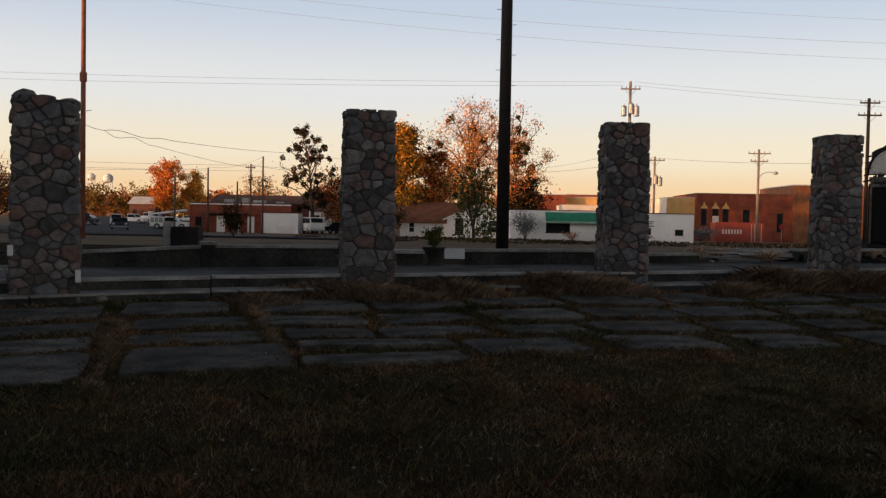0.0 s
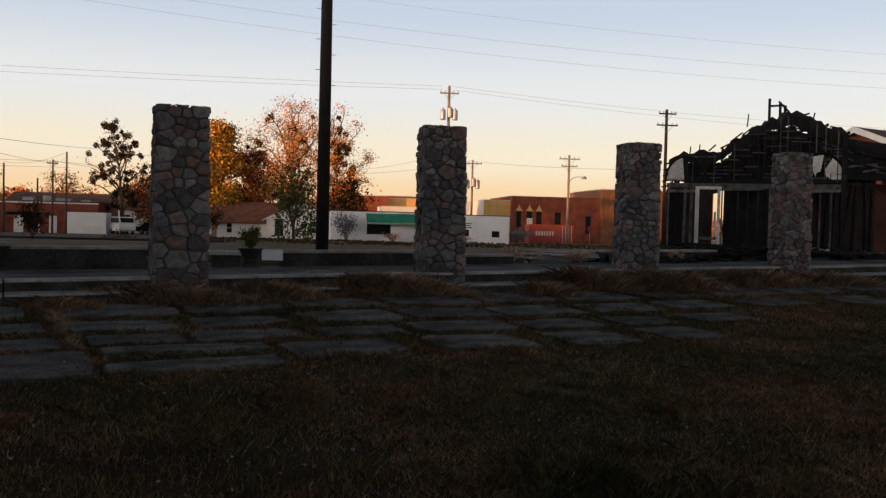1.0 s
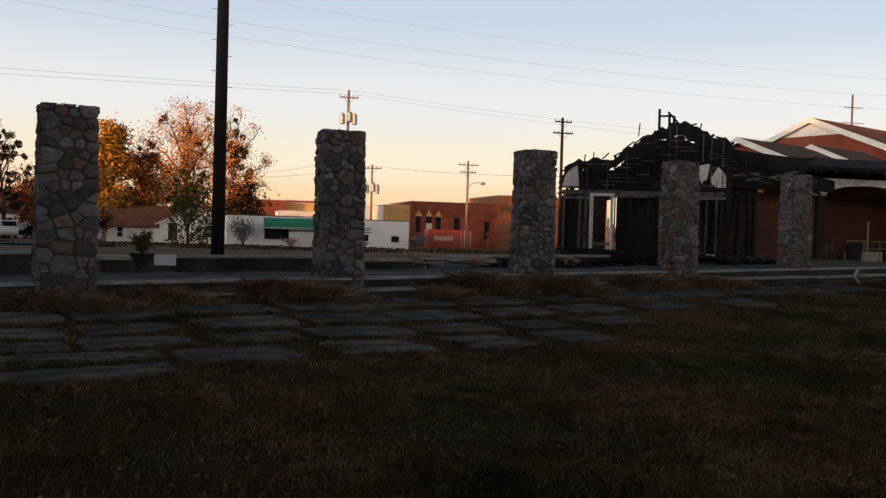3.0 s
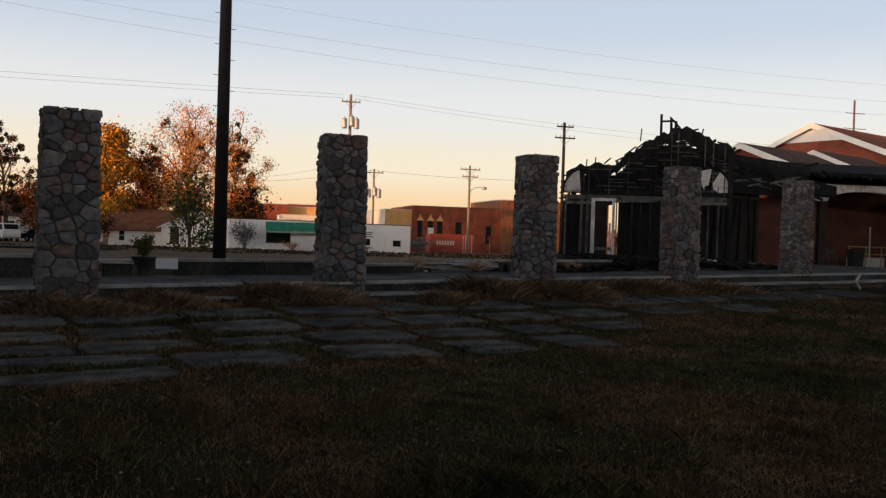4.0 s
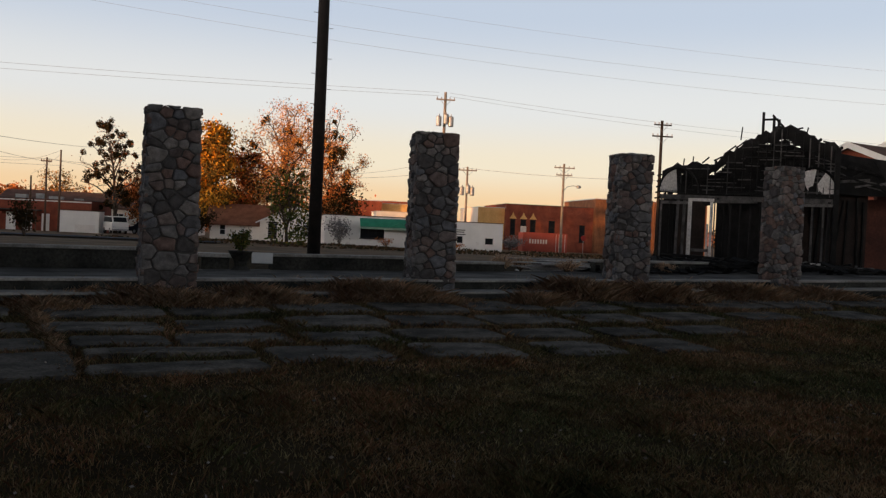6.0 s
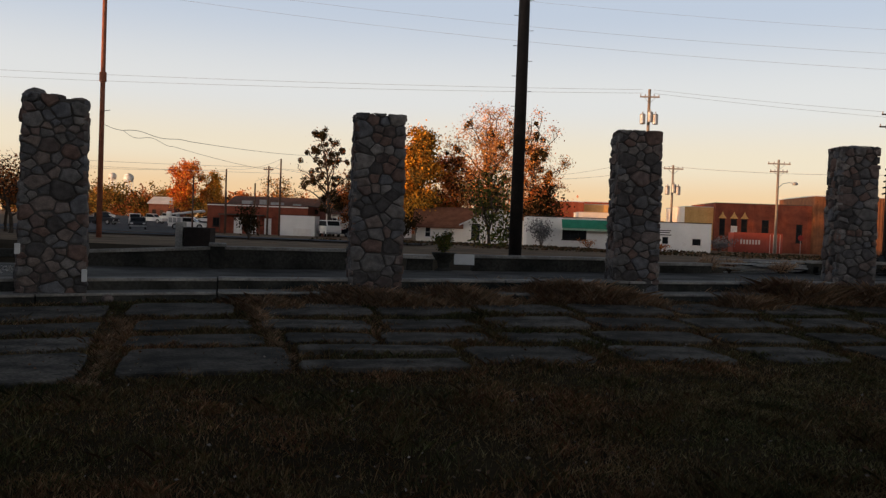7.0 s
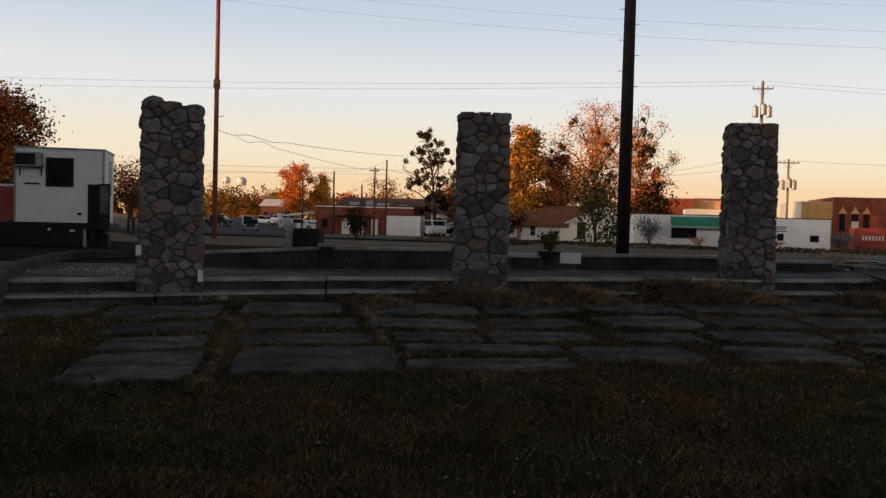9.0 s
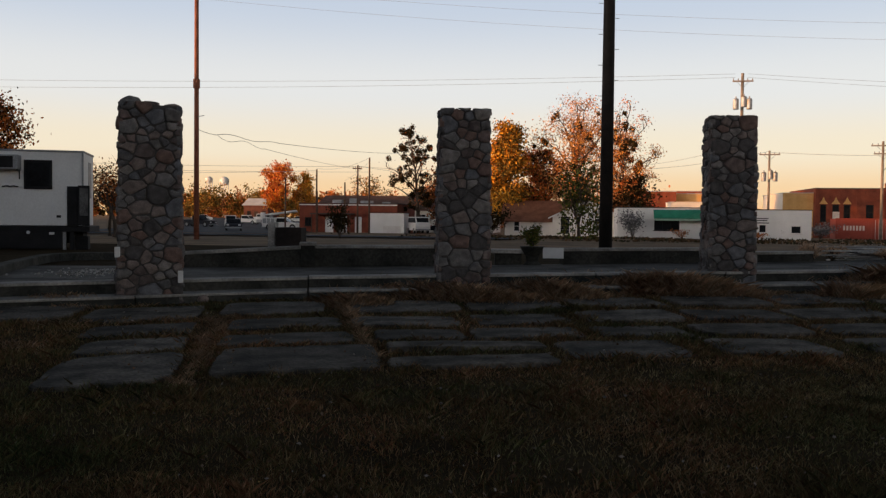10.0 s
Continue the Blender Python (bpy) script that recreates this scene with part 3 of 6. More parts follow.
for a0, a1, b0, b1 in SLABS:
    bm = B()
    tilt = (rnd.uniform(-0.014, 0.014), rnd.uniform(-0.010, 0.022))
    mu, mv = (a0 + a1) / 2, (b0 + b1) / 2
    cx, cy = bay(mu, mv)
    ring, per = [], 9
    corner = [(a0, b0), (a1, b0), (a1, b1), (a0, b1)]
    worn = rnd.uniform(0.02, 0.17)
    for (p, q), (e, t) in zip(corner, corner[1:] + corner[:1]):
        for k in range(per):
            f = k / per
            c = max(0.0, 1 - min(f, 1 - f) * 5) ** 2 * 0.12 * worn / 0.15
            pa, pb = p + (e - p) * f, q + (t - q) * f
            ring.append((pa + (mu - pa) * c + rnd.uniform(-0.022, 0.022), pb + (mv - pb) * c + rnd.uniform(-0.028, 0.028)))
    zc = land(cx, cy) + rnd.uniform(0.03, 0.06)
    rows = []
    for k, dz in ((1.0, -0.25), (1.0, -0.014), (0.98, 0.0)):
        row = []
        for a, b in ring:
            a2, b2 = mu + (a - mu) * k, mv + (b - mv) * k
            x, y = bay(a2, b2)
            row.append(bm.verts.new((x - cx, y - cy, zc + dz + (land(x, y) - land(cx, cy)) * 0.85 + tilt[0] * (a2 - mu) + tilt[1] * (mv - b2))))
        rows.append(row)
    n = len(ring)
    for p, q in zip(rows, rows[1:]):
        for k in range(n):
            bm.faces.new((p[k], p[(k + 1) % n], q[(k + 1) % n], q[k]))
    bm.faces.new(rows[-1])
    slab = part("slab", bm, "slab", paving)
    slab.location = (cx, cy, 0)

# ---------------------------------------------------------------- poles and wires


def utility_pole(at, height, r, material, arms, label, transformer=False, lamp=False, lean=0.0, turn=0.0):
    root = thing("utility_pole", (at[0], at[1], land(*at) - 0.05), turn, label, "utility pole", "poles")
    part("pole", tube(B(), (0, 0, 0), (height * math.tan(radians(lean)), 0, height), r, r * 0.72, 12), material, root, smooth=True)
    for z, half in arms:
        part("crossarm", soften(box(B(), (0, -r - 0.05, z), (2 * half, 0.10, 0.12)), 0.012), material, root)
        for f in (-0.92, -0.45, 0.45, 0.92):
            part("insulator", lathe(B(), [(0.03, 0), (0.05, 0.04), (0.035, 0.09), (0.05, 0.12), (0.02, 0.18)], 8, (f * half, -r - 0.05, z + 0.06)), "ceramic", root)
        for s in (-1, 1):
            part("brace", tube(B(), (0, -r - 0.02, z - 0.6), (s * half * 0.55, -r - 0.04, z - 0.05), 0.018, n=5), "galv", root)
    if transformer:
        for s in (-0.55, 0.1, 0.55):
            part("transformer", lathe(B(), [(0.2, 0), (0.24, 0.05), (0.24, 0.82), (0.2, 0.9), (0.06, 0.94), (0.05, 1.1)], 12, (s, -0.28, height - 3.1 + 0.2 * (s == 0.1))), "galv", root, "grey can transformer")
    if lamp:
        pts = [Vector((0, 0, height * 0.70)), Vector((0.5, 0, height * 0.75)), Vector((1.1, 0, height * 0.765)), Vector((1.5, 0, height * 0.76))]
        part("lamp_arm", sweep(B(), pts, 0.035), "galv", root)
        part("lamp_head", soften(lathe(B(), [(0.12, -0.16), (0.30, -0.1), (0.27, 0.06), (0.1, 0.16)], 12, (1.75, 0, height * 0.755)), 0.01), "galv", root, "street lamp head")
    return root


bp = utility_pole((1.36, 33.0), 16.0, 0.24, "polewood", [], "thick black creosoted pole with climbing steps", lean=0.0)
for k in range(14):
    z = 3.5 + 0.55 * k
    s = 1 if k % 2 else -1
    part("climbing_step", tube(B(), (s * 0.2, 0, z), (s * 0.36, 0, z + 0.01), 0.012, n=5), "galv", bp)
lp = utility_pole((-21.43, 48.0), 17.0, 0.15, "polered", [], "tall slim reddish-brown wooden pole")
part("pole_band", lathe(B(), [(0.15, 0), (0.19, 0.02), (0.19, 0.5), (0.15, 0.55)], 12, (0, 0, 8.6)), "polered", lp, "dark splice band")
part("bracket", tube(B(), (0, 0, 7.0), (0.55, -0.2, 7.05), 0.02, n=6), "galv", lp)
utility_pole((13.0, 80.0), 14.3, 0.17, "polegrey", [(13.6, 0.85)], "grey wooden pole with three can transformers", transformer=True)
utility_pole((18.0, 95.0), 9.0, 0.14, "polegrey", [(8.6, 1.0)], "grey wooden utility pole with one crossarm", transformer=True)
utility_pole((28.7, 95.0), 9.9, 0.16, "polegrey", [(9.45, 1.15), (8.65, 0.9)], "pale pole with two crossarms and a street lamp", lamp=True)
utility_pole((31.55, 75.0), 12.3, 0.17, "polewood", [(11.9, 0.8), (10.9, 0.95)], "dark utility pole with two crossarms")
utility_pole((5.6, 108.0), 8.4, 0.13, "polebrown", [(8.0, 0.9), (7.3, 0.6)], "thin brown utility pole with two crossarms")
for x, y, h, arms in ((-31.1, 100, 7.4, []), (-28.3, 102, 6.0, []), (-26.2, 100, 7.9, [(7.5, 0.55)]), (-24.3, 98, 8.6, []), (-38.5, 110, 7.0, []), (-33.6, 108, 5.2, [])):
    utility_pole((x, y), h, 0.12, "polebrown", arms, "thin weathered wooden utility pole")
tw = utility_pole((123.0, 150.0), 31.6, 0.26, "polebrown", [(29.0, 2.2), (26.0, 2.6)], "tall lattice-armed transmission pole")



# ---------------------------------------------------------------- kerb, roads and small masonry


def strip(bm, pts, wide, lo, hi):
    """An upright band along a plan line: foot lo, top hi, over the ground."""
    pts = [Vector(p) for p in pts]
    rows = []
    for k, p in enumerate(pts):
        d = (pts[min(k + 1, len(pts) - 1)] - pts[max(k - 1, 0)]).normalized()
        s = Vector((-d.y, d.x)) * wide / 2
        rows.append([bm.verts.new((*(p + e * s), z)) for e, z in ((1, lo), (-1, lo), (-1, hi), (1, hi))])
    for p, q in zip(rows, rows[1:]):
        for k in range(4):
            bm.faces.new((p[k], p[(k + 1) % 4], q[(k + 1) % 4], q[k]))
    bm.faces.new(rows[0][::-1])
    bm.faces.new(rows[-1])
    return bm


def curve_pts(ctrl, n=6):
    out = []
    c = [Vector(p) for p in ctrl]
    c = [2 * c[0] - c[1]] + c + [2 * c[-1] - c[-2]]
    for a, b, d, e in zip(c, c[1:], c[2:], c[3:]):
        for k in range(n):
            t = k / n
            out.append(0.5 * ((2 * b) + (d - a) * t + (2 * a - 5 * b + 4 * d - e) * t * t + (3 * b - a - 3 * d + e) * t ** 3))
    return out + [c[-2]]


kerb = curve_pts([(-7.6, 11.4), (-8.5, 12.9), (-9.7, 15.0), (-10.9, 17.6), (-11.5, 19.4), (-10.9, 20.5), (-9.2, 20.7), (-7.6, 20.1)])
solid("kerb", soften(strip(B(), kerb, 0.24, 0.1, 0.69), 0.03), "concrete", "rounded concrete kerb curving round the terrace", "kerb")


def sheet(name, poly_rows, material, label, category, lift=0.03):
    """A road laid over the land, row by row."""
    vs, fs = [], []
    n = len(poly_rows[0])
    for r in poly_rows:
        vs += [(x, y, land(x, y) + lift) for x, y in r]
    for j in range(len(poly_rows) - 1):
        fs += [(j * n + i, j * n + i + 1, (j + 1) * n + i + 1, (j + 1) * n + i) for i in range(n - 1)]
    ob = new(name, raw(name, vs, fs, material))
    return tagged(ob, label, category, kind="structure")


sheet("road_1", [[(-160 + 5 * k, y) for k in range(32)] for y in (62, 65, 68, 71)], "asphalt", "dark asphalt side street", "road", 0.10)
sheet("road_2", [[(-33.5 - 0.345 * (y - 74) + w * (9 + 0.05 * (y - 74)), y) for w in (-1.3, -0.8, -0.3, 0.2, 0.6, 1)] for y in range(74, 300, 6)], "asphalt", "grey asphalt street and parking lot", "road", 0.12)

pedestal = thing("planter_pier", (-8.2, 26.0, land(-8.2, 26.0) - 0.1), 4, "square concrete planter with a pale end post", "planter")
part("post", soften(box(B(), (-0.36, -0.05, 0.5), (0.22, 0.4, 1.15)), 0.02), "coping", pedestal, "pale concrete post")
part("trough", soften(box(B(), (0.18, 0, 0.45), (0.78, 0.6, 0.95)), 0.02), "soot", pedestal, "dark stained trough")

urn = thing("plant_urn", (-0.36, 20.4, 0.5), 0, "tapered concrete urn holding a dark bushy plant", "planter")
part("bowl", lathe(B(), [(0.20, 0), (0.22, 0.08), (0.13, 0.16), (0.15, 0.28), (0.27, 0.46), (0.28, 0.50), (0.22, 0.5)], 14), "concrete", urn)
blk = thing("broken_block", (-0.95, 20.6, 0.52), 8, "cracked pale concrete block beside the urn", "block")
part("slab_top", soften(box(B(), (0, 0, 0.36), (0.72, 0.5, 0.09)), 0.015), "pale", blk)
part("block_body", soften(box(B(), (0.02, 0.02, 0.16), (0.6, 0.42, 0.31)), 0.02), "concrete", blk)
panel = thing("white_board", (0.11, 20.33, 0.60), 6, "sheet of white board leaning on the wall end", "board")
part("board", soften(box(B(), (0, 0, 0.26), (0.46, 0.04, 0.24), lean=Matrix.Rotation(radians(-12), 4, "X")), 0.006), "carwhite", panel)
stack = thing("plank_pile", (7.9, 24.0, 0.62), 8, "loose pile of bleached grey planks", "planks")
rnd = random.Random(5)
for k in range(11):
    part("plank", soften(box(B(), (rnd.uniform(-0.5, 0.6), rnd.uniform(-0.6, 0.6), 0.05 + 0.035 * k), (rnd.uniform(1.6, 2.9), 0.2, 0.035), rnd.uniform(-9, 9)), 0.006), "planks", stack)
trim_bit = thing("fallen_bracket", (21.1, 24.4, 0.42), 20, "white metal angle lying against the step", "debris")
part("angle", soften(prism(B(), [(-0.20, -0.02), (0.02, -0.02), (0.20, 0.28), (0.12, 0.31), (-0.03, 0.07), (-0.20, 0.07)], -0.03, 0.03), 0.006), "carwhite", trim_bit)
for x, y, s in ((-9.1, 11.6, 0.16), (-5.3, 14.05, 0.10), (16.2, 19.9, 0.09), (12.6, 18.4, 0.07)):
    bm = bmesh.new()
    bmesh.ops.create_icosphere(bm, subdivisions=2, radius=s)
    for v in bm.verts:
        v.co = v.co * (1 + 0.4 * noise.noise(v.co * 6 + Vector((x, y, 0)))) * 1.0
        v.co.z *= 0.8
    st = new("loose_stone", mesh_of("loose_stone", bm, "stone", True))
    st.location = (x, y, (low_z(uv(x, y)[0]) if uv(x, y)[1] > row_v(uv(x, y)[0]) - 0.6 else land(x, y)) + s * 0.5)
    tagged(st, "loose pale fieldstone lying on the paving", "stone")
for x, y, z, h in ((-6.44, 13.36, 1.02, 0.17), (-5.56, 13.76, 0.62, 0.20)):
    pl = thing("outlet_plate", (x, y, z), 27, "white weathered cover plate fixed to a stone pier", "cover plate")
    part("plate", soften(box(B(), (0, 0, 0), (0.085, 0.05, h)), 0.015), "carwhite", pl)

# ---------------------------------------------------------------- buildings


def wall_cut(bm, w, h, t, holes, z0=0.0, y=0.0, x0=0.0):
    """A wall along x, w by h, t thick, with square holes (x0, x1, z0, z1) right through, as one skin."""
    ex = sorted({0, w, *[e for q in holes for e in q[:2]]})
    ez = sorted({z0, z0 + h, *[e for q in holes for e in q[2:]]})
    full = {(i, j) for i in range(len(ex) - 1) for j in range(len(ez) - 1) if not any(q[0] < (ex[i] + ex[i + 1]) / 2 < q[1] and q[2] < (ez[j] + ez[j + 1]) / 2 < q[3] for q in holes)}
    made = {}

    def at(i, j, k):
        if (i, j, k) not in made:
            made[i, j, k] = bm.verts.new((x0 + ex[i], y + k * t, ez[j]))
        return made[i, j, k]

    for i, j in sorted(full):
        for k in (0, 1):
            bm.faces.new([at(i + a, j + b, k) for a, b in ((0, 0), (1, 0), (1, 1), (0, 1))])
        for di, dj, p, q in ((-1, 0, (0, 0), (0, 1)), (1, 0, (1, 0), (1, 1)), (0, -1, (0, 0), (1, 0)), (0, 1, (0, 1), (1, 1))):
            if (i + di, j + dj) not in full:
                bm.faces.new([at(i + p[0], j + p[1], 0), at(i + q[0], j + q[1], 0), at(i + q[0], j + q[1], 1), at(i + p[0], j + p[1], 1)])
    return bm


def window_in(root, x0, x1, z0, z1, y=0.0, bars=(1, 1), material="trim"):
    f = min(0.09, (x1 - x0) * 0.12)
    bm = B()
    for c, s in ((((x0 + x1) / 2, z0 + f / 2), (x1 - x0, f)), (((x0 + x1) / 2, z1 - f / 2), (x1 - x0, f))):
        box(bm, (c[0], y + 0.06, c[1]), (s[0], 0.10, s[1]))
    for x in (x0 + f / 2, x1 - f / 2):
        box(bm, (x, y + 0.06, (z0 + z1) / 2), (f, 0.10, z1 - z0 - 2 * f))
    win = part("window", bm, material, root)
    part("pane", box(B(), ((x0 + x1) / 2, y + 0.1, (z0 + z1) / 2), (x1 - x0 - 2 * f, 0.02, z1 - z0 - 2 * f)), "glass", win)
    for k in range(1, bars[0] + 1):
        part("glazing_bar", box(B(), (x0 + (x1 - x0) * k / (bars[0] + 1), y + 0.075, (z0 + z1) / 2), (0.05, 0.03, z1 - z0 - 2 * f)), material, win)
    for k in range(1, bars[1] + 1):
        part("glazing_bar", box(B(), ((x0 + x1) / 2, y + 0.072, z0 + (z1 - z0) * k / (bars[1] + 1)), (x1 - x0 - 2 * f, 0.03, 0.05)), material, win)
    part("sill", box(B(), ((x0 + x1) / 2, y - 0.03, z0 - 0.04), (x1 - x0 + 0.16, 0.16, 0.08)), material, win)
    return win


def door_in(root, x0, x1, z0, z1, y=0.0, material="white"):
    d = part("door", soften(box(B(), ((x0 + x1) / 2, y + 0.09, (z0 + z1) / 2), (x1 - x0, 0.06, z1 - z0)), 0.01), material, root)
    part("door_handle", tube(B(), (x1 - 0.12, y + 0.06, z0 + 1.0), (x1 - 0.12, y - 0.01, z0 + 1.0), 0.03, n=8), "galv", d)
    return d


def flat_building(name, at, turn, w, d, h, wall, label, windows=(), doors=(), roofmat="tar", parapet=0.25, foot=0.6, bars=(1, 1), frame_mat="trim", door_mat="white", side=None):
    root = thing(name, at, turn, label, "building", kind="")
    holes = [q for q in (*windows, *doors)]
    part("wall", wall_cut(B(), w, h + foot, 0.25, holes, -foot), wall, root)
    bm = B()
    box(bm, (0.125, d / 2, h / 2 - foot / 2), (0.25, d - 0.5, h + foot))
    part("wall", bm, side or wall, root)
    part("wall", box(B(), (w - 0.125, d / 2, h / 2 - foot / 2), (0.25, d - 0.5, h + foot)), side or wall, root)
    part("wall", box(B(), (w / 2, d - 0.125, h / 2 - foot / 2), (w, 0.25, h + foot)), wall, root)
    part("roof", box(B(), (w / 2, d / 2, h - parapet), (w - 0.5, d - 0.5, 0.2)), roofmat, root)
    bm = B()
    for c, s in (((w / 2, 0.1, h + 0.04), (w + 0.1, 0.36, 0.08)), ((w / 2, d - 0.1, h + 0.04), (w + 0.1, 0.36, 0.08)), ((0.1, d / 2, h + 0.041), (0.36, d - 0.6, 0.08)), ((w - 0.1, d / 2, h + 0.041), (0.36, d - 0.6, 0.08))):
        box(bm, c, s)
    part("coping", bm, roofmat, root)
    part("floor", box(B(), (w / 2, d / 2, 0.0), (w - 0.5, d - 0.5, 0.1)), "tar", root)
    for q in windows:
        window_in(root, *q, bars=bars, material=frame_mat)
    for q in doors:
        door_in(root, *q, material=door_mat)
    return root


g = lambda x, y: land(x, y)
# white shop with the green awning
z0 = g(12, 90) - 0.15
shop = flat_building("shop", (2.95, 90, z0), 1.0, 10.9, 10, 3.12, "white", "low white-painted shop with a green metal awning", [(3.55, 5.95, 0.95, 1.95), (9.35, 10.2, 0.95, 1.95)], [(6.9, 8.0, 0.0, 2.0)], bars=(2, 0), frame_mat="black")
bm = B()
for a, b in ((3.45, 6.4), (8.4, 10.85)):
    prism(bm, [(-1.0, 2.15), (0.0, 3.0), (0.0, 2.92), (-0.95, 2.07)], a, b, "x")
prism(bm, [(-1.05, 2.15), (0.0, 3.02), (0.0, 2.9), (-1.0, 2.05)], 6.4, 8.4, "x")
part("awning", bm, "green", shop, "green metal awning")
part("awning_gable", prism(B(), [(6.3, 2.15), (7.4, 2.62), (8.5, 2.15)], -1.1, -0.35), "green", shop)
part("fascia", box(B(), (7.2, -0.02, 3.05), (7.5, 0.06, 0.22)), "trim", shop, "pale fascia board")
part("valance", box(B(), (7.2, -1.0, 1.99), (7.4, 0.04, 0.2)), "greentrim", shop, "pale green valance")
z0 = g(17, 90) - 0.1
annex = flat_building("shop_annex", (13.95, 90.2, z0), 1.0, 7.2, 9, 2.95, "white", "plain white-painted block wall shop annex", [(5.3, 6.3, 0.7, 1.5), (2.35, 3.1, 0.75, 1.6)], [(3.75, 4.6, 0, 1.95)], bars=(0, 0))
for k, (wd, zz) in enumerate(((1.3, 2.15), (1.0, 1.95), (1.2, 1.72))):
    part("lettering_bar", box(B(), (2.6 + 0.05 * k, -0.006, zz), (wd, 0.012, 0.10)), "burntgrey", annex, "faded dark sign lettering")

# cottage
z0 = g(-3, 100) - 0.05
house = thing("cottage", (-3.9, 100, z0), 0, "small cream cottage with a brown shingle roof", "house")
part("wall", wall_cut(B(), 7.5, 2.9, 0.2, [(0.9, 1.85, 0.4, 2.2), (4.6, 5.6, 0.6, 2.1)], -0.6), "cream", house)
part("gable", prism(B(), [(0, 2.3), (7.5, 2.3), (3.75, 4.0)], 0, 0.2), "cream", house)
for x in (0.1, 7.4):
    part("wall", box(B(), (x, 4.1, 0.85), (0.2, 7.8, 2.9)), "cream", house)
part("wall", box(B(), (3.75, 8.1, 0.85), (7.5, 0.2, 2.9)), "cream", house)
for s in (-1, 1):
    poly = [(3.75, 4.22), (3.75 + s * 4.2, 2.22), (3.75 + s * 4.2, 2.08), (3.75, 4.08)]
    part("roof", prism(B(), poly, -0.45, 8.5), "shingle", house)
    part("bargeboard", prism(B(), [(3.75, 4.1), (3.75 + s * 4.2, 2.1), (3.75 + s * 4.2, 1.94), (3.75, 3.94)], -0.5, -0.46), "trim", house)
window_in(house, 0.9, 1.85, 0.4, 2.2, bars=(0, 2), material="black")
window_in(house, 4.6, 5.6, 0.6, 2.1, bars=(0, 1), material="trim")
part("wing_wall", wall_cut(B(), 5.4, 2.5, 0.2, [(1.0, 1.7, 0.5, 1.7), (3.2, 3.8, 0, 1.85)], -0.6, 0.9, -5.4), "cream", house)
part("wing_wall", box(B(), (-5.3, 4.5, 0.65), (0.2, 7.0, 2.5)), "cream", house)
part("wing_roof", prism(B(), [(0.45, 1.72), (4.5, 4.05), (8.5, 1.8), (8.5, 1.66), (4.5, 3.91), (0.45, 1.58)], -5.9, -0.02, "x"), "shingle", house)
part("wing_roof", prism(B(), [(0.45, 1.72), (4.5, 4.05), (4.5, 3.91), (0.45, 1.58)], -0.02, 2.3, "x"), "shingle", house)
window_in(house, -4.4, -3.7, 0.5, 1.7, 0.9, (0, 1), "trim")
part("door", box(B(), (-1.9, 1.0, 0.92), (0.6, 0.06, 1.85)), "trim", house)
for k in range(1, 9):
    part("siding_board", box(B(), (3.75, -0.008, 0.25 * k), (7.5, 0.016, 0.02)), "cream", house)
part("vent_pipe", tube(B(), (1.0, 3.0, 3.0), (1.0, 3.0, 5.4), 0.06, n=8), "polegrey", house, "thin pale vent pipe")

# red-brick shop by the lot
z0 = g(-30, 110) - 0.1
redb = flat_building("brick_workshop", (-36.6, 110, z0), 0, 12.8, 11, 3.75, "brick", "low red-brick workshop with a dark flat roof", [(0.7, 1.6, 0.9, 2.0)], [(3.4, 4.5, 0, 2.15), (5.2, 6.3, 0, 2.15), (7.3, 8.2, 0, 2.1)], bars=(1, 0), frame_mat="soot")
part("canopy", soften(box(B(), (4.6, -0.8, 2.45), (5.4, 1.7, 0.14)), 0.02), "tar", redb, "dark flat canopy")
for x in (2.1, 7.1):
    part("canopy_post", tube(B(), (x, -1.5, -0.4), (x, -1.5, 2.4), 0.06, n=8), "polebrown", redb)
part("parapet_band", box(B(), (6.4, -0.03, 3.6), (12.84, 0.08, 0.13)), "trim", redb, "pale roof edge band")
for x, y, sx, sz in ((4.2, 3, 1.2, 0.7), (6.0, 4, 0.8, 0.9), (8.1, 3, 1.5, 0.6), (10.2, 5, 0.9, 0.5)):
    part("roof_unit", soften(box(B(), (x, y, 3.5 + sz / 2), (sx, 1.0, sz + 0.2)), 0.03), "greymetal", redb, "grey rooftop unit")
shed = flat_building("store_shed", (-26.8, 107.2, g(-25, 107) - 0.1), 0, 4.5, 2.7, 2.55, "white", "plain white-painted lean-to store", [], [], parapet=0.05)
part("panel", box(B(), (3.0, -0.03, 0.5), (2.2, 0.06, 1.0)), "trim", shed, "pale leaning sheet")
bigroof = thing("dark_hall", (-40, 128, g(-45, 128) - 0.2), 0, "long hall with a dark low-pitched roof", "building")
part("wall", wall_cut(B(), 26, 4.0, 0.3, [(3, 4.4, 1.2, 2.8), (9, 10.4, 1.2, 2.8), (15, 16.4, 1.2, 2.8)], -0.4), "cream", bigroof)
part("wall", box(B(), (13, 6.2, 1.6), (26, 11.8, 4.0)), "cream", bigroof)
part("roof", prism(B(), [(-0.6, 3.5), (6, 5.6), (12.6, 3.5), (12.6, 3.3), (6, 5.4), (-0.6, 3.3)], -0.6, 26.6, "x"), "shingledark", bigroof)
for x in (3, 9, 15):
    window_in(bigroof, x, x + 1.4, 1.2, 2.8)

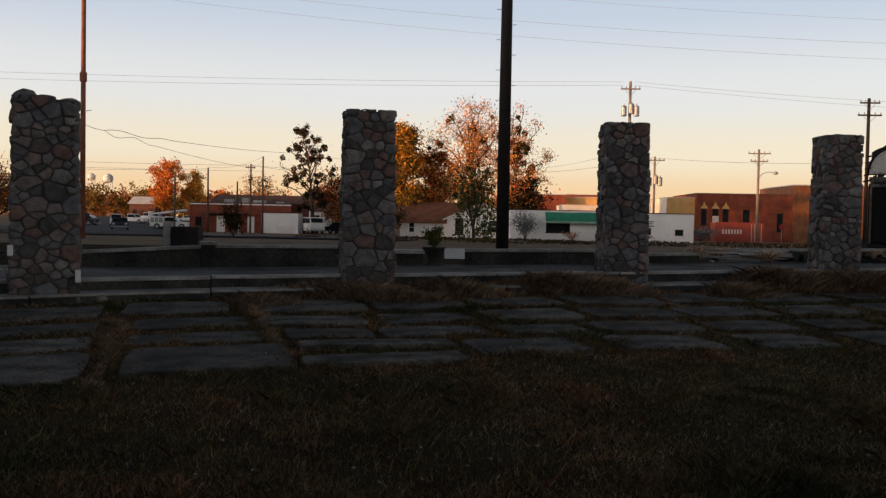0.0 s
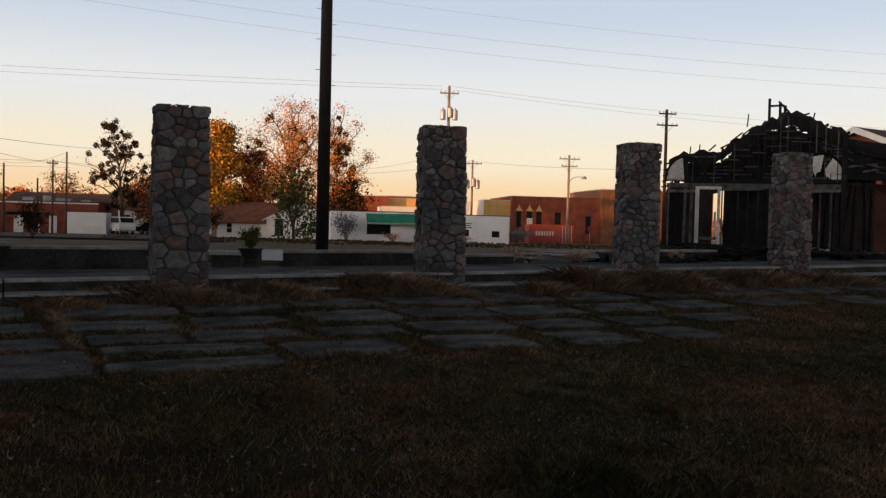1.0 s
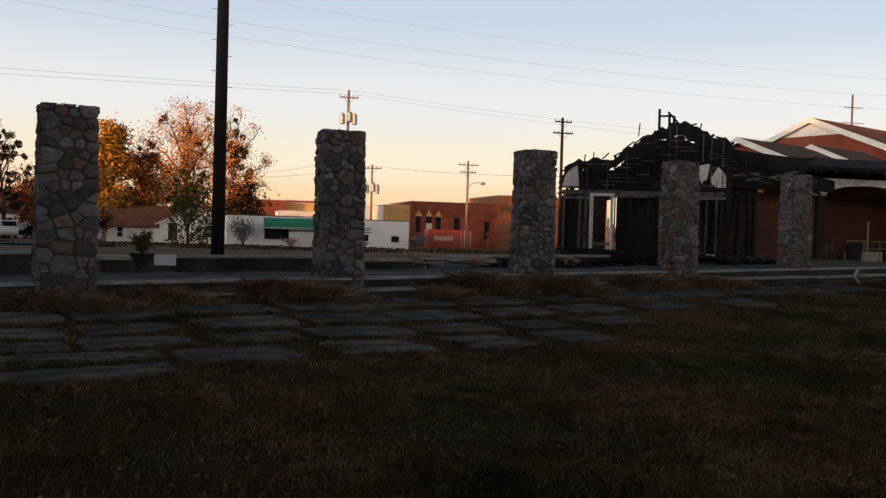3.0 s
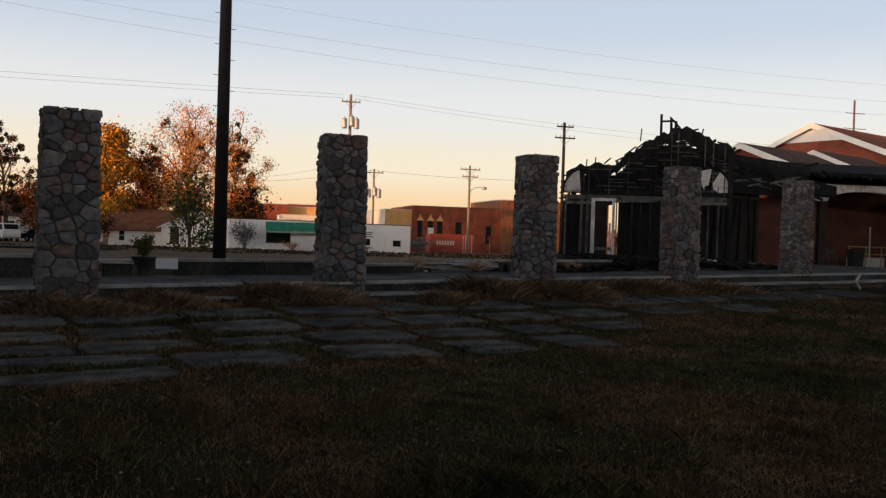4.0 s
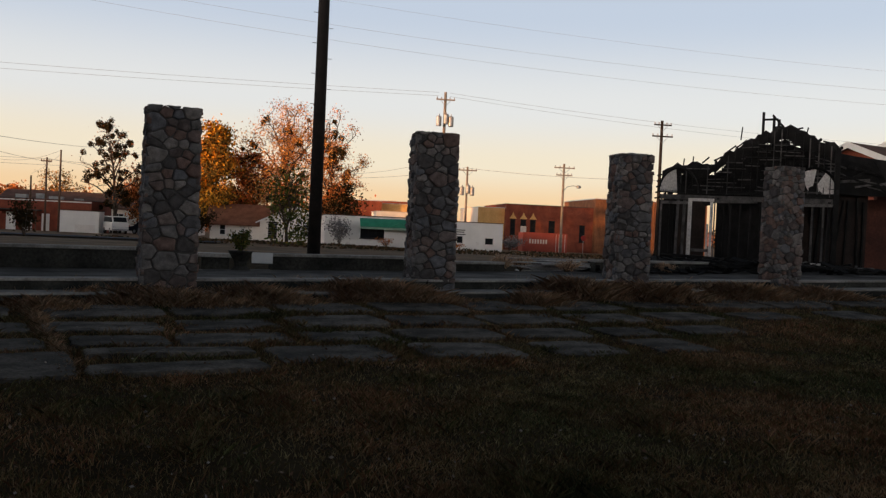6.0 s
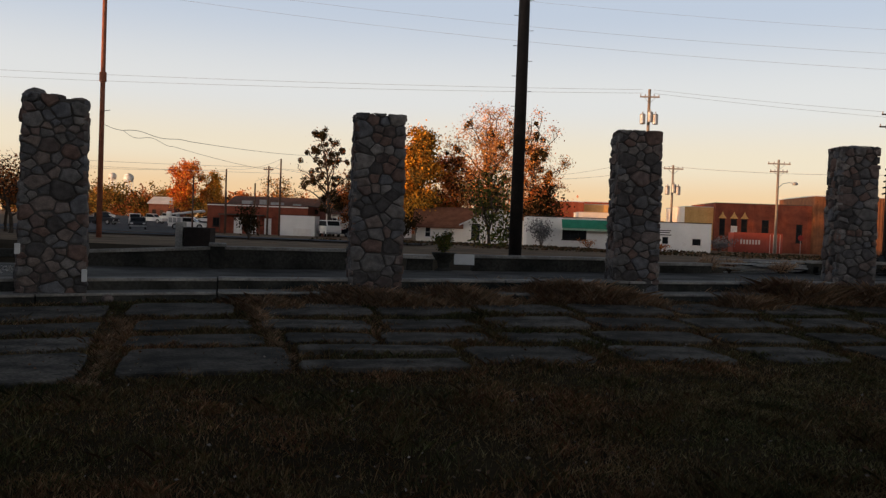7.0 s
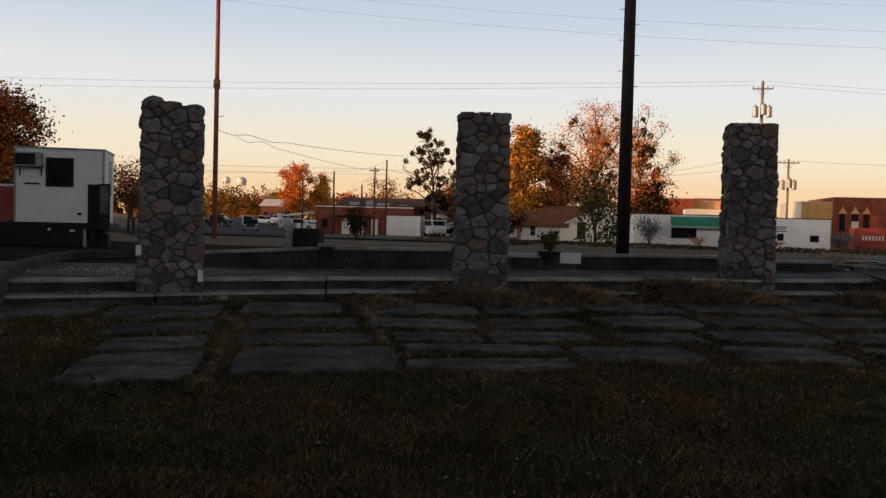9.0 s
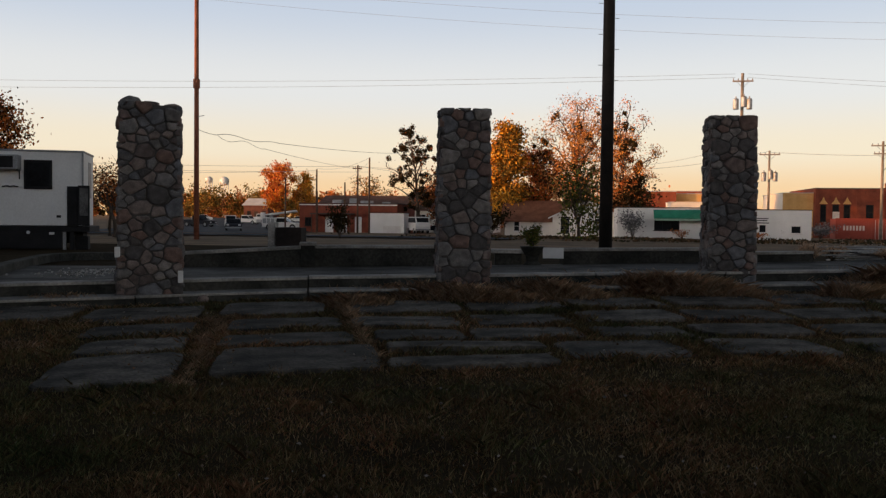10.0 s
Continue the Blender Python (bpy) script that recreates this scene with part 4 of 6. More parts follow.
# blocks behind the shop, tan and red brick stores, ribbed metal store
for x, y, w, d, h, m, lab in ((11.1, 130, 5.6, 9, 4.9, "white", "pale flat-roofed store behind the shop"), (7.0, 150, 6.5, 12, 7.0, "brick", "sunlit red-brick store with a flat roof"), (13.6, 152, 9, 12, 6.7, "brickyel", "sunlit tan brick store with a flat roof"), (18.5, 145, 6.0, 10, 5.4, "white", "low white store with a pale metal roof"), (8.0, 176, 18, 14, 7.9, "brick", "long red-brick block with a flat roof")):
    flat_building("store", (x, y, g(x, y) - 0.2), 0, w, d, h, m, lab, [], [(w / 2 - 0.6, w / 2 + 0.6, 0, 2.2)], roofmat="tin")
z0 = g(30, 124) - 0.15
# Cream on the side wall stands in for the low sun on it.
tan = flat_building("tan_store", (25.4, 126.0, z0), 0, 3.85, 15, 6.05, "brickyel", "old tan brick store, its side wall paled to look sunlit", [], [(1.3, 2.3, 0, 2.2)], roofmat="tin", side="cream")
stores = flat_building("brick_store", (29.25, 125, z0), 0, 12.9, 16, 6.65, "brick", "two-storey red-brick store with arched window heads", [(0.65, 1.4, 2.3, 4.55), (2.15, 3.0, 2.6, 4.55), (3.55, 4.4, 2.3, 4.55), (6.3, 7.25, 2.5, 4.55), (10.9, 11.75, 1.6, 4.1)], [(2.1, 3.0, 0, 2.4)], bars=(0, 1), frame_mat="soot", door_mat="soot")
for x in (1.03, 2.58, 3.98):
    part("window_head", prism(B(), [(x - 0.55, 4.62), (x + 0.55, 4.62), (x + 0.2, 5.1), (x, 5.55), (x - 0.2, 5.1)], -0.06, 0.0), "brickyel", stores, "pale triangular window head")
for x in (0.25, 5.35, 8.4, 12.6):
    part("pilaster", box(B(), (x, -0.06, 3.2), (0.5, 0.12, 6.5)), "brick", stores)
for z in (5.75, 6.3):
    part("brick_band", box(B(), (6.45, -0.03, z), (12.8, 0.06, 0.16)), "brick", stores)
part("notice_board", box(B(), (2.58, -0.15, 3.1), (0.85, 0.05, 1.0)), "sign", stores, "blank white board")
ribbed = thing("metal_store", (42.15, 124, z0), 0, "tall rust-orange ribbed metal store", "building")
part("shell", box(B(), (8.5, 8, 3.85), (17.0, 15.9, 8.2)), "rustmetal", ribbed)
for k in range(41):
    part("rib", box(B(), (0.2 + 0.41 * k, 0.02, 3.9), (0.14, 0.09, 8.1)), "rustmetal", ribbed)
part("roof", box(B(), (8.5, 8, 8.02), (17.2, 16.2, 0.12)), "tin", ribbed)

# shipping container
cont = thing("shipping_container", (28.65, 112, g(31, 112) - 0.15), 1, "faded red steel shipping container", "container")
part("shell", box(B(), (2.95, 1.2, 1.3), (5.9, 2.36, 2.5)), "container", cont)
for k in range(19):
    part("corrugation", soften(box(B(), (0.3 + 0.2 * k, 0.0, 1.3), (0.1, 0.07, 2.2)), 0.015), "container", cont)
for x in (0.06, 4.1, 5.84):
    part("corner_post", box(B(), (x, 0.0, 1.3), (0.14, 0.12, 2.6)), "container", cont)
part("top_rail", box(B(), (2.95, 0, 2.54), (5.9, 0.12, 0.12)), "container", cont)
part("bottom_rail", box(B(), (2.95, 0, 0.1), (5.9, 0.12, 0.16)), "container", cont)
for k in range(7):
    part("marking_bar", box(B(), (0.95 + 0.36 * k, -0.045, 1.45), (0.22, 0.012, 0.55)), "lettering", cont, "faded pale marking")
for k in range(4):
    part("lock_rod", tube(B(), (4.4 + 0.4 * k, -0.06, 0.2), (4.4 + 0.4 * k, -0.06, 2.45), 0.03, n=6), "lettering", cont)
stop = thing("road_sign", (35.4, 108, g(35.4, 108)), 0, "red octagonal road sign on a post", "road sign")
part("post", tube(B(), (0, 0, -0.1), (0, 0, 2.3), 0.03, n=6), "galv", stop)
part("plate", prism(B(), [(0.34 * math.cos(radians(22.5 + 45 * k)), 1.95 + 0.34 * math.sin(radians(22.5 + 45 * k))) for k in range(8)], -0.06, -0.03), "stopred", stop)

# water towers
for x, z, r in ((-272.1, 27.0, 2.6), (-260.6, 26.2, 3.3)):
    wt = thing("water_tower", (x, 600, g(x, 600)), 0, "silver water tower catching the low sun", "water tower", "water towers")
    zc = z - g(x, 600)
    part("tank", lathe(B(), [(0.4, zc - r * 1.0), (r * 0.8, zc - r * 0.75), (r, zc - r * 0.2), (r, zc + r * 0.4), (r * 0.55, zc + r * 0.85), (0.2, zc + r)], 20), "silver", wt, smooth=True)
    part("riser", tube(B(), (0, 0, -1), (0, 0, zc - r * 0.9), 0.45, n=8), "silver", wt)
    for k in range(4):
        a = radians(45 + 90 * k)
        part("leg", tube(B(), (r * 1.15 * math.cos(a), r * 1.15 * math.sin(a), -1), (r * 0.9 * math.cos(a), r * 0.9 * math.sin(a), zc - r * 0.4), 0.22, n=6), "silver", wt)

# brick church hall with gables, behind the burnt house


def gable_house(name, at, turn, w, d, eave, ridge, wall, roofm, label, over=0.5, trim=0.32):
    root = thing(name, at, turn, label, "building")
    part("wall", box(B(), (w / 2, 0.15, eave / 2 - 0.4), (w, 0.3, eave + 0.8)), wall, root)
    part("wall", box(B(), (w / 2, d - 0.15, eave / 2 - 0.4), (w, 0.3, eave + 0.8)), wall, root)
    for x in (0.15, w - 0.15):
        part("wall", box(B(), (x, d / 2, eave / 2 - 0.4), (0.3, d - 0.6, eave + 0.8)), wall, root)
    part("gable", prism(B(), [(0, eave), (w, eave), (w / 2, ridge)], 0, 0.3), wall, root)
    for s in (-1, 1):
        a = (w / 2, ridge + 0.25)
        slope = (ridge - eave) / (w / 2)
        b = (w / 2 + s * (w / 2 + over), ridge + 0.25 - slope * (w / 2 + over))
        part("roof", prism(B(), [a, b, (b[0], b[1] - 0.22), (a[0], a[1] - 0.22)], -over, d + over), roofm, root)
        part("bargeboard", prism(B(), [(a[0], a[1] + 0.02), (b[0], b[1] + 0.02), (b[0], b[1] - trim), (a[0], a[1] - trim)], -over - 0.06, -over - 0.003), "trim", root, "white painted bargeboard")
    return root


hall = gable_house("church_hall", (43.2, 67.4, 0.2), -68, 16, 20, 7.6, 10.9, "brick", "roofred", "large red-brick hall with white-trimmed gables", trim=0.42)
part("gable_panel", prism(B(), [(8 - 2.7, 9.75), (8 + 2.7, 9.75), (8, 10.85)], -0.08, -0.004), "trim", hall, "cream gable panel")
gable_house("hall_wing", (31.6, 54.8, 0.3), -68, 10.4, 12.5, 5.5, 7.6, "brick", "shingledark", "lower brick wing with a dark shingle roof", trim=0.36)


gable_house("hall_link", (39.4, 54.9, 0.3), -68, 6, 6, 6.4, 7.7, "brick", "shingledark", "small brick link gable with a white bargeboard", trim=0.3)


def wire(a, b, sag, r, loop=0.0):
    """A hanging line; loop: how far its slack end curls near the first pole."""
    a, b = Vector(a), Vector(b)
    n = 60 if loop else 24
    pts = []
    for k in range(n + 1):
        f = k / n
        curl = loop * math.sin(f * 42) * max(0.0, 1 - f / 0.20) ** 0.5 if f < 0.20 else 0.0
        pts.append(a.lerp(b, f) - Vector((0, 0, sag * 4 * f * (1 - f) - curl)))
    return tagged(new("power_line", mesh_of("power_line", sweep(B(), pts, r, 4), "cable")), "thin black overhead power line", "cable", "power lines")


wire((-45, 62, 19.9), (60, 62, 12.9), 2.4, 0.007)
wire((-45, 62, 20.9), (60, 62, 14.0), 2.4, 0.007)
wire((-45, 62.5, 22.9), (60, 62.5, 15.4), 2.3, 0.006)
wire((-70, 78, 14.9), (12.4, 80, 14.15), 0.5, 0.011)
wire((-70, 78.4, 14.2), (12.4, 80, 13.85), 0.5, 0.011)
wire((13.4, 80, 14.15), (75, 86, 13.0), 0.8, 0.010)
wire((13.4, 80, 13.85), (75, 86, 12.2), 0.8, 0.010)
wire((-21.06, 50.0, 6.38), (-23.3, 108, 9.5), 0.25, 0.016, 0.13)
wire((-21.04, 50.0, 6.33), (-25.7, 100, 7.1), 0.25, 0.014, -0.20)
wire((-21.5, 47.9, 6.6), (-21.05, 50.0, 6.36), 0.08, 0.014)
wire((-23.3, 108, 9.5), (5.2, 108, 8.0), 0.5, 0.016)
wire((-80, 84, 8.2), (-26.3, 100, 7.45), 0.5, 0.014)
wire((-80, 84, 7.4), (-24.0, 98, 6.7), 0.4, 0.013)
wire((-26.3, 100, 7.45), (-14.0, 112, 7.9), 0.25, 0.014)
wire((-28.3, 102, 5.9), (-24.2, 98, 8.0), 0.2, 0.013)
wire((6.2, 108, 7.6), (18, 95, 8.7), 0.3, 0.016)
wire((18, 95, 8.6), (31.8, 75, 7.0), 0.25, 0.016)
wire((6.2, 108, 8.1), (13.0, 80, 8.2), 0.3, 0.014)
wire((-31.1, 100, 7.2), (-24.3, 98, 8.3), 0.5, 0.014)
wire((-31.1, 100, 7.0), (-75, 105, 8.0), 0.6, 0.014)
wire((-26.2, 100, 7.5), (-15, 112, 7.0), 0.3, 0.014)

# ---------------------------------------------------------------- burnt house
bh = thing("burnt_house", (14.2, 32.2, 0.35), -25, "fire-gutted timber house with charred studs and roof", "burnt house")
bh.scale = (0.84, 1.0, 1.06)
rnd = random.Random(21)
F = 0.55  # floor over the foot
part("foundation", soften(box(B(), (3.9, 4.0, 0.2), (8.6, 8.6, 0.7)), 0.02), "concrete", bh, "sooty concrete foundation")


def stud(x, z0, z1, y=0.1, w=0.06, m="char", leanx=0.0, d=0.10):
    a, b = Vector((x, y, z0)), Vector((x + leanx, y + rnd.uniform(-0.03, 0.03), z1))
    q = (b - a).to_track_quat("Z", "Y").to_matrix().to_4x4()
    part("stud", box(B(), (a + b) / 2, (w, d, (b - a).length), lean=q), m, bh)


def bar(x0, z0, x1, z1, y=0.1, w=0.09, m="char", d=0.12):
    a, b = Vector((x0, y, z0)), Vector((x1, y, z1))
    q = (b - a).to_track_quat("X", "Z").to_matrix().to_4x4()
    part("beam", box(B(), (a + b) / 2, ((b - a).length, d, w), lean=q), m, bh)


def roofline(x):
    """Height of the ragged burnt eaves along the front."""
    pts = [(-0.1, 3.55), (0.25, 3.95), (2.2, 4.1), (3.3, 4.75), (4.3, 5.2), (5.1, 5.45), (6.3, 5.05), (7.3, 4.75), (8.9, 4.1)]
    for (a, p), (b, q) in zip(pts, pts[1:]):
        if a <= x <= b:
            return p + (q - p) * (x - a) / (b - a)
    return 3.6


# wall plates, the burnt band over the openings, door frames
bar(-0.05, 2.82, 7.35, 2.82, 0.05, 0.16, "burntgrey")
bar(-0.05, 3.02, 7.35, 3.00, 0.08, 0.10, "char")
bar(0.0, 2.62, 1.2, 2.62, 0.02, 0.10, "burntgrey")
bar(2.3, 2.70, 4.1, 2.74, 0.0, 0.12, "burntgrey")
bar(5.6, 2.66, 7.3, 2.68, 0.0, 0.10, "burntgrey")
bar(0.0, F + 0.05, 7.3, F + 0.05, 0.1, 0.1, "char")
for x in (0.03, 0.34, 0.52, 2.45, 2.75, 3.02, 3.42, 3.85, 4.25, 5.55, 5.95, 6.35, 6.8):
    stud(x, F, 2.82, rnd.uniform(0.05, 0.2), rnd.uniform(0.05, 0.09), rnd.choice(["char", "char", "burntgrey"]))
for x, y in ((0.15, 0.9), (0.6, 1.4), (2.6, 1.5), (2.9, 2.3), (3.25, 1.2), (3.6, 2.8), (4.0, 1.8), (5.7, 1.4), (6.1, 2.4), (6.6, 1.7), (7.0, 2.9), (0.4, 4.8), (3.1, 5.2), (3.7, 6.0), (5.8, 5.5), (6.4, 6.6), (7.2, 5.1)):
    stud(x, F, rnd.uniform(2.4, 3.6), y, rnd.uniform(0.05, 0.1))
for x in (0.72, 1.0):
    stud(x, F, 2.72, 0.06, 0.12, "burntgrey", 0.04)
for x, w, m in ((1.28, 0.17, "stucco"), (2.20, 0.13, "stucco"), (2.33, 0.06, "burntgrey")):
    stud(x, F, 2.78, 0.02, w, m)
bar(1.25, 2.74, 2.3, 2.74, 0.02, 0.10, "stucco")
bar(1.28, F + 0.42, 2.2, F + 0.42, 0.04, 0.1, "burntgrey")
stud(2.05, F, 1.9, 0.05, 0.10, "stucco")
stud(4.35, F, 2.7, 0.02, 0.14, "burntgrey")
stud(7.25, F, 4.6, 0.0, 0.20, "char", d=0.24)
stud(7.0, F, 2.8, 0.0, 0.12, "char")
# upper storey framing
for k in range(22):
    x = 0.75 + 0.3 * k + rnd.uniform(-0.06, 0.06)
    stud(x, 2.95, roofline(x) - 0.15, rnd.uniform(0.02, 0.14), rnd.uniform(0.03, 0.05), rnd.choice(["char", "char", "char", "burntgrey"]))
for z in [3.1 + 0.125 * k for k in range(14)]:
    x0 = rnd.uniform(0.8, 1.4) + max(0, (z - 3.9) * 1.6)
    while x0 < 7 - max(0, (z - 4.1) * 1.2):
        x1 = x0 + rnd.uniform(0.4, 1.3)
        if max(z + 0.1 - roofline(x0), z + 0.1 - roofline(min(x1, 7.2))) > 0:
            x0 = x1
            continue
        bar(x0, z + rnd.uniform(-0.03, 0.03), min(x1, 7.2), z + rnd.uniform(-0.03, 0.03), rnd.uniform(0.0, 0.3), rnd.uniform(0.02, 0.045), rnd.choice(["char", "burntgrey"]), 0.03)
        x0 = x1 + rnd.uniform(0.05, 0.8)
for z in (4.3, 4.55, 4.8):
    bar(3.0 + (z - 4.3), z, 6.6 - (z - 4.3), z, 0.2, 0.04)
# charred sheathing left on the front and the roof slopes, with ragged edges and holes


def ragged(x0, x1, lo, hi, y, n, m="char", rough=0.12, name="charred_sheathing"):
    top, bot = [], []
    for k in range(n + 1):
        x = x0 + (x1 - x0) * k / n
        top.append((x, hi(x) + rnd.uniform(-rough, rough)))
        bot.append((x, lo(x) + rnd.uniform(-rough, rough)))
    part(name, prism(B(), top + bot[::-1], y, y + 0.03), m, bh)


ragged(0.0, 3.0, lambda x: roofline(x) - 0.45, lambda x: roofline(x) - 0.02, 0.14, 14)
ragged(2.9, 7.3, lambda x: roofline(x) - 0.55, lambda x: roofline(x) - 0.05, 0.16, 22, rough=0.10)
ragged(3.8, 6.4, lambda x: 4.0, lambda x: roofline(x) - 0.5, 0.40, 16, rough=0.18)
ragged(0.9, 3.4, lambda x: 3.2, lambda x: 3.7, 0.42, 12, rough=0.2)
ragged(4.2, 7.3, lambda x: 2.95, lambda x: 3.6, 0.34, 12, rough=0.15)
ragged(2.5, 4.4, lambda x: F, lambda x: 2.6, 1.0, 12, rough=0.2)
ragged(5.6, 7.2, lambda x: F, lambda x: 2.7, 3.2, 10, rough=0.3)
# Dark sheets added so the interior behind the openings reads unlit.
ragged(-0.1, 0.75, lambda x: F, lambda x: 2.7, 0.7, 8, rough=0.15)
ragged(-0.3, 1.95, lambda x: F, lambda x: 3.3, 7.75, 10, "soot", 0.1, "scorched_back_wall")
ragged(2.6, 7.8, lambda x: F, lambda x: 4.0, 7.6, 20, rough=0.3)
ragged(-0.1, 8.0, lambda x: 3.1, lambda x: 4.1, 7.7, 24, rough=0.3)
ragged(0.8, 4.2, lambda x: 2.9, lambda x: roofline(x) - 0.35, 1.6, 16, rough=0.12)
ragged(4.0, 7.3, lambda x: 2.9, lambda x: roofline(x) - 0.35, 1.9, 16, rough=0.15)
# half-round gable panels with pale plaster left in them
for cx, cz, rr, keep in ((0.75, 2.98, 0.82, (100, 178)), (6.35, 2.95, 0.95, (8, 62)), (6.35, 2.95, 0.95, (85, 130))):
    arc = [(cx + rr * math.cos(radians(a)), cz + rr * math.sin(radians(a))) for a in range(keep[0], keep[1] + 1, 6)]
    inner = [(cx + rr * (0.25 + 0.3 * rnd.random()) * math.cos(radians(a)), cz + rr * (0.25 + 0.3 * rnd.random()) * math.sin(radians(a))) for a in range(keep[1], keep[0] - 1, -12)] if keep[0] != 100 else [(cx - 0.05, cz), ]
    part("plaster_panel", prism(B(), arc + inner, 0.02, 0.05), "stucco", bh, "pale plaster left by the fire")
    bm = sweep(B(), [(cx + (rr + 0.04) * math.cos(radians(a)), 0.0, cz + (rr + 0.04) * math.sin(radians(a))) for a in range(0, 181, 10)], 0.05, 6)
    part("arch_rib", bm, "char", bh)
for k in range(5):
    bar(-0.28 + 0.02 * k, 2.75 + 0.2 * k, 0.0, 2.8 + 0.2 * k, 0.05, 0.05)
# chimney frame and broken rafters on the ridge
for x, z1 in ((4.20, 5.86), (4.64, 5.72)):
    stud(x, 4.6, z1, 0.3, 0.11, d=0.11)
bar(4.17, 5.60, 4.8, 5.62, 0.3, 0.06)
bar(4.57, 5.76, 5.05, 5.35, 0.3, 0.06)
bar(4.0, 5.05, 4.8, 5.1, 0.3, 0.06)
stud(4.85, 4.9, 5.62, 0.35, 0.12)
for x, z, dx, dz in ((1.3, 4.0, 0.02, 0.28), (1.7, 4.05, 0.3, 0.22), (0.9, 3.95, 0.03, 0.25), (2.6, 4.35, 0.5, 0.32), (3.1, 4.6, 0.45, 0.3), (3.3, 4.9, 0.05, 0.45), (2.2, 4.15, 0.35, 0.15), (5.6, 5.3, 0.25, 0.05), (6.0, 5.15, 0.05, 0.2), (6.7, 4.9, 0.3, -0.05)):
    bar(x, z, x + dx, z + dz, rnd.uniform(0.1, 0.5), 0.05)
for k in range(9):
    x = 0.6 + 0.85 * k
    part("rafter", sweep(B(), [(x, 0.1, roofline(x) - 0.06), (x + rnd.uniform(-0.1, 0.1), 4.0, roofline(x) + rnd.uniform(-0.5, 0.2)), (x + 0.1, 7.5, roofline(x) - rnd.uniform(0.3, 1.1))], 0.06, 5), "char", bh)
# rubble on the floor
for k in range(46):
    a = (rnd.uniform(-0.1, 8.6), rnd.uniform(-0.5, 2.4), F + rnd.uniform(0.0, 0.12))
    q = Euler((rnd.uniform(-0.4, 0.4), rnd.uniform(-0.3, 0.3), rnd.uniform(0, 3))).to_matrix().to_4x4()
    part("debris", box(B(), a, (rnd.uniform(0.2, 1.1), rnd.uniform(0.05, 0.16), rnd.uniform(0.03, 0.08)), lean=q), rnd.choice(["char", "char", "char", "burntgrey"]), bh)
part("white_sill", soften(box(B(), (6.4, -0.12, F + 0.1), (1.3, 0.2, 0.12)), 0.02), "stucco", bh, "pale sill left standing")

# side wing: scorched, shade-darkened brick wall, burnt eaves, arched stucco porch
wing = thing("porch_wing", (21.2, 33.4, 0.4), -4, "brick wing with an arched stucco porch under a burnt roof", "building")
part("wall", wall_cut(B(), 4.9, 3.5, 0.3, [], -0.2), "brickdark", wing)
# Dark sheet in place of the void beside the brick, shade as colour.
part("void_boards", box(B(), (-0.2, -1.7, 1.6), (2.8, 0.12, 3.9)), "soot", wing, "charred boards standing in for the dark void")
part("burnt_roof_slope", prism(B(), [(-1.7, 5.0), (-0.4, 4.75), (1.2, 4.35), (2.6, 4.1), (4.4, 3.75), (4.4, 3.3), (2.4, 3.35), (0.8, 3.3), (-1.7, 3.4)], -2.1, -1.95), "char", wing, "charred roof slope")
hole = [(3.75, 1.05), (4.25, 1.2), (4.45, 2.0), (4.2, 2.55), (3.9, 2.2), (3.7, 1.6)]
part("burn_hole", prism(B(), hole, -0.03, -0.004), "char", wing, "charred patch of wall")
ax0, ax1 = 5.35, 9.2
acx = (ax0 + ax1) / 2
for a, b in ((5.0, ax0), (ax1, 10.6)):
    part("porch_pier", soften(box(B(), ((a + b) / 2, 0.15, 1.52), (b - a, 0.5, 3.5)), 0.02), "brickdark" if a > 9 else "soot", wing)
arc = [(acx + (ax1 - ax0) / 2 * math.cos(radians(t)), 3.28 + 0.47 * math.sin(radians(t))) for t in range(180, -1, -10)]
part("arch_front", prism(B(), [(5.0, 3.28)] + arc + [(10.6, 3.28), (10.6, 4.02), (5.0, 4.02)], -0.1, 0.3), "stucco", wing, "white stucco arch with soot")
part("back_wall", wall_cut(B(), 7.0, 4.4, 0.25, [(1.55, 2.5, 0.35, 2.55)], -0.2, 3.4, 4.6), "brickdark", wing)
dd = part("door", soften(box(B(), (6.62, 3.5, 1.45), (0.95, 0.06, 2.2)), 0.01), "door", wing, "grey panelled door")
part("door_pane", box(B(), (6.62, 3.46, 2.0), (0.4, 0.02, 0.45)), "glass", dd)
part("pilaster", soften(box(B(), (9.42, -0.14, 2.95), (0.3, 0.1, 1.0)), 0.01), "stucco", wing, "white stucco pilaster")
part("porch_ceiling", box(B(), (8.1, 1.85, 4.14), (7.0, 3.2, 0.12)), "soot", wing)
part("porch_floor", box(B(), (7.8, 1.7, 0.15), (5.8, 3.6, 0.5)), "concrete", wing)
part("end_wall", box(B(), (11.2, 2.0, 1.7), (0.25, 4.4, 3.8)), "brickdark", wing)
for z in (1.05, 1.38):
    part("rail", tube(B(), (7.6, 1.6, z), (9.9, 1.6, z), 0.028, n=8), "yellowrail", wing, "yellow handrail")
for x in (7.65, 8.5, 9.3):
    part("rail_post", tube(B(), (x, 1.6, 0.4), (x, 1.6, 1.4), 0.028, n=8), "yellowrail", wing)
part("porch_column", tube(B(), (8.9, 1.9, 0.3), (8.9, 1.9, 2.3), 0.035, n=8), "galv", wing)
part("low_panel", box(B(), (8.6, 1.75, 0.6), (1.9, 0.05, 0.6)), "stucco", wing)
bm = B()
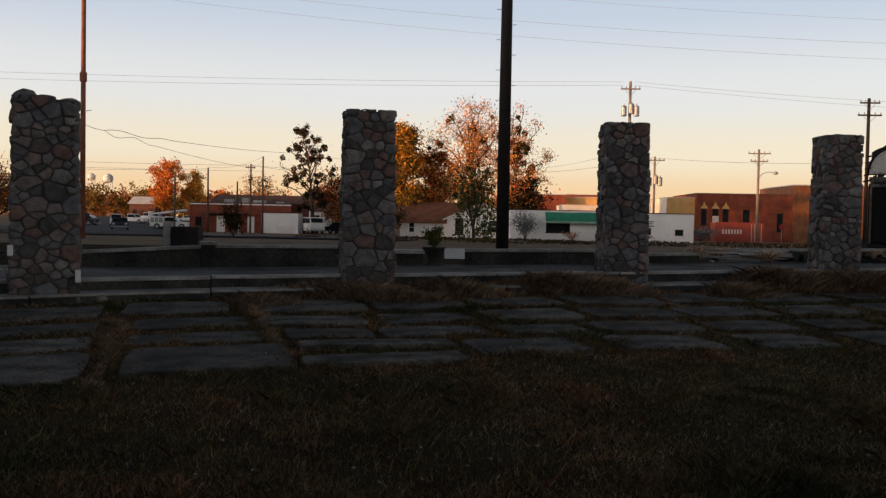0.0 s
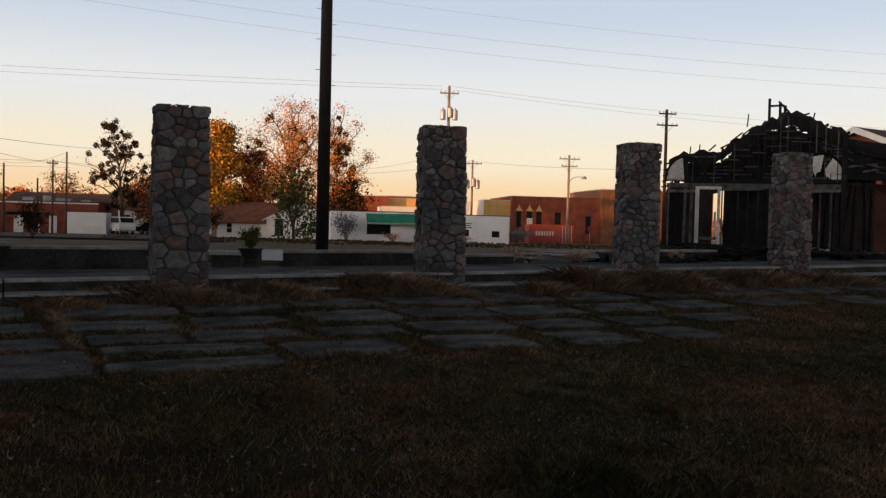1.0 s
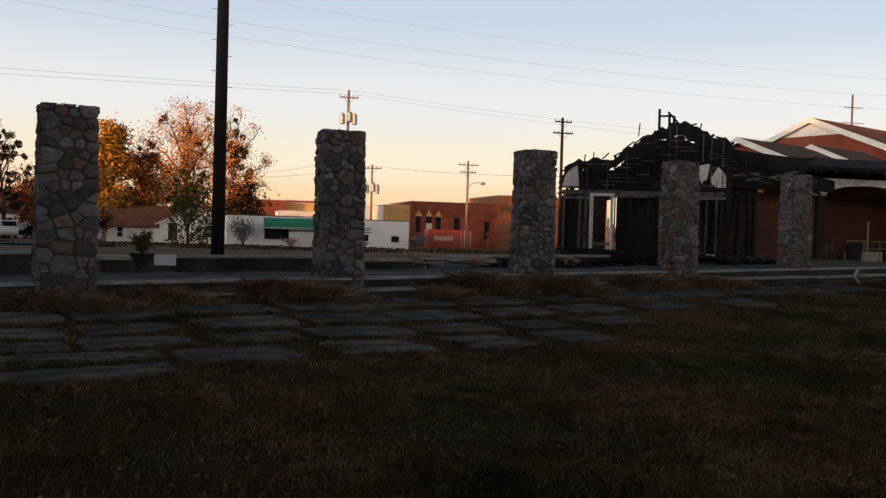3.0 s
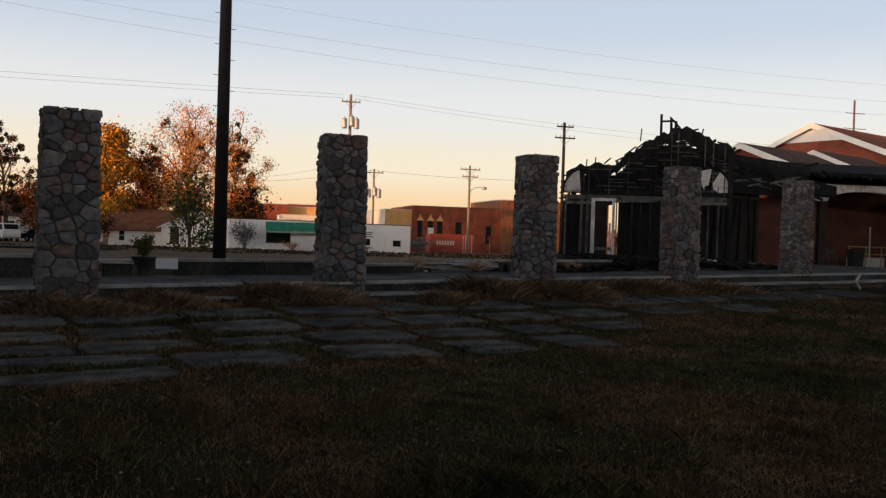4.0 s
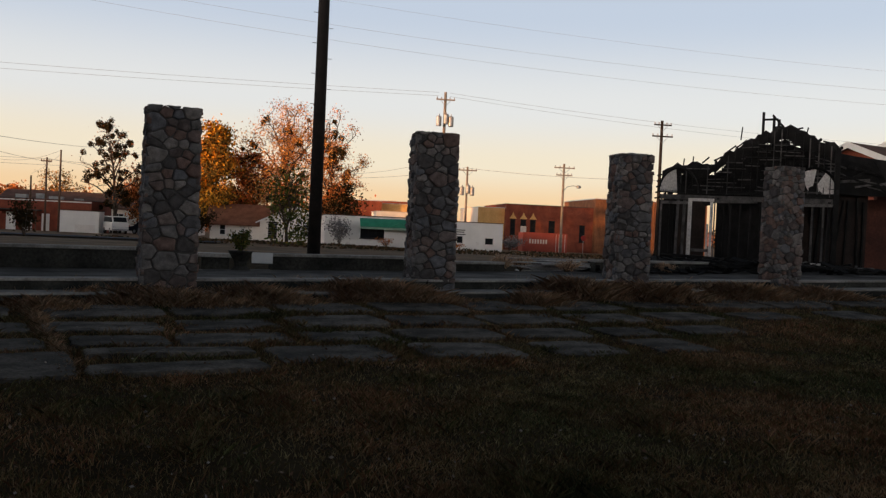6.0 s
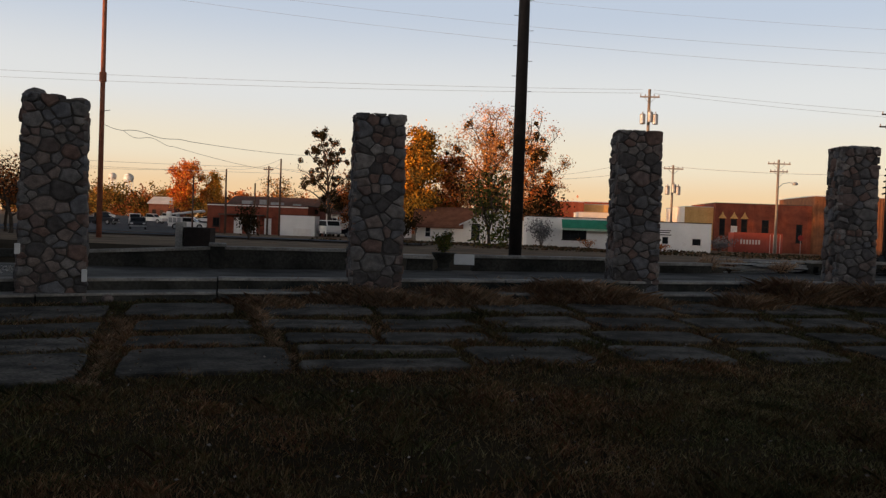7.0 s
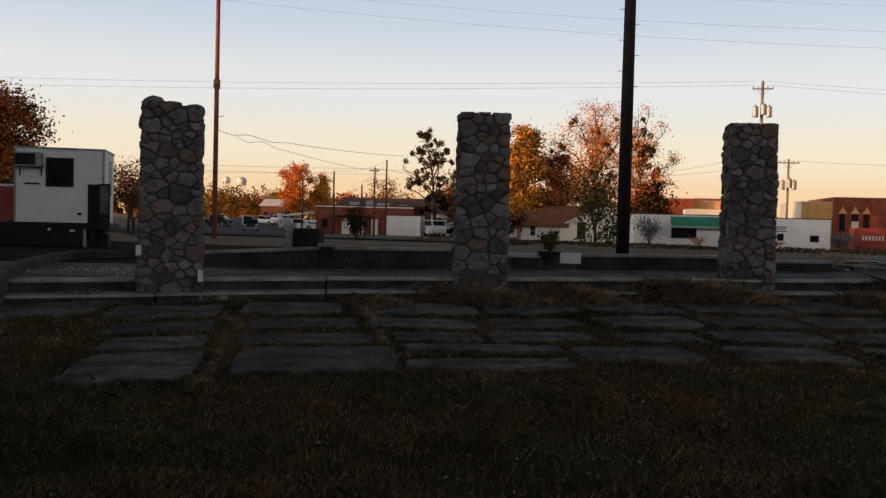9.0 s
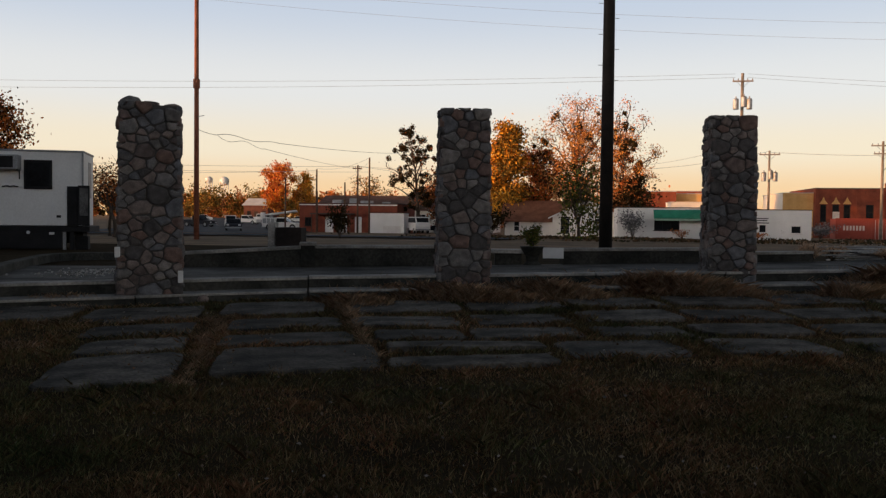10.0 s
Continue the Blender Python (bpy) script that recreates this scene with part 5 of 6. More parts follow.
for x0, y0, z0, x1, z1 in ((-0.3, -1.4, 4.75, 3.6, 4.25), (0.2, 0.5, 4.95, 5.2, 4.55)):
    box(bm, ((x0 + x1) / 2, y0, (z0 + z1) / 2), (x1 - x0, 0.12, 0.5), lean=Matrix.Rotation(math.atan2(z0 - z1, x1 - x0), 4, "Y"))
part("burnt_valley", bm, "char", wing)
part("burnt_eave", prism(B(), [(-1.1, 4.22), (-1.1, 4.42), (1.2, 5.0), (4.2, 4.5), (4.2, 4.3), (1.2, 4.8)], 3.0, 12.5, "x"), "char", wing, "charred sagging roof edge")
for k in range(26):
    x = 3.1 + 0.36 * k
    part("rafter_end", box(B(), (x, -1.2, 4.30 + rnd.uniform(-0.06, 0.08)), (0.07, 0.8, 0.10), lean=Matrix.Rotation(radians(16 + rnd.uniform(-6, 6)), 4, "X")), "char", wing)
for k in range(9):
    x = rnd.uniform(2.4, 4.4)
    part("broken_rafter", box(B(), (x, rnd.uniform(-0.6, 1.5), 4.62 + rnd.uniform(-0.2, 0.15)), (rnd.uniform(0.5, 1.4), 0.06, 0.08), lean=Euler((0, rnd.uniform(-0.6, 0.3), rnd.uniform(-0.6, 0.6))).to_matrix().to_4x4()), "char", wing)

for k in range(46):
    f = rnd.random()
    x, z = -1.6 + 5.2 * f, 5.0 - 1.25 * f - rnd.uniform(-0.06, 1.0) * (1 - 0.5 * f)
    part("charred_board", box(B(), (x, -2.13 - rnd.uniform(0, 0.08), z), (rnd.uniform(0.5, 1.6), 0.04, rnd.uniform(0.04, 0.13)), lean=Euler((rnd.uniform(-0.3, 0.3), 0.21 + rnd.gauss(0, 0.22), rnd.uniform(-0.1, 0.1))).to_matrix().to_4x4()), rnd.choice(["char", "char", "char", "burntgrey"]), wing)
for k in range(9):
    x = -1.4 + 0.3 * k + rnd.uniform(-0.12, 0.12)
    part("charred_stud", box(B(), (x, -1.82, 1.7), (rnd.uniform(0.05, 0.1), 0.08, rnd.uniform(2.6, 3.8)), lean=Euler((0, rnd.gauss(0, 0.08), 0)).to_matrix().to_4x4()), "char", wing)

bin_ = thing("rubbish_bin", (*(wing.matrix_world @ Vector((7.55, 1.0, 0))).xy, 0.8), -4, "black plastic rubbish bin on the porch", "bin")
part("body", soften(prism(B(), [(-0.22, 0), (0.22, 0), (0.27, 0.8), (-0.27, 0.8)], -0.25, 0.25), 0.03), "black", bin_)
part("lid", soften(box(B(), (0, 0, 0.84), (0.6, 0.56, 0.07)), 0.02), "black", bin_)
crate = thing("folding_chair", (*(wing.matrix_world @ Vector((6.35, 0.9, 0))).xy, 0.8), -4, "small grey slatted chair on the porch", "chair")
for x in (-0.2, 0.2):
    part("leg", tube(B(), (x, -0.18, 0), (x, 0.2, 0.85), 0.02, n=6), "burntgrey", crate)
    part("leg", tube(B(), (x, 0.2, 0), (x, -0.18, 0.45), 0.02, n=6), "burntgrey", crate)
part("seat", soften(box(B(), (0, -0.02, 0.45), (0.42, 0.4, 0.03)), 0.008), "burntgrey", crate)
for k in range(3):
    part("back_slat", box(B(), (0, 0.12 + 0.04 * k, 0.62 + 0.09 * k), (0.4, 0.02, 0.06)), "burntgrey", crate)

bent = thing("bent_bracket", (19.4, 22.3, land(19.4, 22.3)), 20, "bent white metal bracket lying in the grass by the step", "bracket")
part("short_arm", soften(box(B(), (-0.02, 0, 0.13), (0.36, 0.07, 0.05), lean=Matrix.Rotation(radians(38), 4, "Y")), 0.01), "pale", bent)
part("long_arm", soften(box(B(), (-0.03, 0, 0.32), (0.34, 0.07, 0.05), lean=Matrix.Rotation(radians(-48), 4, "Y")), 0.01), "pale", bent)

# heap of charred boards before the burnt house
verts, faces = [], []
for k in range(480):
    u, v = rnd.uniform(15.5, 27.5), rnd.uniform(18.9, 23.0)
    h = 0.34 * max(0.0, 1 - abs(u - 22) / 4.5)
    x, y = xy(u, v)
    m = Matrix.Translation((x, y, top_z(u) + rnd.uniform(0.02, 0.06 + h))) @ Euler((rnd.uniform(-0.3, 0.3), rnd.uniform(-0.25, 0.25), rnd.uniform(0, 3.1))).to_matrix().to_4x4()
    s = (rnd.uniform(0.3, 1.5), rnd.uniform(0.05, 0.22), rnd.uniform(0.02, 0.07))
    n0 = len(verts)
    verts += [m @ Vector((s[0] * i / 2, s[1] * j / 2, s[2] * q / 2)) for i in (-1, 1) for j in (-1, 1) for q in (-1, 1)]
    faces += [[n0 + i for i in f] for f in ((0, 1, 3, 2), (4, 6, 7, 5), (0, 4, 5, 1), (2, 3, 7, 6), (0, 2, 6, 4), (1, 5, 7, 3))]
tagged(new("charred_rubble", raw("charred_rubble", verts, faces, "char")), "heap of charred boards and rubble", "rubble", kind="stuff")

# ---------------------------------------------------------------- vehicles


def wheel(parent, x, y, r, w=0.22):
    bm = B()
    lathe(bm, [(r * 0.6, -w / 2), (r * 0.95, -w / 2), (r, -w * 0.3), (r, w * 0.3), (r * 0.95, w / 2), (r * 0.6, w / 2)], 18)
    bmesh.ops.rotate(bm, verts=bm.verts[:], matrix=Matrix.Rotation(radians(90), 3, "X"))
    bmesh.ops.translate(bm, verts=bm.verts[:], vec=(x, y, r))
    t = part("wheel", bm, "rubber", parent, smooth=False)
    bm = lathe(B(), [(r * 0.58, -w / 2 - 0.01), (r * 0.58, w / 2 + 0.01)], 14)
    bmesh.ops.rotate(bm, verts=bm.verts[:], matrix=Matrix.Rotation(radians(90), 3, "X"))
    bmesh.ops.translate(bm, verts=bm.verts[:], vec=(x, y, r))
    part("rim", bm, "greymetal", t)


def vehicle(name, at, turn, profile, cabin, length, width, paint, label, category, wheels, r=0.34):
    """profile, cabin: outlines (along, up) seen from the side."""
    root = thing(name, (at[0], at[1], land(*at) + 0.06), turn, label, category, "parked vehicles")
    part("body", soften(prism(B(), profile, -width / 2, width / 2), 0.05), paint, root)
    part("cabin", soften(prism(B(), cabin, -width / 2 + 0.1, width / 2 - 0.1), 0.06), paint, root)
    lo, hi = min(z for _, z in cabin), max(z for _, z in cabin)
    cx = sum(x for x, _ in cabin) / len(cabin)
    inset = [(cx + (x - cx) * 0.9, lo + 0.09 + (z - lo) * 0.72) for x, z in cabin]
    for s in (-1, 1):
        y = s * (width / 2 - 0.1)
        part("side_glass", prism(B(), inset, y - 0.012, y + 0.012), "glass", root)
    fx, bx = min(x for x, _ in cabin), max(x for x, _ in cabin)
    for x in wheels:
        for s in (-1, 1):
            wheel(root, x, s * (width / 2 - 0.1), r)
    x0, x1 = min(x for x, _ in profile), max(x for x, _ in profile)
    for s in (-1, 1):
        part("headlight", soften(box(B(), (x0 + 0.0, s * width * 0.36, 0.75), (0.06, 0.3, 0.17)), 0.015), "lens", root)
        part("tail_light", soften(box(B(), (x1 - 0.0, s * width * 0.40, 0.85), (0.06, 0.16, 0.3)), 0.015), "redlens", root)
    part("bumper", soften(box(B(), (x0 - 0.03, 0, 0.45), (0.14, width, 0.18)), 0.03), "greymetal", root)
    part("bumper", soften(box(B(), (x1 + 0.03, 0, 0.45), (0.14, width, 0.18)), 0.03), "greymetal", root)
    zs = [z for x, z in cabin]
    top0, top1 = min(x for x, z in cabin if z > hi - 0.02), max(x for x, z in cabin if z > hi - 0.02)
    for a, b, sgn in ((fx, top0, -1), (bx, top1, 1)):
        p, q = Vector((a, 0, lo + 0.1)), Vector((b, 0, hi - 0.08))
        d = (q - p)
        part("windscreen", box(B(), (p + q) / 2 + Vector((sgn * 0.02, 0, 0)), (d.length * 0.85, width - 0.42, 0.03), lean=d.to_track_quat("X", "Z").to_matrix().to_4x4()), "glass", root)
    return root


SEDAN = ([(-2.2, 0.35), (2.2, 0.35), (2.25, 0.85), (1.5, 0.98), (-1.2, 0.95), (-2.2, 0.78)], [(-1.1, 0.92), (1.6, 0.95), (1.0, 1.45), (-0.4, 1.45)], (-1.35, 1.35))
PICKUP = ([(-2.7, 0.45), (2.7, 0.45), (2.7, 1.12), (-1.3, 1.12), (-2.7, 1.02)], [(-1.25, 1.08), (0.75, 1.08), (0.65, 1.85), (-0.6, 1.85)], (-1.75, 1.7))
VAN = ([(-2.0, 0.35), (2.0, 0.35), (2.05, 1.25), (-2.1, 1.25), (-2.15, 0.8)], [(-2.05, 1.2), (2.0, 1.2), (1.85, 1.98), (-1.7, 1.98)], (-1.2, 1.2))
for name, at, turn, kind, paint, label, cat, r in (
        ("van", (-20.45, 107.0), 116, VAN, "carwhite", "old rounded white van parked on the grass", "van", 0.33),
        ("car", (-17.6, 112.0), 150, SEDAN, "cardark", "dark parked saloon car", "car", 0.33),
        ("pickup_truck", (-62.5, 136.0), 170, PICKUP, "cardark", "dark pickup truck beside the street", "pickup", 0.42),
        ("car", (-41.7, 101.0), 113, SEDAN, "cardark", "dark saloon car facing the square", "car", 0.33),
        ("van", (-56.6, 135.0), 113, VAN, "carwhite", "pale van behind the dark saloon car", "van", 0.36),
        ("pickup_truck", (-66.6, 166.0), 172, PICKUP, "carwhite", "white pickup truck across the lot", "pickup", 0.42),
        ("pickup_truck", (-77.0, 200.0), 175, PICKUP, "carwhite", "white pickup truck parked far off", "pickup", 0.42),
        ("car", (-69.5, 205.0), 10, SEDAN, "carwhite", "white parked saloon car", "car", 0.33),
        ("car", (-87.0, 190.0), 20, SEDAN, "carwhite", "white saloon car on the lot", "car", 0.33),
        ("car", (-84.0, 222.0), 15, SEDAN, "cardark", "distant dark saloon car", "car", 0.33),
        ("pickup_truck", (-60.0, 190.0), 180, PICKUP, "carwhite", "distant white pickup truck", "pickup", 0.42)):
    vehicle(name, at, turn, kind[0], kind[1], 4, 1.85, paint, label, cat, kind[2], r)

# bucket truck: pickup cab, locker body, folded boom with its basket
lift = vehicle("bucket_truck", (-44.4, 125.0), 186, PICKUP[0], PICKUP[1], 4, 2.0, "carwhite", "white utility bucket truck with a folded boom", "truck", PICKUP[2], 0.45)
part("locker_body", soften(box(B(), (1.75, 0, 1.35), (2.0, 2.1, 0.9)), 0.04), "carwhite", lift)
for x in (1.15, 1.75, 2.35):
    part("locker_door", box(B(), (x, 1.06, 1.35), (0.5, 0.03, 0.7)), "greymetal", lift)
part("turret", tube(B(), (1.6, 0, 1.7), (1.6, 0, 2.35), 0.28, n=12), "greymetal", lift)
part("boom", tube(B(), (1.6, 0, 2.3), (-2.3, 0.15, 2.75), 0.16, 0.12, 8), "carwhite", lift)
part("boom", tube(B(), (-2.2, 0.3, 2.85), (2.5, 0.3, 2.2), 0.12, 0.10, 8), "carwhite", lift)
part("basket", soften(box(B(), (2.75, 0.35, 2.1), (0.6, 0.6, 0.9)), 0.06), "carwhite", lift)

# flatbed truck with a white office box
zt = land(-17, 27.5)
tr = thing("flatbed_truck", (-17.57, 26.06, zt), 24, "black flatbed truck parked beside the terrace", "truck")
dz = 1.22 - zt
part("deck", soften(box(B(), (-1.6, 1.25, dz - 0.09), (8.2, 2.5, 0.18)), 0.02), "black", tr)
part("chassis", soften(box(B(), (-1.6, 1.25, dz - 0.38), (7.6, 1.0, 0.36)), 0.02), "black", tr)
part("skirt", soften(box(B(), (-1.8, 0.05, dz - 0.42), (6.9, 0.08, 0.62)), 0.02), "black", tr)
part("toolbox", soften(box(B(), (0.2, 0.25, dz - 0.45), (1.7, 0.5, 0.45)), 0.02), "black", tr)
for x in (-2.8, -1.75, -0.4):
    for y in (0.25, 2.25):
        wheel(tr, x, y, 0.44, 0.28)
for x in (-3.0, -1.65, 0.65):
    part("side_light", tube(B(), (x, 0.0, dz - 0.2), (x, -0.03, dz - 0.2), 0.055, n=10), "lens", tr)
for x in (-2.55, 1.35):
    part("side_light", soften(box(B(), (x, -0.01, dz - 0.23), (0.16, 0.04, 0.08)), 0.01), "lens", tr)
part("rear_frame", soften(box(B(), (1.95, 0.3, dz - 0.5), (0.14, 0.5, 0.8)), 0.015), "black", tr)
part("landing_leg", soften(box(B(), (1.72, 0.1, dz - 0.55), (0.10, 0.10, 0.95)), 0.01), "greymetal", tr)
part("hitch", soften(box(B(), (2.2, 0.6, dz - 0.55), (0.42, 0.5, 0.45)), 0.03), "black", tr)
ob = thing("office_box", (-16.75, 26.43, 1.22), 24, "white boxy site office on the truck bed", "site office")
ob.scale = (0.81, 1.0, 1.0)
part("shell", soften(box(B(), (0.06, 1.2, 1.22), (3.36, 2.36, 2.40)), 0.025), "white", ob)
part("roof_edge", soften(box(B(), (0.06, 1.2, 2.43), (3.44, 2.44, 0.06)), 0.012), "greymetal", ob)
for x in (-1.60, 1.72):
    part("corner_trim", box(B(), (x, 0.01, 1.2), (0.07, 0.05, 2.38)), "greymetal", ob)
wf = part("window", soften(box(B(), (0.06, 0.0, 1.66), (1.04, 0.06, 0.94)), 0.01), "black", ob, "black-framed window")
part("pane", box(B(), (0.06, -0.035, 1.66), (0.86, 0.012, 0.76)), "glass", wf)
ac = part("air_conditioner", soften(box(B(), (-1.04, -0.2, 2.03), (0.96, 0.5, 0.46)), 0.02), "greymetal", ob, "grey window air conditioner")
part("grille", box(B(), (-1.12, -0.456, 2.03), (0.74, 0.012, 0.36)), "black", ac)
for x in (-1.42, -0.62):
    part("bracket", sweep(B(), [(x, -0.4, 1.78), (x, -0.02, 1.78), (x, -0.02, 1.5)], 0.022, 6), "black", ob)
for k in range(4):
    part("ornament_rod", tube(B(), (-1.25 + 0.12 * k, -0.03, 1.26 + 0.02 * (k % 2)), (-1.02 + 0.12 * k, -0.03, 1.29 - 0.03 * (k % 2)), 0.022, n=6), "black", ob)
# Flat black panel; the dark inside the doorway is put into its colour.
dr = part("doorway_panel", box(B(), (1.34, 0.0, 0.66), (0.42, 0.03, 1.28)), "black", ob, "black panel standing in for the unlit open doorway")
part("screen_door", soften(box(B(), (1.78, -0.12, 0.68), (0.44, 0.04, 1.30)), 0.01), "black", ob, "black screen door swung open")
part("door_screen", box(B(), (1.78, -0.145, 0.80), (0.32, 0.012, 0.9)), "burntgrey", ob)
part("lock", soften(box(B(), (0.82, -0.01, 0.32), (0.17, 0.03, 0.08)), 0.01), "black", ob)
part("end_window", box(B(), (1.745, 1.5, 1.55), (0.02, 0.7, 1.2)), "greymetal", ob)
trl = thing("box_trailer", (-21.7, 31.0, land(-21.7, 31)), 0, "maroon box trailer with a pale roof", "trailer")
part("body", soften(box(B(), (0, 1.0, 1.35), (4.6, 2.2, 1.5)), 0.03), "container", trl)
part("roof", soften(box(B(), (0, 1.0, 2.15), (4.66, 2.26, 0.1)), 0.02), "white", trl)
for x in (-1.2, 1.2):
    wheel(trl, x, 0.1, 0.4)
    wheel(trl, x, 1.9, 0.4)

# ---------------------------------------------------------------- trees and plants


def cards(name, points, sizes, material, seed, parent=None, flat=0.0):
    """Many small pointed leaves, one at each point, turned every way."""
    rng = np.random.default_rng(seed)
    p, n = np.asarray(points, float), len(points)
    a = rng.normal(size=(n, 3))
    a[:, 2] *= 1 - flat
    a /= np.linalg.norm(a, axis=1)[:, None]
    b = np.cross(a, rng.normal(size=(n, 3)))
    b /= np.linalg.norm(b, axis=1)[:, None] + 1e-9
    s = np.asarray(sizes)[:, None] * rng.uniform(0.6, 1.3, (n, 1))
    v = np.stack([p - a * s * 0.6, p + b * s * 0.36, p + a * s * 0.6, p - b * s * 0.36], 1).reshape(-1, 3)
    me = bpy.data.meshes.new(name)
    me.vertices.add(4 * n)
    me.vertices.foreach_set("co", v.ravel())
    me.loops.add(4 * n)
    me.loops.foreach_set("vertex_index", np.arange(4 * n))
    me.polygons.add(n)
    me.polygons.foreach_set("loop_start", np.arange(0, 4 * n, 4))
    me.update()
    me.validate()
    me.materials.append(M[material])
    ob = new(name, me)
    ob.parent = parent
    return ob


def limbs(rng, height, spread, r, fork=0.3, levels=4, kids=(3, 4), up=0.5):
    """Branches from the root up: lists of points and radii, and the outer twigs' ends."""
    out, tips = [], []

    def grow(p, d, length, rad, lev):
        pts, rr = [p.copy()], [rad]
        n = 5 if lev else 7
        for k in range(n):
            d = (d + Vector((rng.gauss(0, 0.14), rng.gauss(0, 0.14), rng.gauss(0.03 * up, 0.08)))).normalized()
            p = p + d * length / n
            pts.append(p.copy())
            rr.append(rad * (1 - 0.62 * (k + 1) / n))
        out.append((pts, rr, lev))
        if lev >= levels:
            tips.append(p)
            return
        for k in range(rng.randint(*kids)):
            i = rng.randint(max(1, int(n * (fork if lev == 0 else 0.35))), n)
            q, qr = pts[i], rr[i]
            az = rng.uniform(0, 6.28)
            side = Vector((math.cos(az), math.sin(az), rng.uniform(-0.1, 0.9) * up + 0.15)).normalized()
            nd = (d * rng.uniform(0.2, 0.6) + side * rng.uniform(0.6, 1.0)).normalized()
            nd = Vector((nd.x * spread, nd.y * spread, nd.z)).normalized()
            grow(q, nd, length * rng.uniform(0.5, 0.72), max(0.028 if r > 0.2 else 0.014, qr * rng.uniform(0.5, 0.7)), lev + 1)
        if lev:
            tips.append(p)

    grow(Vector((0, 0, -0.3)), Vector((rng.gauss(0, 0.03), rng.gauss(0, 0.03), 1)), height * 0.58, r, 0)
    return out, tips


def tree(name, at, height, width, r, seed, label, crown, per_tip, leaf, cluster, levels=4, kids=(3, 5), fork=0.3, up=0.5):
    rng = random.Random(seed)
    root = thing(name, (at[0], at[1], land(*at)), 0, label, "tree", "trees")
    out, tips = limbs(rng, height, 1.0, r, fork, levels, kids, up)
    hi = max(p.z for b, _, _ in out for p in b)
    mx, my = sum(p.x for p in tips) / len(tips), sum(p.y for p in tips) / len(tips)
    for b, _, _ in out:
        for p in b:
            p.x, p.y = p.x - mx * max(p.z, 0) / hi, p.y - my * max(p.z, 0) / hi
    wid = sorted(abs(p.x) for p in tips)[int(len(tips) * 0.96)]
    sz, sx = height / hi, width / 2 / wid
    fit_p = lambda p: Vector((p.x * (sx if p.z > 0.5 else 1), p.y * (sx if p.z > 0.5 else 1), p.z * sz if p.z > 0 else p.z))
    bm = B()
    for pts, rr, lev in out:
        sweep(bm, [fit_p(p) for p in pts], rr, 7 if lev < 2 else 4)
    part("trunk", bm, "bark", root, "bare branching trunk", smooth=True)
    ends = [fit_p(p) for p in tips if fit_p(p).z > 0]
    npr = np.random.default_rng(seed)
    for material, share in crown:
        pts = []
        for e in ends:
            if rng.random() < share:
                k = max(1, int(per_tip * rng.uniform(0.3, 1.5)))
                pts.append(np.array(e) + npr.normal(size=(k, 3)) * cluster * np.array((1, 1, 0.75)))
        if pts:
            pts = np.concatenate(pts)
            c = cards("crown", pts, np.full(len(pts), leaf), material, seed + 1, root)
            tagged(c, kind="stuff")
    return root


def profile(shape, f):
    """Half width of a crown, 0 to 1, at the share f of its height."""
    if shape == "round":
        return max(0.05, math.sin(math.pi * (0.10 + 0.86 * f))) ** 0.75
    if shape == "fan":
        return max(0.06, (0.30 + 0.95 * f) * min(1.0, (1.06 - f) / 0.28) ** 0.6)
    return max(0.05, min(1.0, 0.55 + 1.6 * f) * (1.03 - f) ** 0.55)


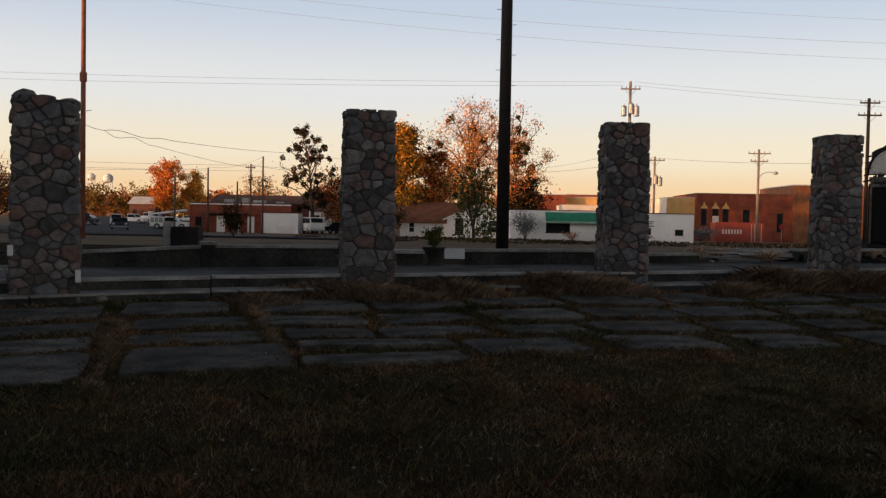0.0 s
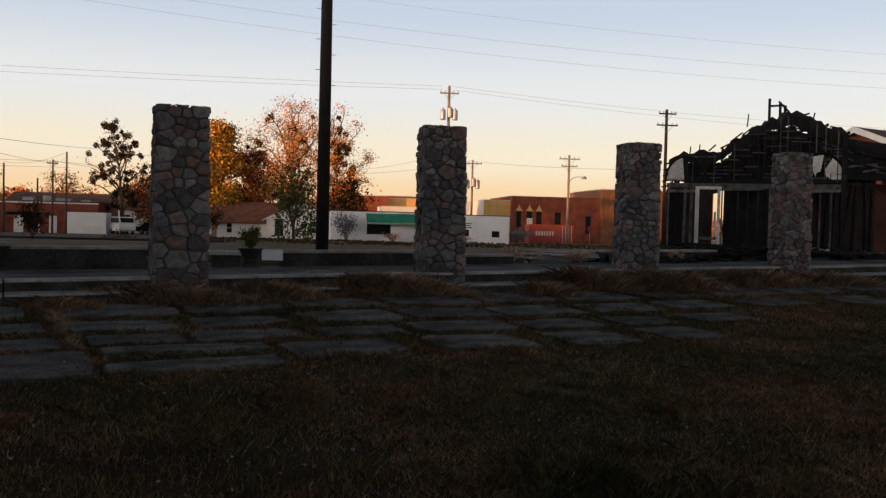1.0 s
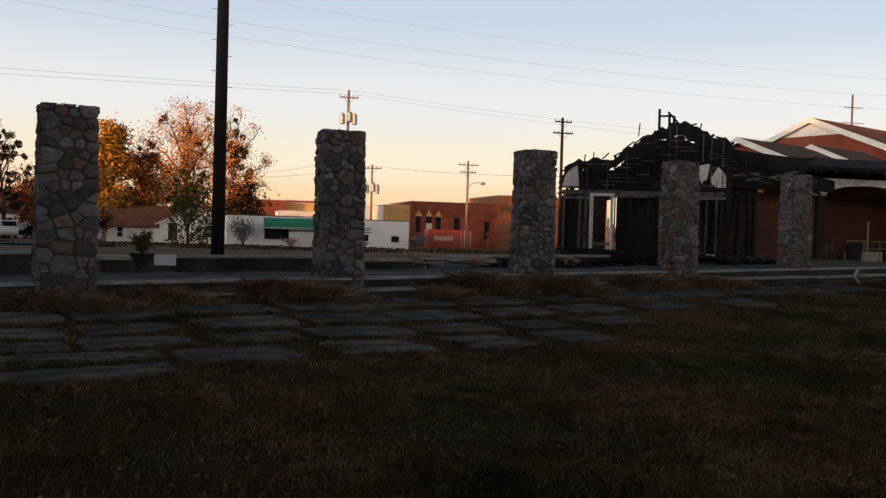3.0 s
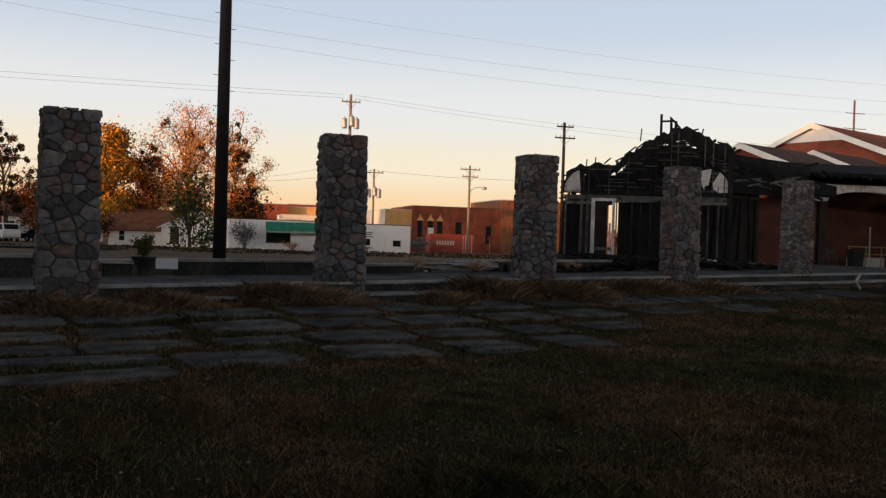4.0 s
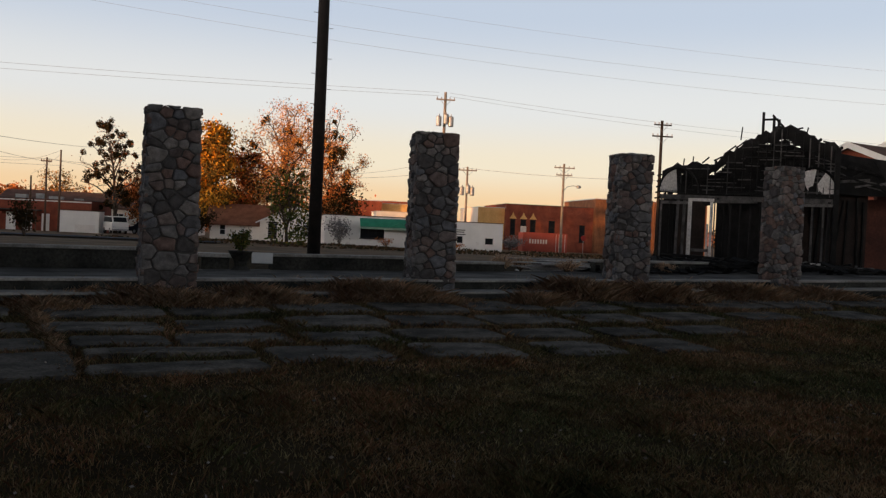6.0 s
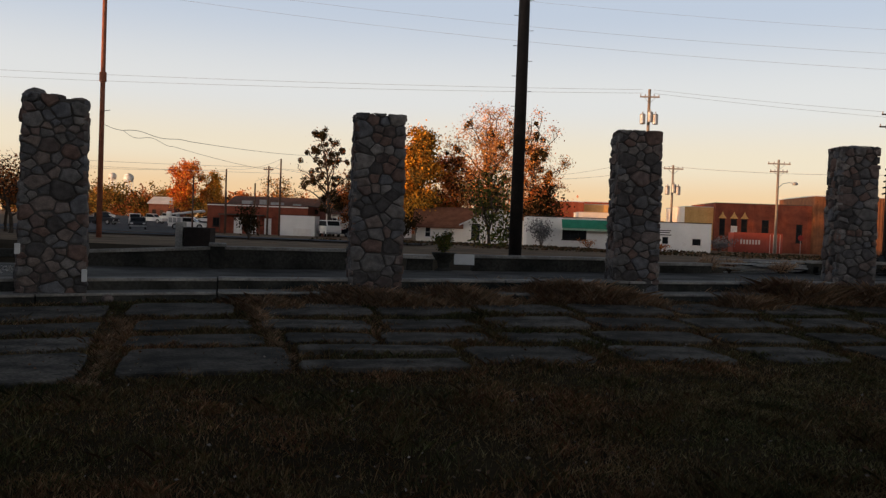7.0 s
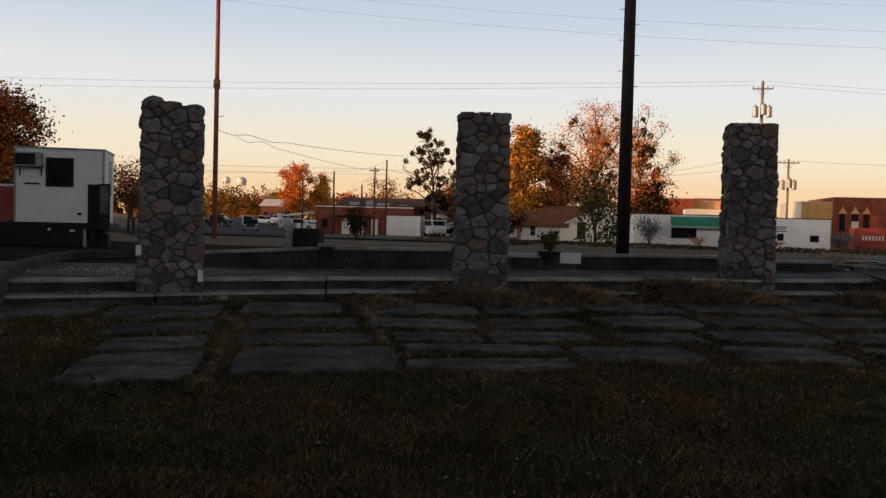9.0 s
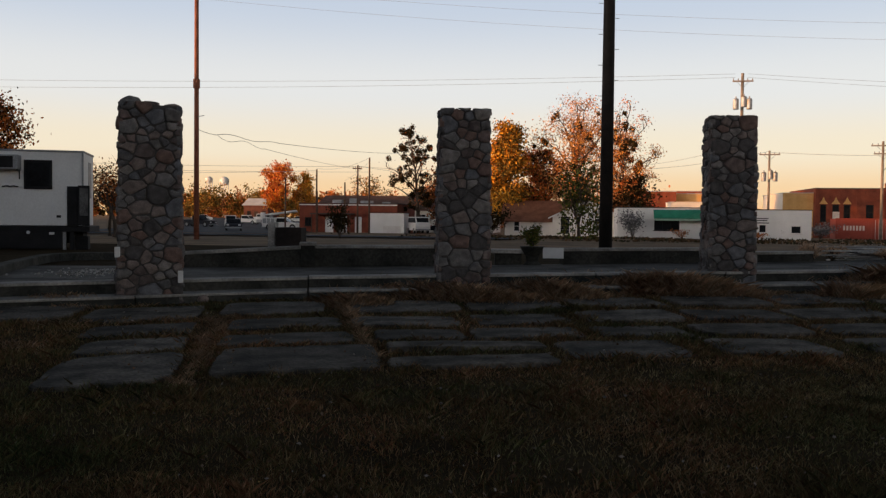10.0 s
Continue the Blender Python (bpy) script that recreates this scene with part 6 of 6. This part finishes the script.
def crown_tree(at, height, base, width, r, seed, label, crown, leaf, per_tip, cluster, shape="round", boughs=9, twigs=6, balls=None, gap=0.0, lean=0.0):
    """A tree drawn from its crown's outline: boughs that fan out of the trunk, twigs off the boughs, leaves round the twigs' ends."""
    rt, npr = random.Random(seed), np.random.default_rng(seed)
    root = thing("tree", (at[0], at[1], land(*at)), 0, label, "tree", "trees")
    span, bm, tips = height - base, B(), []
    wob = [Vector((lean * k / 6 + rt.gauss(0, 0.07), rt.gauss(0, 0.07), -0.3 + (base + 0.55 * span) * k / 6)) for k in range(7)]
    sweep(bm, wob, [r * (1 - 0.7 * k / 6) for k in range(7)], 8)

    def curve(a, c, b, r0, r1, n, sides):
        pts = [a.lerp(c, k / n).lerp(c.lerp(b, k / n), k / n) + Vector((rt.gauss(0, 0.012), rt.gauss(0, 0.012), rt.gauss(0, 0.012))) * (b - a).length * (0 < k < n) for k in range(n + 1)]
        sweep(bm, pts, [r0 + (r1 - r0) * k / n for k in range(n + 1)], sides)
        return pts

    for k in range(boughs):
        f = (k + rt.uniform(0.2, 0.8)) / boughs
        az = 2.4 * k + rt.uniform(-0.5, 0.5)
        rad = width / 2 * profile(shape, f) * rt.uniform(0.72, 1.0)
        end = Vector((lean + rad * math.cos(az), rad * math.sin(az), base + span * (0.06 + 0.92 * f)))
        i = min(6.0, 1.6 + 4.4 * f)
        a = wob[int(i)].lerp(wob[min(6, int(i) + 1)], i % 1)
        if a.z > end.z - 0.3:
            a = wob[3].copy()
        c = a.lerp(end, 0.45) + Vector((0, 0, 0.10 * span))
        rb = r * (0.50 - 0.22 * f)
        pts = curve(a, c, end, rb, 0.03, 7, 6)
        tips.append(end)
        for j in range(twigs):
            q = pts[rt.randint(2, 7)]
            side = Vector((rt.gauss(0, 1), rt.gauss(0, 1), rt.gauss(0.45, 0.7))).normalized() * width * rt.uniform(0.09, 0.20)
            e = q + side
            g2 = clamp((e.z - base) / span, 0.0, 1.0)
            far = math.hypot(e.x - lean, e.y)
            most = width / 2 * profile(shape, g2) * rt.uniform(0.9, 1.1)
            if far > most:
                e = Vector((lean + (e.x - lean) * most / far, e.y * most / far, e.z))
            e.z = min(e.z, height * rt.uniform(0.94, 1.02))
            tw = curve(q, q.lerp(e, 0.5) + Vector((0, 0, 0.02 * span)), e, 0.05, 0.018, 4, 4)
            tips.append(e)
            for m in range(4):
                q2 = tw[rt.randint(1, 4)]
                e2 = q2 + Vector((rt.gauss(0, 1), rt.gauss(0, 1), rt.gauss(0.5, 0.7))).normalized() * width * rt.uniform(0.03, 0.09)
                curve(q2, q2.lerp(e2, 0.5), e2, 0.022, 0.010, 2, 3)
                tips.append(e2)
    part("trunk", bm, "bark", root, "dark branching trunk", smooth=True)
    pool = {}
    names, shares = [c[0] for c in crown], [c[1] for c in crown]
    for e in tips:
        patch = noise.noise(e * (3.2 / width) + Vector((seed, 0, 0)))
        if patch < gap - 0.35 or e.z < base * 0.85:
            continue
        pick = rt.choices(names, shares)[0]
        k = int(per_tip * rt.uniform(0.3, 1.5) * (1 + patch))
        if k > 0:
            pool.setdefault(pick, []).append(np.array(e) + npr.normal(size=(k, 3)) * cluster * np.array((1, 1, 0.8)))
    for material, groups in pool.items():
        pts = np.concatenate(groups)
        tagged(cards("crown", pts, np.full(len(pts), leaf), material, seed + 1, root), kind="stuff")
    if balls:
        groups = []
        for e in rt.sample(tips, min(balls[0], len(tips))):
            d = npr.normal(size=(90, 3))
            d /= np.linalg.norm(d, axis=1)[:, None]
            groups.append(np.array(e) + d * balls[1] * npr.uniform(0.1, 1.0, (90, 1)) ** 0.5 * rt.uniform(0.5, 1.15))
        pts = np.concatenate(groups)
        tagged(cards("leaf_clump", pts, np.full(len(pts), 0.22), "leaf_dark", seed + 2, root), "dark rounded mistletoe clumps", kind="stuff")
    return root


crown_tree((-9.7, 106), 13.0, 1.6, 6.4, 0.26, 4, "dense golden-orange autumn tree behind the cottage", [("leaf_gold", 0.62), ("leaf_olive", 0.38)], 0.30, 46, 0.55, "cone", 15, 7)
crown_tree((-5.9, 110), 10.4, 1.5, 6.6, 0.26, 13, "dark rust-brown autumn tree behind the cottage", [("leaf_rust", 0.55), ("leaf_red", 0.2), ("leaf_olive", 0.15), ("leaf_dark", 0.1)], 0.28, 30, 0.5, "round", 11, 7)
crown_tree((-1.5, 107), 16.2, 3.0, 11.6, 0.46, 8, "tall thinly leaved tree with pale rust leaves", [("leaf_pink", 0.7), ("leaf_rust", 0.3)], 0.20, 17, 0.50, "round", 20, 8, balls=(26, 0.40))
crown_tree((3.75, 104), 15.2, 1.8, 7.8, 0.30, 17, "half-bare tree with rusty leaves and fine twigs", [("leaf_rust", 0.5), ("leaf_pink", 0.5)], 0.20, 11, 0.42, "round", 17, 9, balls=(40, 0.45), gap=0.1)
crown_tree((4.4, 102.5), 6.5, 0.8, 5.6, 0.2, 19, "low dark tree behind the shop", [("leaf_dark", 0.75), ("leaf_rust", 0.25)], 0.28, 30, 0.5, "round", 9, 6)
crown_tree((-21.6, 113), 13.6, 3.0, 8.4, 0.30, 52, "thin tree hung with dark rounded leaf clumps", [("leaf_rust", 1.0)], 0.18, 2, 0.4, "round", 18, 5, balls=(92, 0.47), lean=-0.6)
crown_tree((-19.2, 116), 7.6, 0.8, 6.5, 0.22, 27, "rust-brown tree behind the van", [("leaf_rust", 0.7), ("leaf_dark", 0.3)], 0.28, 26, 0.5, "round", 9, 6)
crown_tree((-61.6, 170), 12.2, 1.6, 8.6, 0.28, 35, "bright red-orange maple by the parking lot", [("leaf_red", 0.8), ("leaf_gold", 0.2)], 0.34, 30, 0.5, "fan", 12, 6, gap=0.1)
crown_tree((-57.6, 174), 10.6, 1.6, 5.4, 0.24, 36, "yellow-orange tree beside the maple", [("leaf_gold", 0.7), ("leaf_pink", 0.3)], 0.34, 26, 0.5, "cone", 10, 5)
crown_tree((-41.5, 165), 10.2, 2.0, 9.0, 0.24, 33, "thin half-bare tree behind the workshop", [("leaf_olive", 0.6), ("leaf_pink", 0.4)], 0.28, 9, 0.5, "round", 9, 6)
crown_tree((-38.3, 52), 9.2, 2.0, 7.8, 0.34, 38, "broad rust-orange autumn tree behind the truck", [("leaf_red", 0.35), ("leaf_rust", 0.4), ("leaf_dark", 0.25)], 0.19, 50, 0.45, "round", 14, 8)
tree("tree", (-28.3, 51), 5.0, 4.2, 0.14, 41, "small spreading bare tree with a few rust leaves", [("leaf_rust", 0.5)], 10, 0.14, 0.30, levels=4, kids=(3, 5), fork=0.3, up=0.3)
tree("tree", (-31.5, 56), 4.6, 4.6, 0.14, 43, "small dark scrubby tree behind the truck", [("leaf_dark", 0.9), ("leaf_rust", 0.3)], 18, 0.16, 0.4, levels=3, kids=(4, 5), fork=0.2, up=0.3)
tree("tree", (-0.3, 70), 6.3, 3.4, 0.15, 47, "slim tree wrapped in green vine leaves", [("leaf_green", 0.5)], 6, 0.24, 0.34, levels=3, kids=(5, 7), fork=0.05, up=0.9)
vine = thing("vine_thicket", (-0.3, 69.5, land(-0.3, 69.5)), 0, "tangle of green vine leaves on thin stems", "bush")
bm = B()
rv = random.Random(8)
vp = []
for k in range(13):
    x, h = rv.gauss(0, 1.0), rv.uniform(2.0, 6.2)
    pts = [(x + 0.12 * math.sin(j + k), 0.2 * math.cos(k + j), h * j / 5) for j in range(6)]
    sweep(bm, pts, 0.02, 4)
    for j in range(70):
        f = rv.random()
        vp.append((x + rv.gauss(0, 0.22), rv.gauss(0, 0.3), h * f))
part("stem", bm, "bark", vine)
tagged(cards("leaf", vp, [0.24] * len(vp), "leaf_green", 9, vine), kind="stuff")


def bush(name, at, w, h, seed, label, material, leaf=0.12, n=900, z=None, stems=14):
    rb = random.Random(seed)
    root = thing(name, (*at, land(*at) if z is None else z), 0, label, "bush")
    bm, pts = B(), []
    for k in range(stems):
        az, sp = rb.uniform(0, 6.28), rb.uniform(0.1, 0.5) * w
        tipp = Vector((sp * math.cos(az), sp * math.sin(az), h * rb.uniform(0.55, 1.0)))
        mid = tipp * 0.5 + Vector((0, 0, 0.12 * h))
        sweep(bm, [(0, 0, -0.05), mid, tipp], [0.02, 0.014, 0.006], 4)
        for j in range(n // stems):
            f = rb.uniform(0.25, 1.05)
            p = mid.lerp(tipp, (f - 0.5) * 2) if f > 0.5 else mid * (f * 2)
            pts.append(p + Vector((rb.gauss(0, 0.09 * w), rb.gauss(0, 0.09 * w), rb.gauss(0, 0.06 * h))))
    part("stem", bm, "bark", root)
    tagged(cards("leaf", pts, [leaf] * len(pts), material, seed, root), kind="stuff")
    return root


bush("shrub", (-16.5, 60), 2.2, 2.4, 51, "dark scrubby bush on the verge", "leaf_dark", 0.16, 1000)
bush("shrub", (4.4, 88.6), 3.2, 2.7, 52, "grey leafless shrub against the white shop", "leaf_grey", 0.16, 1100)
bush("shrub", (-10.6, 98.6), 4.2, 3.2, 57, "dark overgrown bush beside the cottage", "leaf_dark", 0.22, 1400)
bush("shrub", (9.0, 88.4), 2.4, 1.0, 53, "low dry shrub under the shop window", "leaf_rust", 0.12, 260)
bush("shrub", (-0.36, 20.4), 0.62, 0.55, 54, "dark bushy evergreen growing from the urn", "leaf_green", 0.045, 1400, z=0.93)
bush("shrub", (26.0, 108), 4.2, 1.8, 55, "grey-brown weeds beside the container", "leaf_grey", 0.18, 900)
bush("shrub", (15.6, 88.0), 3.0, 0.7, 56, "low brown weeds by the annex", "leaf_rust", 0.14, 300)
for k, (u, v, h, w) in enumerate(((12.9, 19.9, 0.45, 0.8), (13.9, 20.6, 0.38, 0.9), (14.8, 19.7, 0.35, 0.8), (17.9, 19.3, 0.30, 0.7))):
    x, y = xy(u, v)
    bush("dry_grass_tuft", (x, y), w, h, 60 + k, "tuft of dry tan grass on the terrace", "weed", 0.03, 1600, z=top_z(u) - 0.03)


rw = np.random.default_rng(91)
pts = np.stack([rw.uniform(-14, 62, 9000), rw.uniform(62, 89.4, 9000), np.zeros(9000)], 1)
lump = np.array([noise.noise((p[0] * 0.22, p[1] * 0.12, 2)) for p in pts])
pts = pts[lump > -0.05]
pts[:, 2] = [land(p[0], p[1]) for p in pts] + rw.uniform(0.0, 0.11, len(pts)) * (1 + 1.6 * np.clip(lump[lump > -0.05], 0, 1))
tagged(cards("rough_growth", pts, np.full(len(pts), 0.24), "leaf_brush", 92), "low dark brush and dead weeds on the vacant lot", "weeds", kind="stuff")


def far_wood(name, seed, x0, x1, y, tall, n, colours, label, leaf, per=150):
    """Far trees in a ragged row, each a lumpy crown of leaf clumps."""
    rw = np.random.default_rng(seed)
    pts = []
    for k in range(n):
        cx, cy, h = rw.uniform(x0, x1), y + rw.uniform(-18, 18), tall * rw.uniform(0.6, 1.15)
        w, z0 = h * rw.uniform(0.35, 0.6), land(cx, cy)
        lumps = rw.normal(size=(9, 3)) * 0.42
        lumps[:, 2] = np.clip(lumps[:, 2], -0.8, 0.75)
        d = lumps[rw.integers(0, 9, per)] + rw.normal(size=(per, 3)) * 0.20
        pts.append(np.stack([cx + d[:, 0] * w, cy + d[:, 1] * w, np.maximum(z0, z0 + h * 0.5 + d[:, 2] * h * 0.52)], 1))
    ob = cards(name, np.concatenate(pts), np.full(per * n, leaf), colours, seed)
    return tagged(ob, label, "woods", kind="stuff")


far_wood("far_woods", 71, -420, -60, 420, 11, 45, "leaf_rust", "far rust-brown autumn woods along the horizon", 2.2)
far_wood("far_woods", 72, -420, 20, 440, 10, 120, "leaf_dark", "far dark woods along the horizon", 2.2)
far_wood("far_woods", 73, 20, 420, 430, 8, 110, "leaf_dark", "far dark tree line behind the stores", 2.2)
far_wood("far_woods", 74, 60, 460, 400, 9, 60, "leaf_rust", "far brown tree line behind the stores", 2.0)
far_wood("far_woods", 75, -75, 10, 240, 8, 44, "leaf_rust", "brown autumn trees behind the workshop", 0.7, 330)
far_wood("far_woods", 76, -30, 20, 190, 9, 24, "leaf_red", "orange autumn trees behind the stores", 0.55, 330)
far_wood("far_woods", 77, -200, -96, 290, 11, 34, "leaf_olive", "olive-brown trees beyond the parking lot", 0.7, 360)
far_wood("far_woods", 78, -210, -80, 310, 11, 26, "leaf_rust", "rusty trees beyond the parking lot", 0.7, 360)
lodge = flat_building("lodge", (-101.8, 250, land(-101, 250)), 0, 7.5, 9, 3.9, "brickdark", "distant brick house with a pale roof", [(1, 2.2, 1, 2.3), (5.6, 6.8, 1, 2.3)], [(3.2, 4.3, 0, 2.2)], roofmat="tin", frame_mat="soot", door_mat="soot")
part("roof", prism(B(), [(-0.5, 3.95), (4.5, 6.1), (9.5, 3.95)], -0.5, 8.0, "x"), "tin", lodge, "pale pitched metal roof")

# unseen blocks, added out of view to keep the low sun off the square
flat_building("sun_block", (-232.6, 135.0, 0.0), -45, 370, 14, 16.4, "brick", "unseen long brick block added to keep low sun off the square", [(6 + 12 * k, 9 + 12 * k, 2, 5) for k in range(30)], [(3, 4.4, 0, 2.4)])

flat_building("tall_sun_block", (-112.5, -16.5, 0.0), -45, 34, 12, 25.2, "brick", "unseen tall brick block added to shade the black pole and hall", [(6 + 8 * k, 9 + 8 * k, 2, 5) for k in range(2)], [(2, 3.4, 0, 2.4)])

# ---------------------------------------------------------------- turf, weeds, leaf litter


def blades(name, roots, heights, widths, material, seed, lean=0.5):
    """Grass: a bent three-cornered blade at each root."""
    rb = np.random.default_rng(seed)
    p, n = np.asarray(roots, float), len(roots)
    az = rb.uniform(0, 6.2832, n)
    side = np.stack([np.cos(az), np.sin(az), 0 * az], 1) * np.asarray(widths)[:, None]
    bend = np.stack([np.cos(az + 1.57), np.sin(az + 1.57), 0 * az], 1) * (rb.normal(0, lean, n) * heights)[:, None]
    upv = np.zeros((n, 3))
    upv[:, 2] = heights
    v = np.stack([p - side, p + side, p + upv * 0.6 + bend * 0.4 + side * 0.6, p + upv + bend, p + upv * 0.6 + bend * 0.4 - side * 0.6], 1).reshape(-1, 3)
    me = bpy.data.meshes.new(name)
    me.vertices.add(5 * n)
    me.vertices.foreach_set("co", v.ravel())
    me.loops.add(5 * n)
    me.loops.foreach_set("vertex_index", np.arange(5 * n))
    me.polygons.add(n)
    me.polygons.foreach_set("loop_start", np.arange(0, 5 * n, 5))
    me.update()
    me.validate()
    me.materials.append(M[material])
    return new(name, me)


def on_slab(x, y, pad=0.03):
    u, v = uv(x, y)
    gap = row_v(clamp(u, -9, 40)) - v
    return any(a0 - pad < u < a1 + pad and b0 - pad < gap < b1 + pad for a0, a1, b0, b1 in SLABS)


rg = random.Random(77)
roots, hs, ws = [], [], []
while len(roots) < 320000:
    d = 3.2 + 22 * rg.random() ** 1.3
    b = radians(rg.uniform(-46, 52))
    x, y = 1 + d * math.sin(b), d * math.cos(b)
    u, v = uv(x, y)
    if v > row_v(clamp(u, -9, 40)) - 0.6:
        continue
    patch = noise.noise((x * 0.55, y * 0.55, 3)) + 0.8 * noise.noise((x * 2.6, y * 2.6, 7))
    if rg.random() > 0.72 + 0.85 * patch:
        continue
    if on_slab(x, y, -0.06 - (0.08 if u > 4 else 0.0) - 0.018 * clamp(u - 9, 0, 15) + 0.30 * noise.noise((x * 3.1, y * 3.1, 5))):
        continue
    roots.append((x, y, land(x, y) - 0.01))
    hs.append(rg.uniform(0.014, 0.043) * (1 + 2.0 * max(0, patch)) * (1 + 0.02 * d))
    ws.append(rg.uniform(0.0011, 0.0025) * (1 + 0.09 * d))
for a0, a1, b0, b1 in SLABS:
    for k in range(900):
        side = rg.random()
        out = rg.uniform(-0.05, 0.10)
        a, b = (rg.uniform(a0, a1), b0 - out) if side < 0.42 else (rg.uniform(a0, a1), b1 + out) if side < 0.84 else (a0 - out, rg.uniform(b0, b1)) if side < 0.92 else (a1 + out, rg.uniform(b0, b1))
        x, y = bay(a, b)
        tuft = noise.noise((x * 1.3, y * 1.3, 21))
        if rg.random() > 0.55 + 0.9 * tuft:
            continue
        roots.append((x, y, land(x, y) - 0.01))
        hs.append(rg.uniform(0.025, 0.085) * (1 + 1.0 * max(0, tuft)))
        ws.append(rg.uniform(0.0014, 0.0032))
for k in range(620):
    d, b = 3.6 + 13 * rg.random(), radians(rg.uniform(-44, 50))
    cx, cy = 1 + d * math.sin(b), d * math.cos(b)
    u, v = uv(cx, cy)
    if v > row_v(clamp(u, -9, 40)) - 1.0 or on_slab(cx, cy, 0.02):
        continue
    wide, tall = rg.uniform(0.04, 0.16), rg.uniform(0.05, 0.13)
    for j in range(45):
        x, y = cx + rg.gauss(0, wide), cy + rg.gauss(0, wide)
        roots.append((x, y, land(x, y) - 0.01))
        hs.append(tall * rg.uniform(0.4, 1.1))
        ws.append(rg.uniform(0.0012, 0.0026) * (1 + 0.06 * d))
tagged(blades("turf", roots, np.array(hs), np.array(ws), "blade", 5, 0.7), "dry autumn grass in brown, tan and olive", "grass", kind="stuff")
roots, hs, ws = [], [], []
while len(roots) < 85000:
    d, b = 4.0 + 18 * rg.random() ** 1.2, radians(rg.uniform(-30, 52))
    x, y = 1 + d * math.sin(b), d * math.cos(b)
    u, v = uv(x, y)
    if v > row_v(clamp(u, -9, 40)) - 0.7 or on_slab(x, y) or rg.random() > clamp((x + 0.5) / 4, 0.08, 1) * (0.55 + 1.2 * noise.noise((x * 0.8, y * 0.8, 31))):
        continue
    roots.append((x, y, land(x, y) - 0.01))
    hs.append(rg.uniform(0.018, 0.052))
    ws.append(rg.uniform(0.001, 0.0022) * (1 + 0.09 * d))
tagged(blades("straw_grass", roots, np.array(hs), np.array(ws), "straw", 15, 0.8), "pale dry straw-coloured grass", "grass", kind="stuff")
roots, hs, ws = [], [], []
SPOTS = [(-3.05, 15.0, 0.9, 0.22, 700), (-1.3, 15.9, 1.5, 0.30, 2000), (0.2, 16.5, 1.0, 0.32, 1300), (2.6, 17.4, 1.5, 0.36, 2400), (5.5, 17.6, 0.7, 0.30, 700), (7.0, 18.9, 1.2, 0.40, 1700), (8.6, 19.1, 1.3, 0.42, 1700),
         (11.2, 20.0, 1.3, 0.40, 1600), (13.4, 20.6, 1.4, 0.34, 1200), (-6.9, 12.7, 0.7, 0.13, 200), (-5.9, 11.2, 0.6, 0.12, 200), (9.5, 17.3, 1.4, 0.16, 500), (-5.5, 9.6, 0.7, 0.10, 150)]
for k in range(26):
    # along the two overgrown cross joints of the paving
    f = k / 25
    a, b = bay(1.55 + 0.25 * f + rg.gauss(0, 0.05), 1.0 + 6.0 * f)
    SPOTS.append((a, b, 0.15, 0.15 - 0.07 * f, 45))
    a, b = bay(-0.12 + rg.gauss(0, 0.08), 2.6 + 4.6 * f)
    SPOTS.append((a, b, 0.20, 0.10, 45))
for k, (cx, cy, sp, h, n) in enumerate(SPOTS):
    if k < 9:
        # in front of the lower step
        cx, cy, h, n = cx + 0.10, cy - 0.30, h * 1.15, n * 1.0
    for j in range(int(n * 3.4)):
        x, y = cx + rg.gauss(0, sp * 0.5), cy + rg.gauss(0, min(sp, 0.9) * 0.3)
        u, v = uv(x, y)
        rv_ = row_v(clamp(u, -9, 40))
        z = land(x, y) if v < rv_ - 0.62 else low_z(u) if v < rv_ else top_z(u)
        roots.append((x, y, z - 0.02))
        far = math.hypot((x - cx) / (sp * 0.5), (y - cy) / 0.3)
        hs.append(h * 0.85 * rg.uniform(0.2, 1.15) * max(0.3, 1.15 - 0.35 * far))
        ws.append(rg.uniform(0.0007, 0.0017))
for k in range(9000):
    u = rg.uniform(-6, 30)
    v = row_v(u) - 0.64 - abs(rg.gauss(0, 0.12))
    if noise.noise((u * 0.7, 0, 4)) < 0.0:
        continue
    x, y = xy(u, v)
    roots.append((x, y, land(x, y) - 0.02))
    hs.append(rg.uniform(0.02, 0.09))
    ws.append(rg.uniform(0.0012, 0.003))
tagged(blades("dry_weeds", roots, np.array(hs), np.array(ws), "weed", 6, 0.85), "reddish-brown dry weeds along the steps", "weeds", kind="stuff")
pts = []
for k in range(2200):
    d = 3.5 + 15 * rg.random() ** 1.3
    b = radians(rg.uniform(-44, 50))
    x, y = 1 + d * math.sin(b), d * math.cos(b)
    u, v = uv(x, y)
    if v < row_v(clamp(u, -9, 40)) - 0.7:
        pts.append((x, y, land(x, y) + (0.075 if on_slab(x, y) else 0.035)))
tagged(cards("leaf_litter", pts, [0.03] * len(pts), "litter", 8, flat=0.75), "scattered dead leaves on the grass", "leaves", kind="stuff")
pts = []
for k in range(260):
    u, v = rg.gauss(-2.9, 0.5), rg.gauss(17.2, 0.6)
    x, y = xy(u, v)
    if v > row_v(u) + 0.1:
        pts.append((x, y, top_z(u) + 0.01))
tagged(cards("plaster_grit", pts, [0.05] * len(pts), "pale", 9, flat=0.7), "scattered white plaster chips on the terrace", "rubble", kind="stuff")
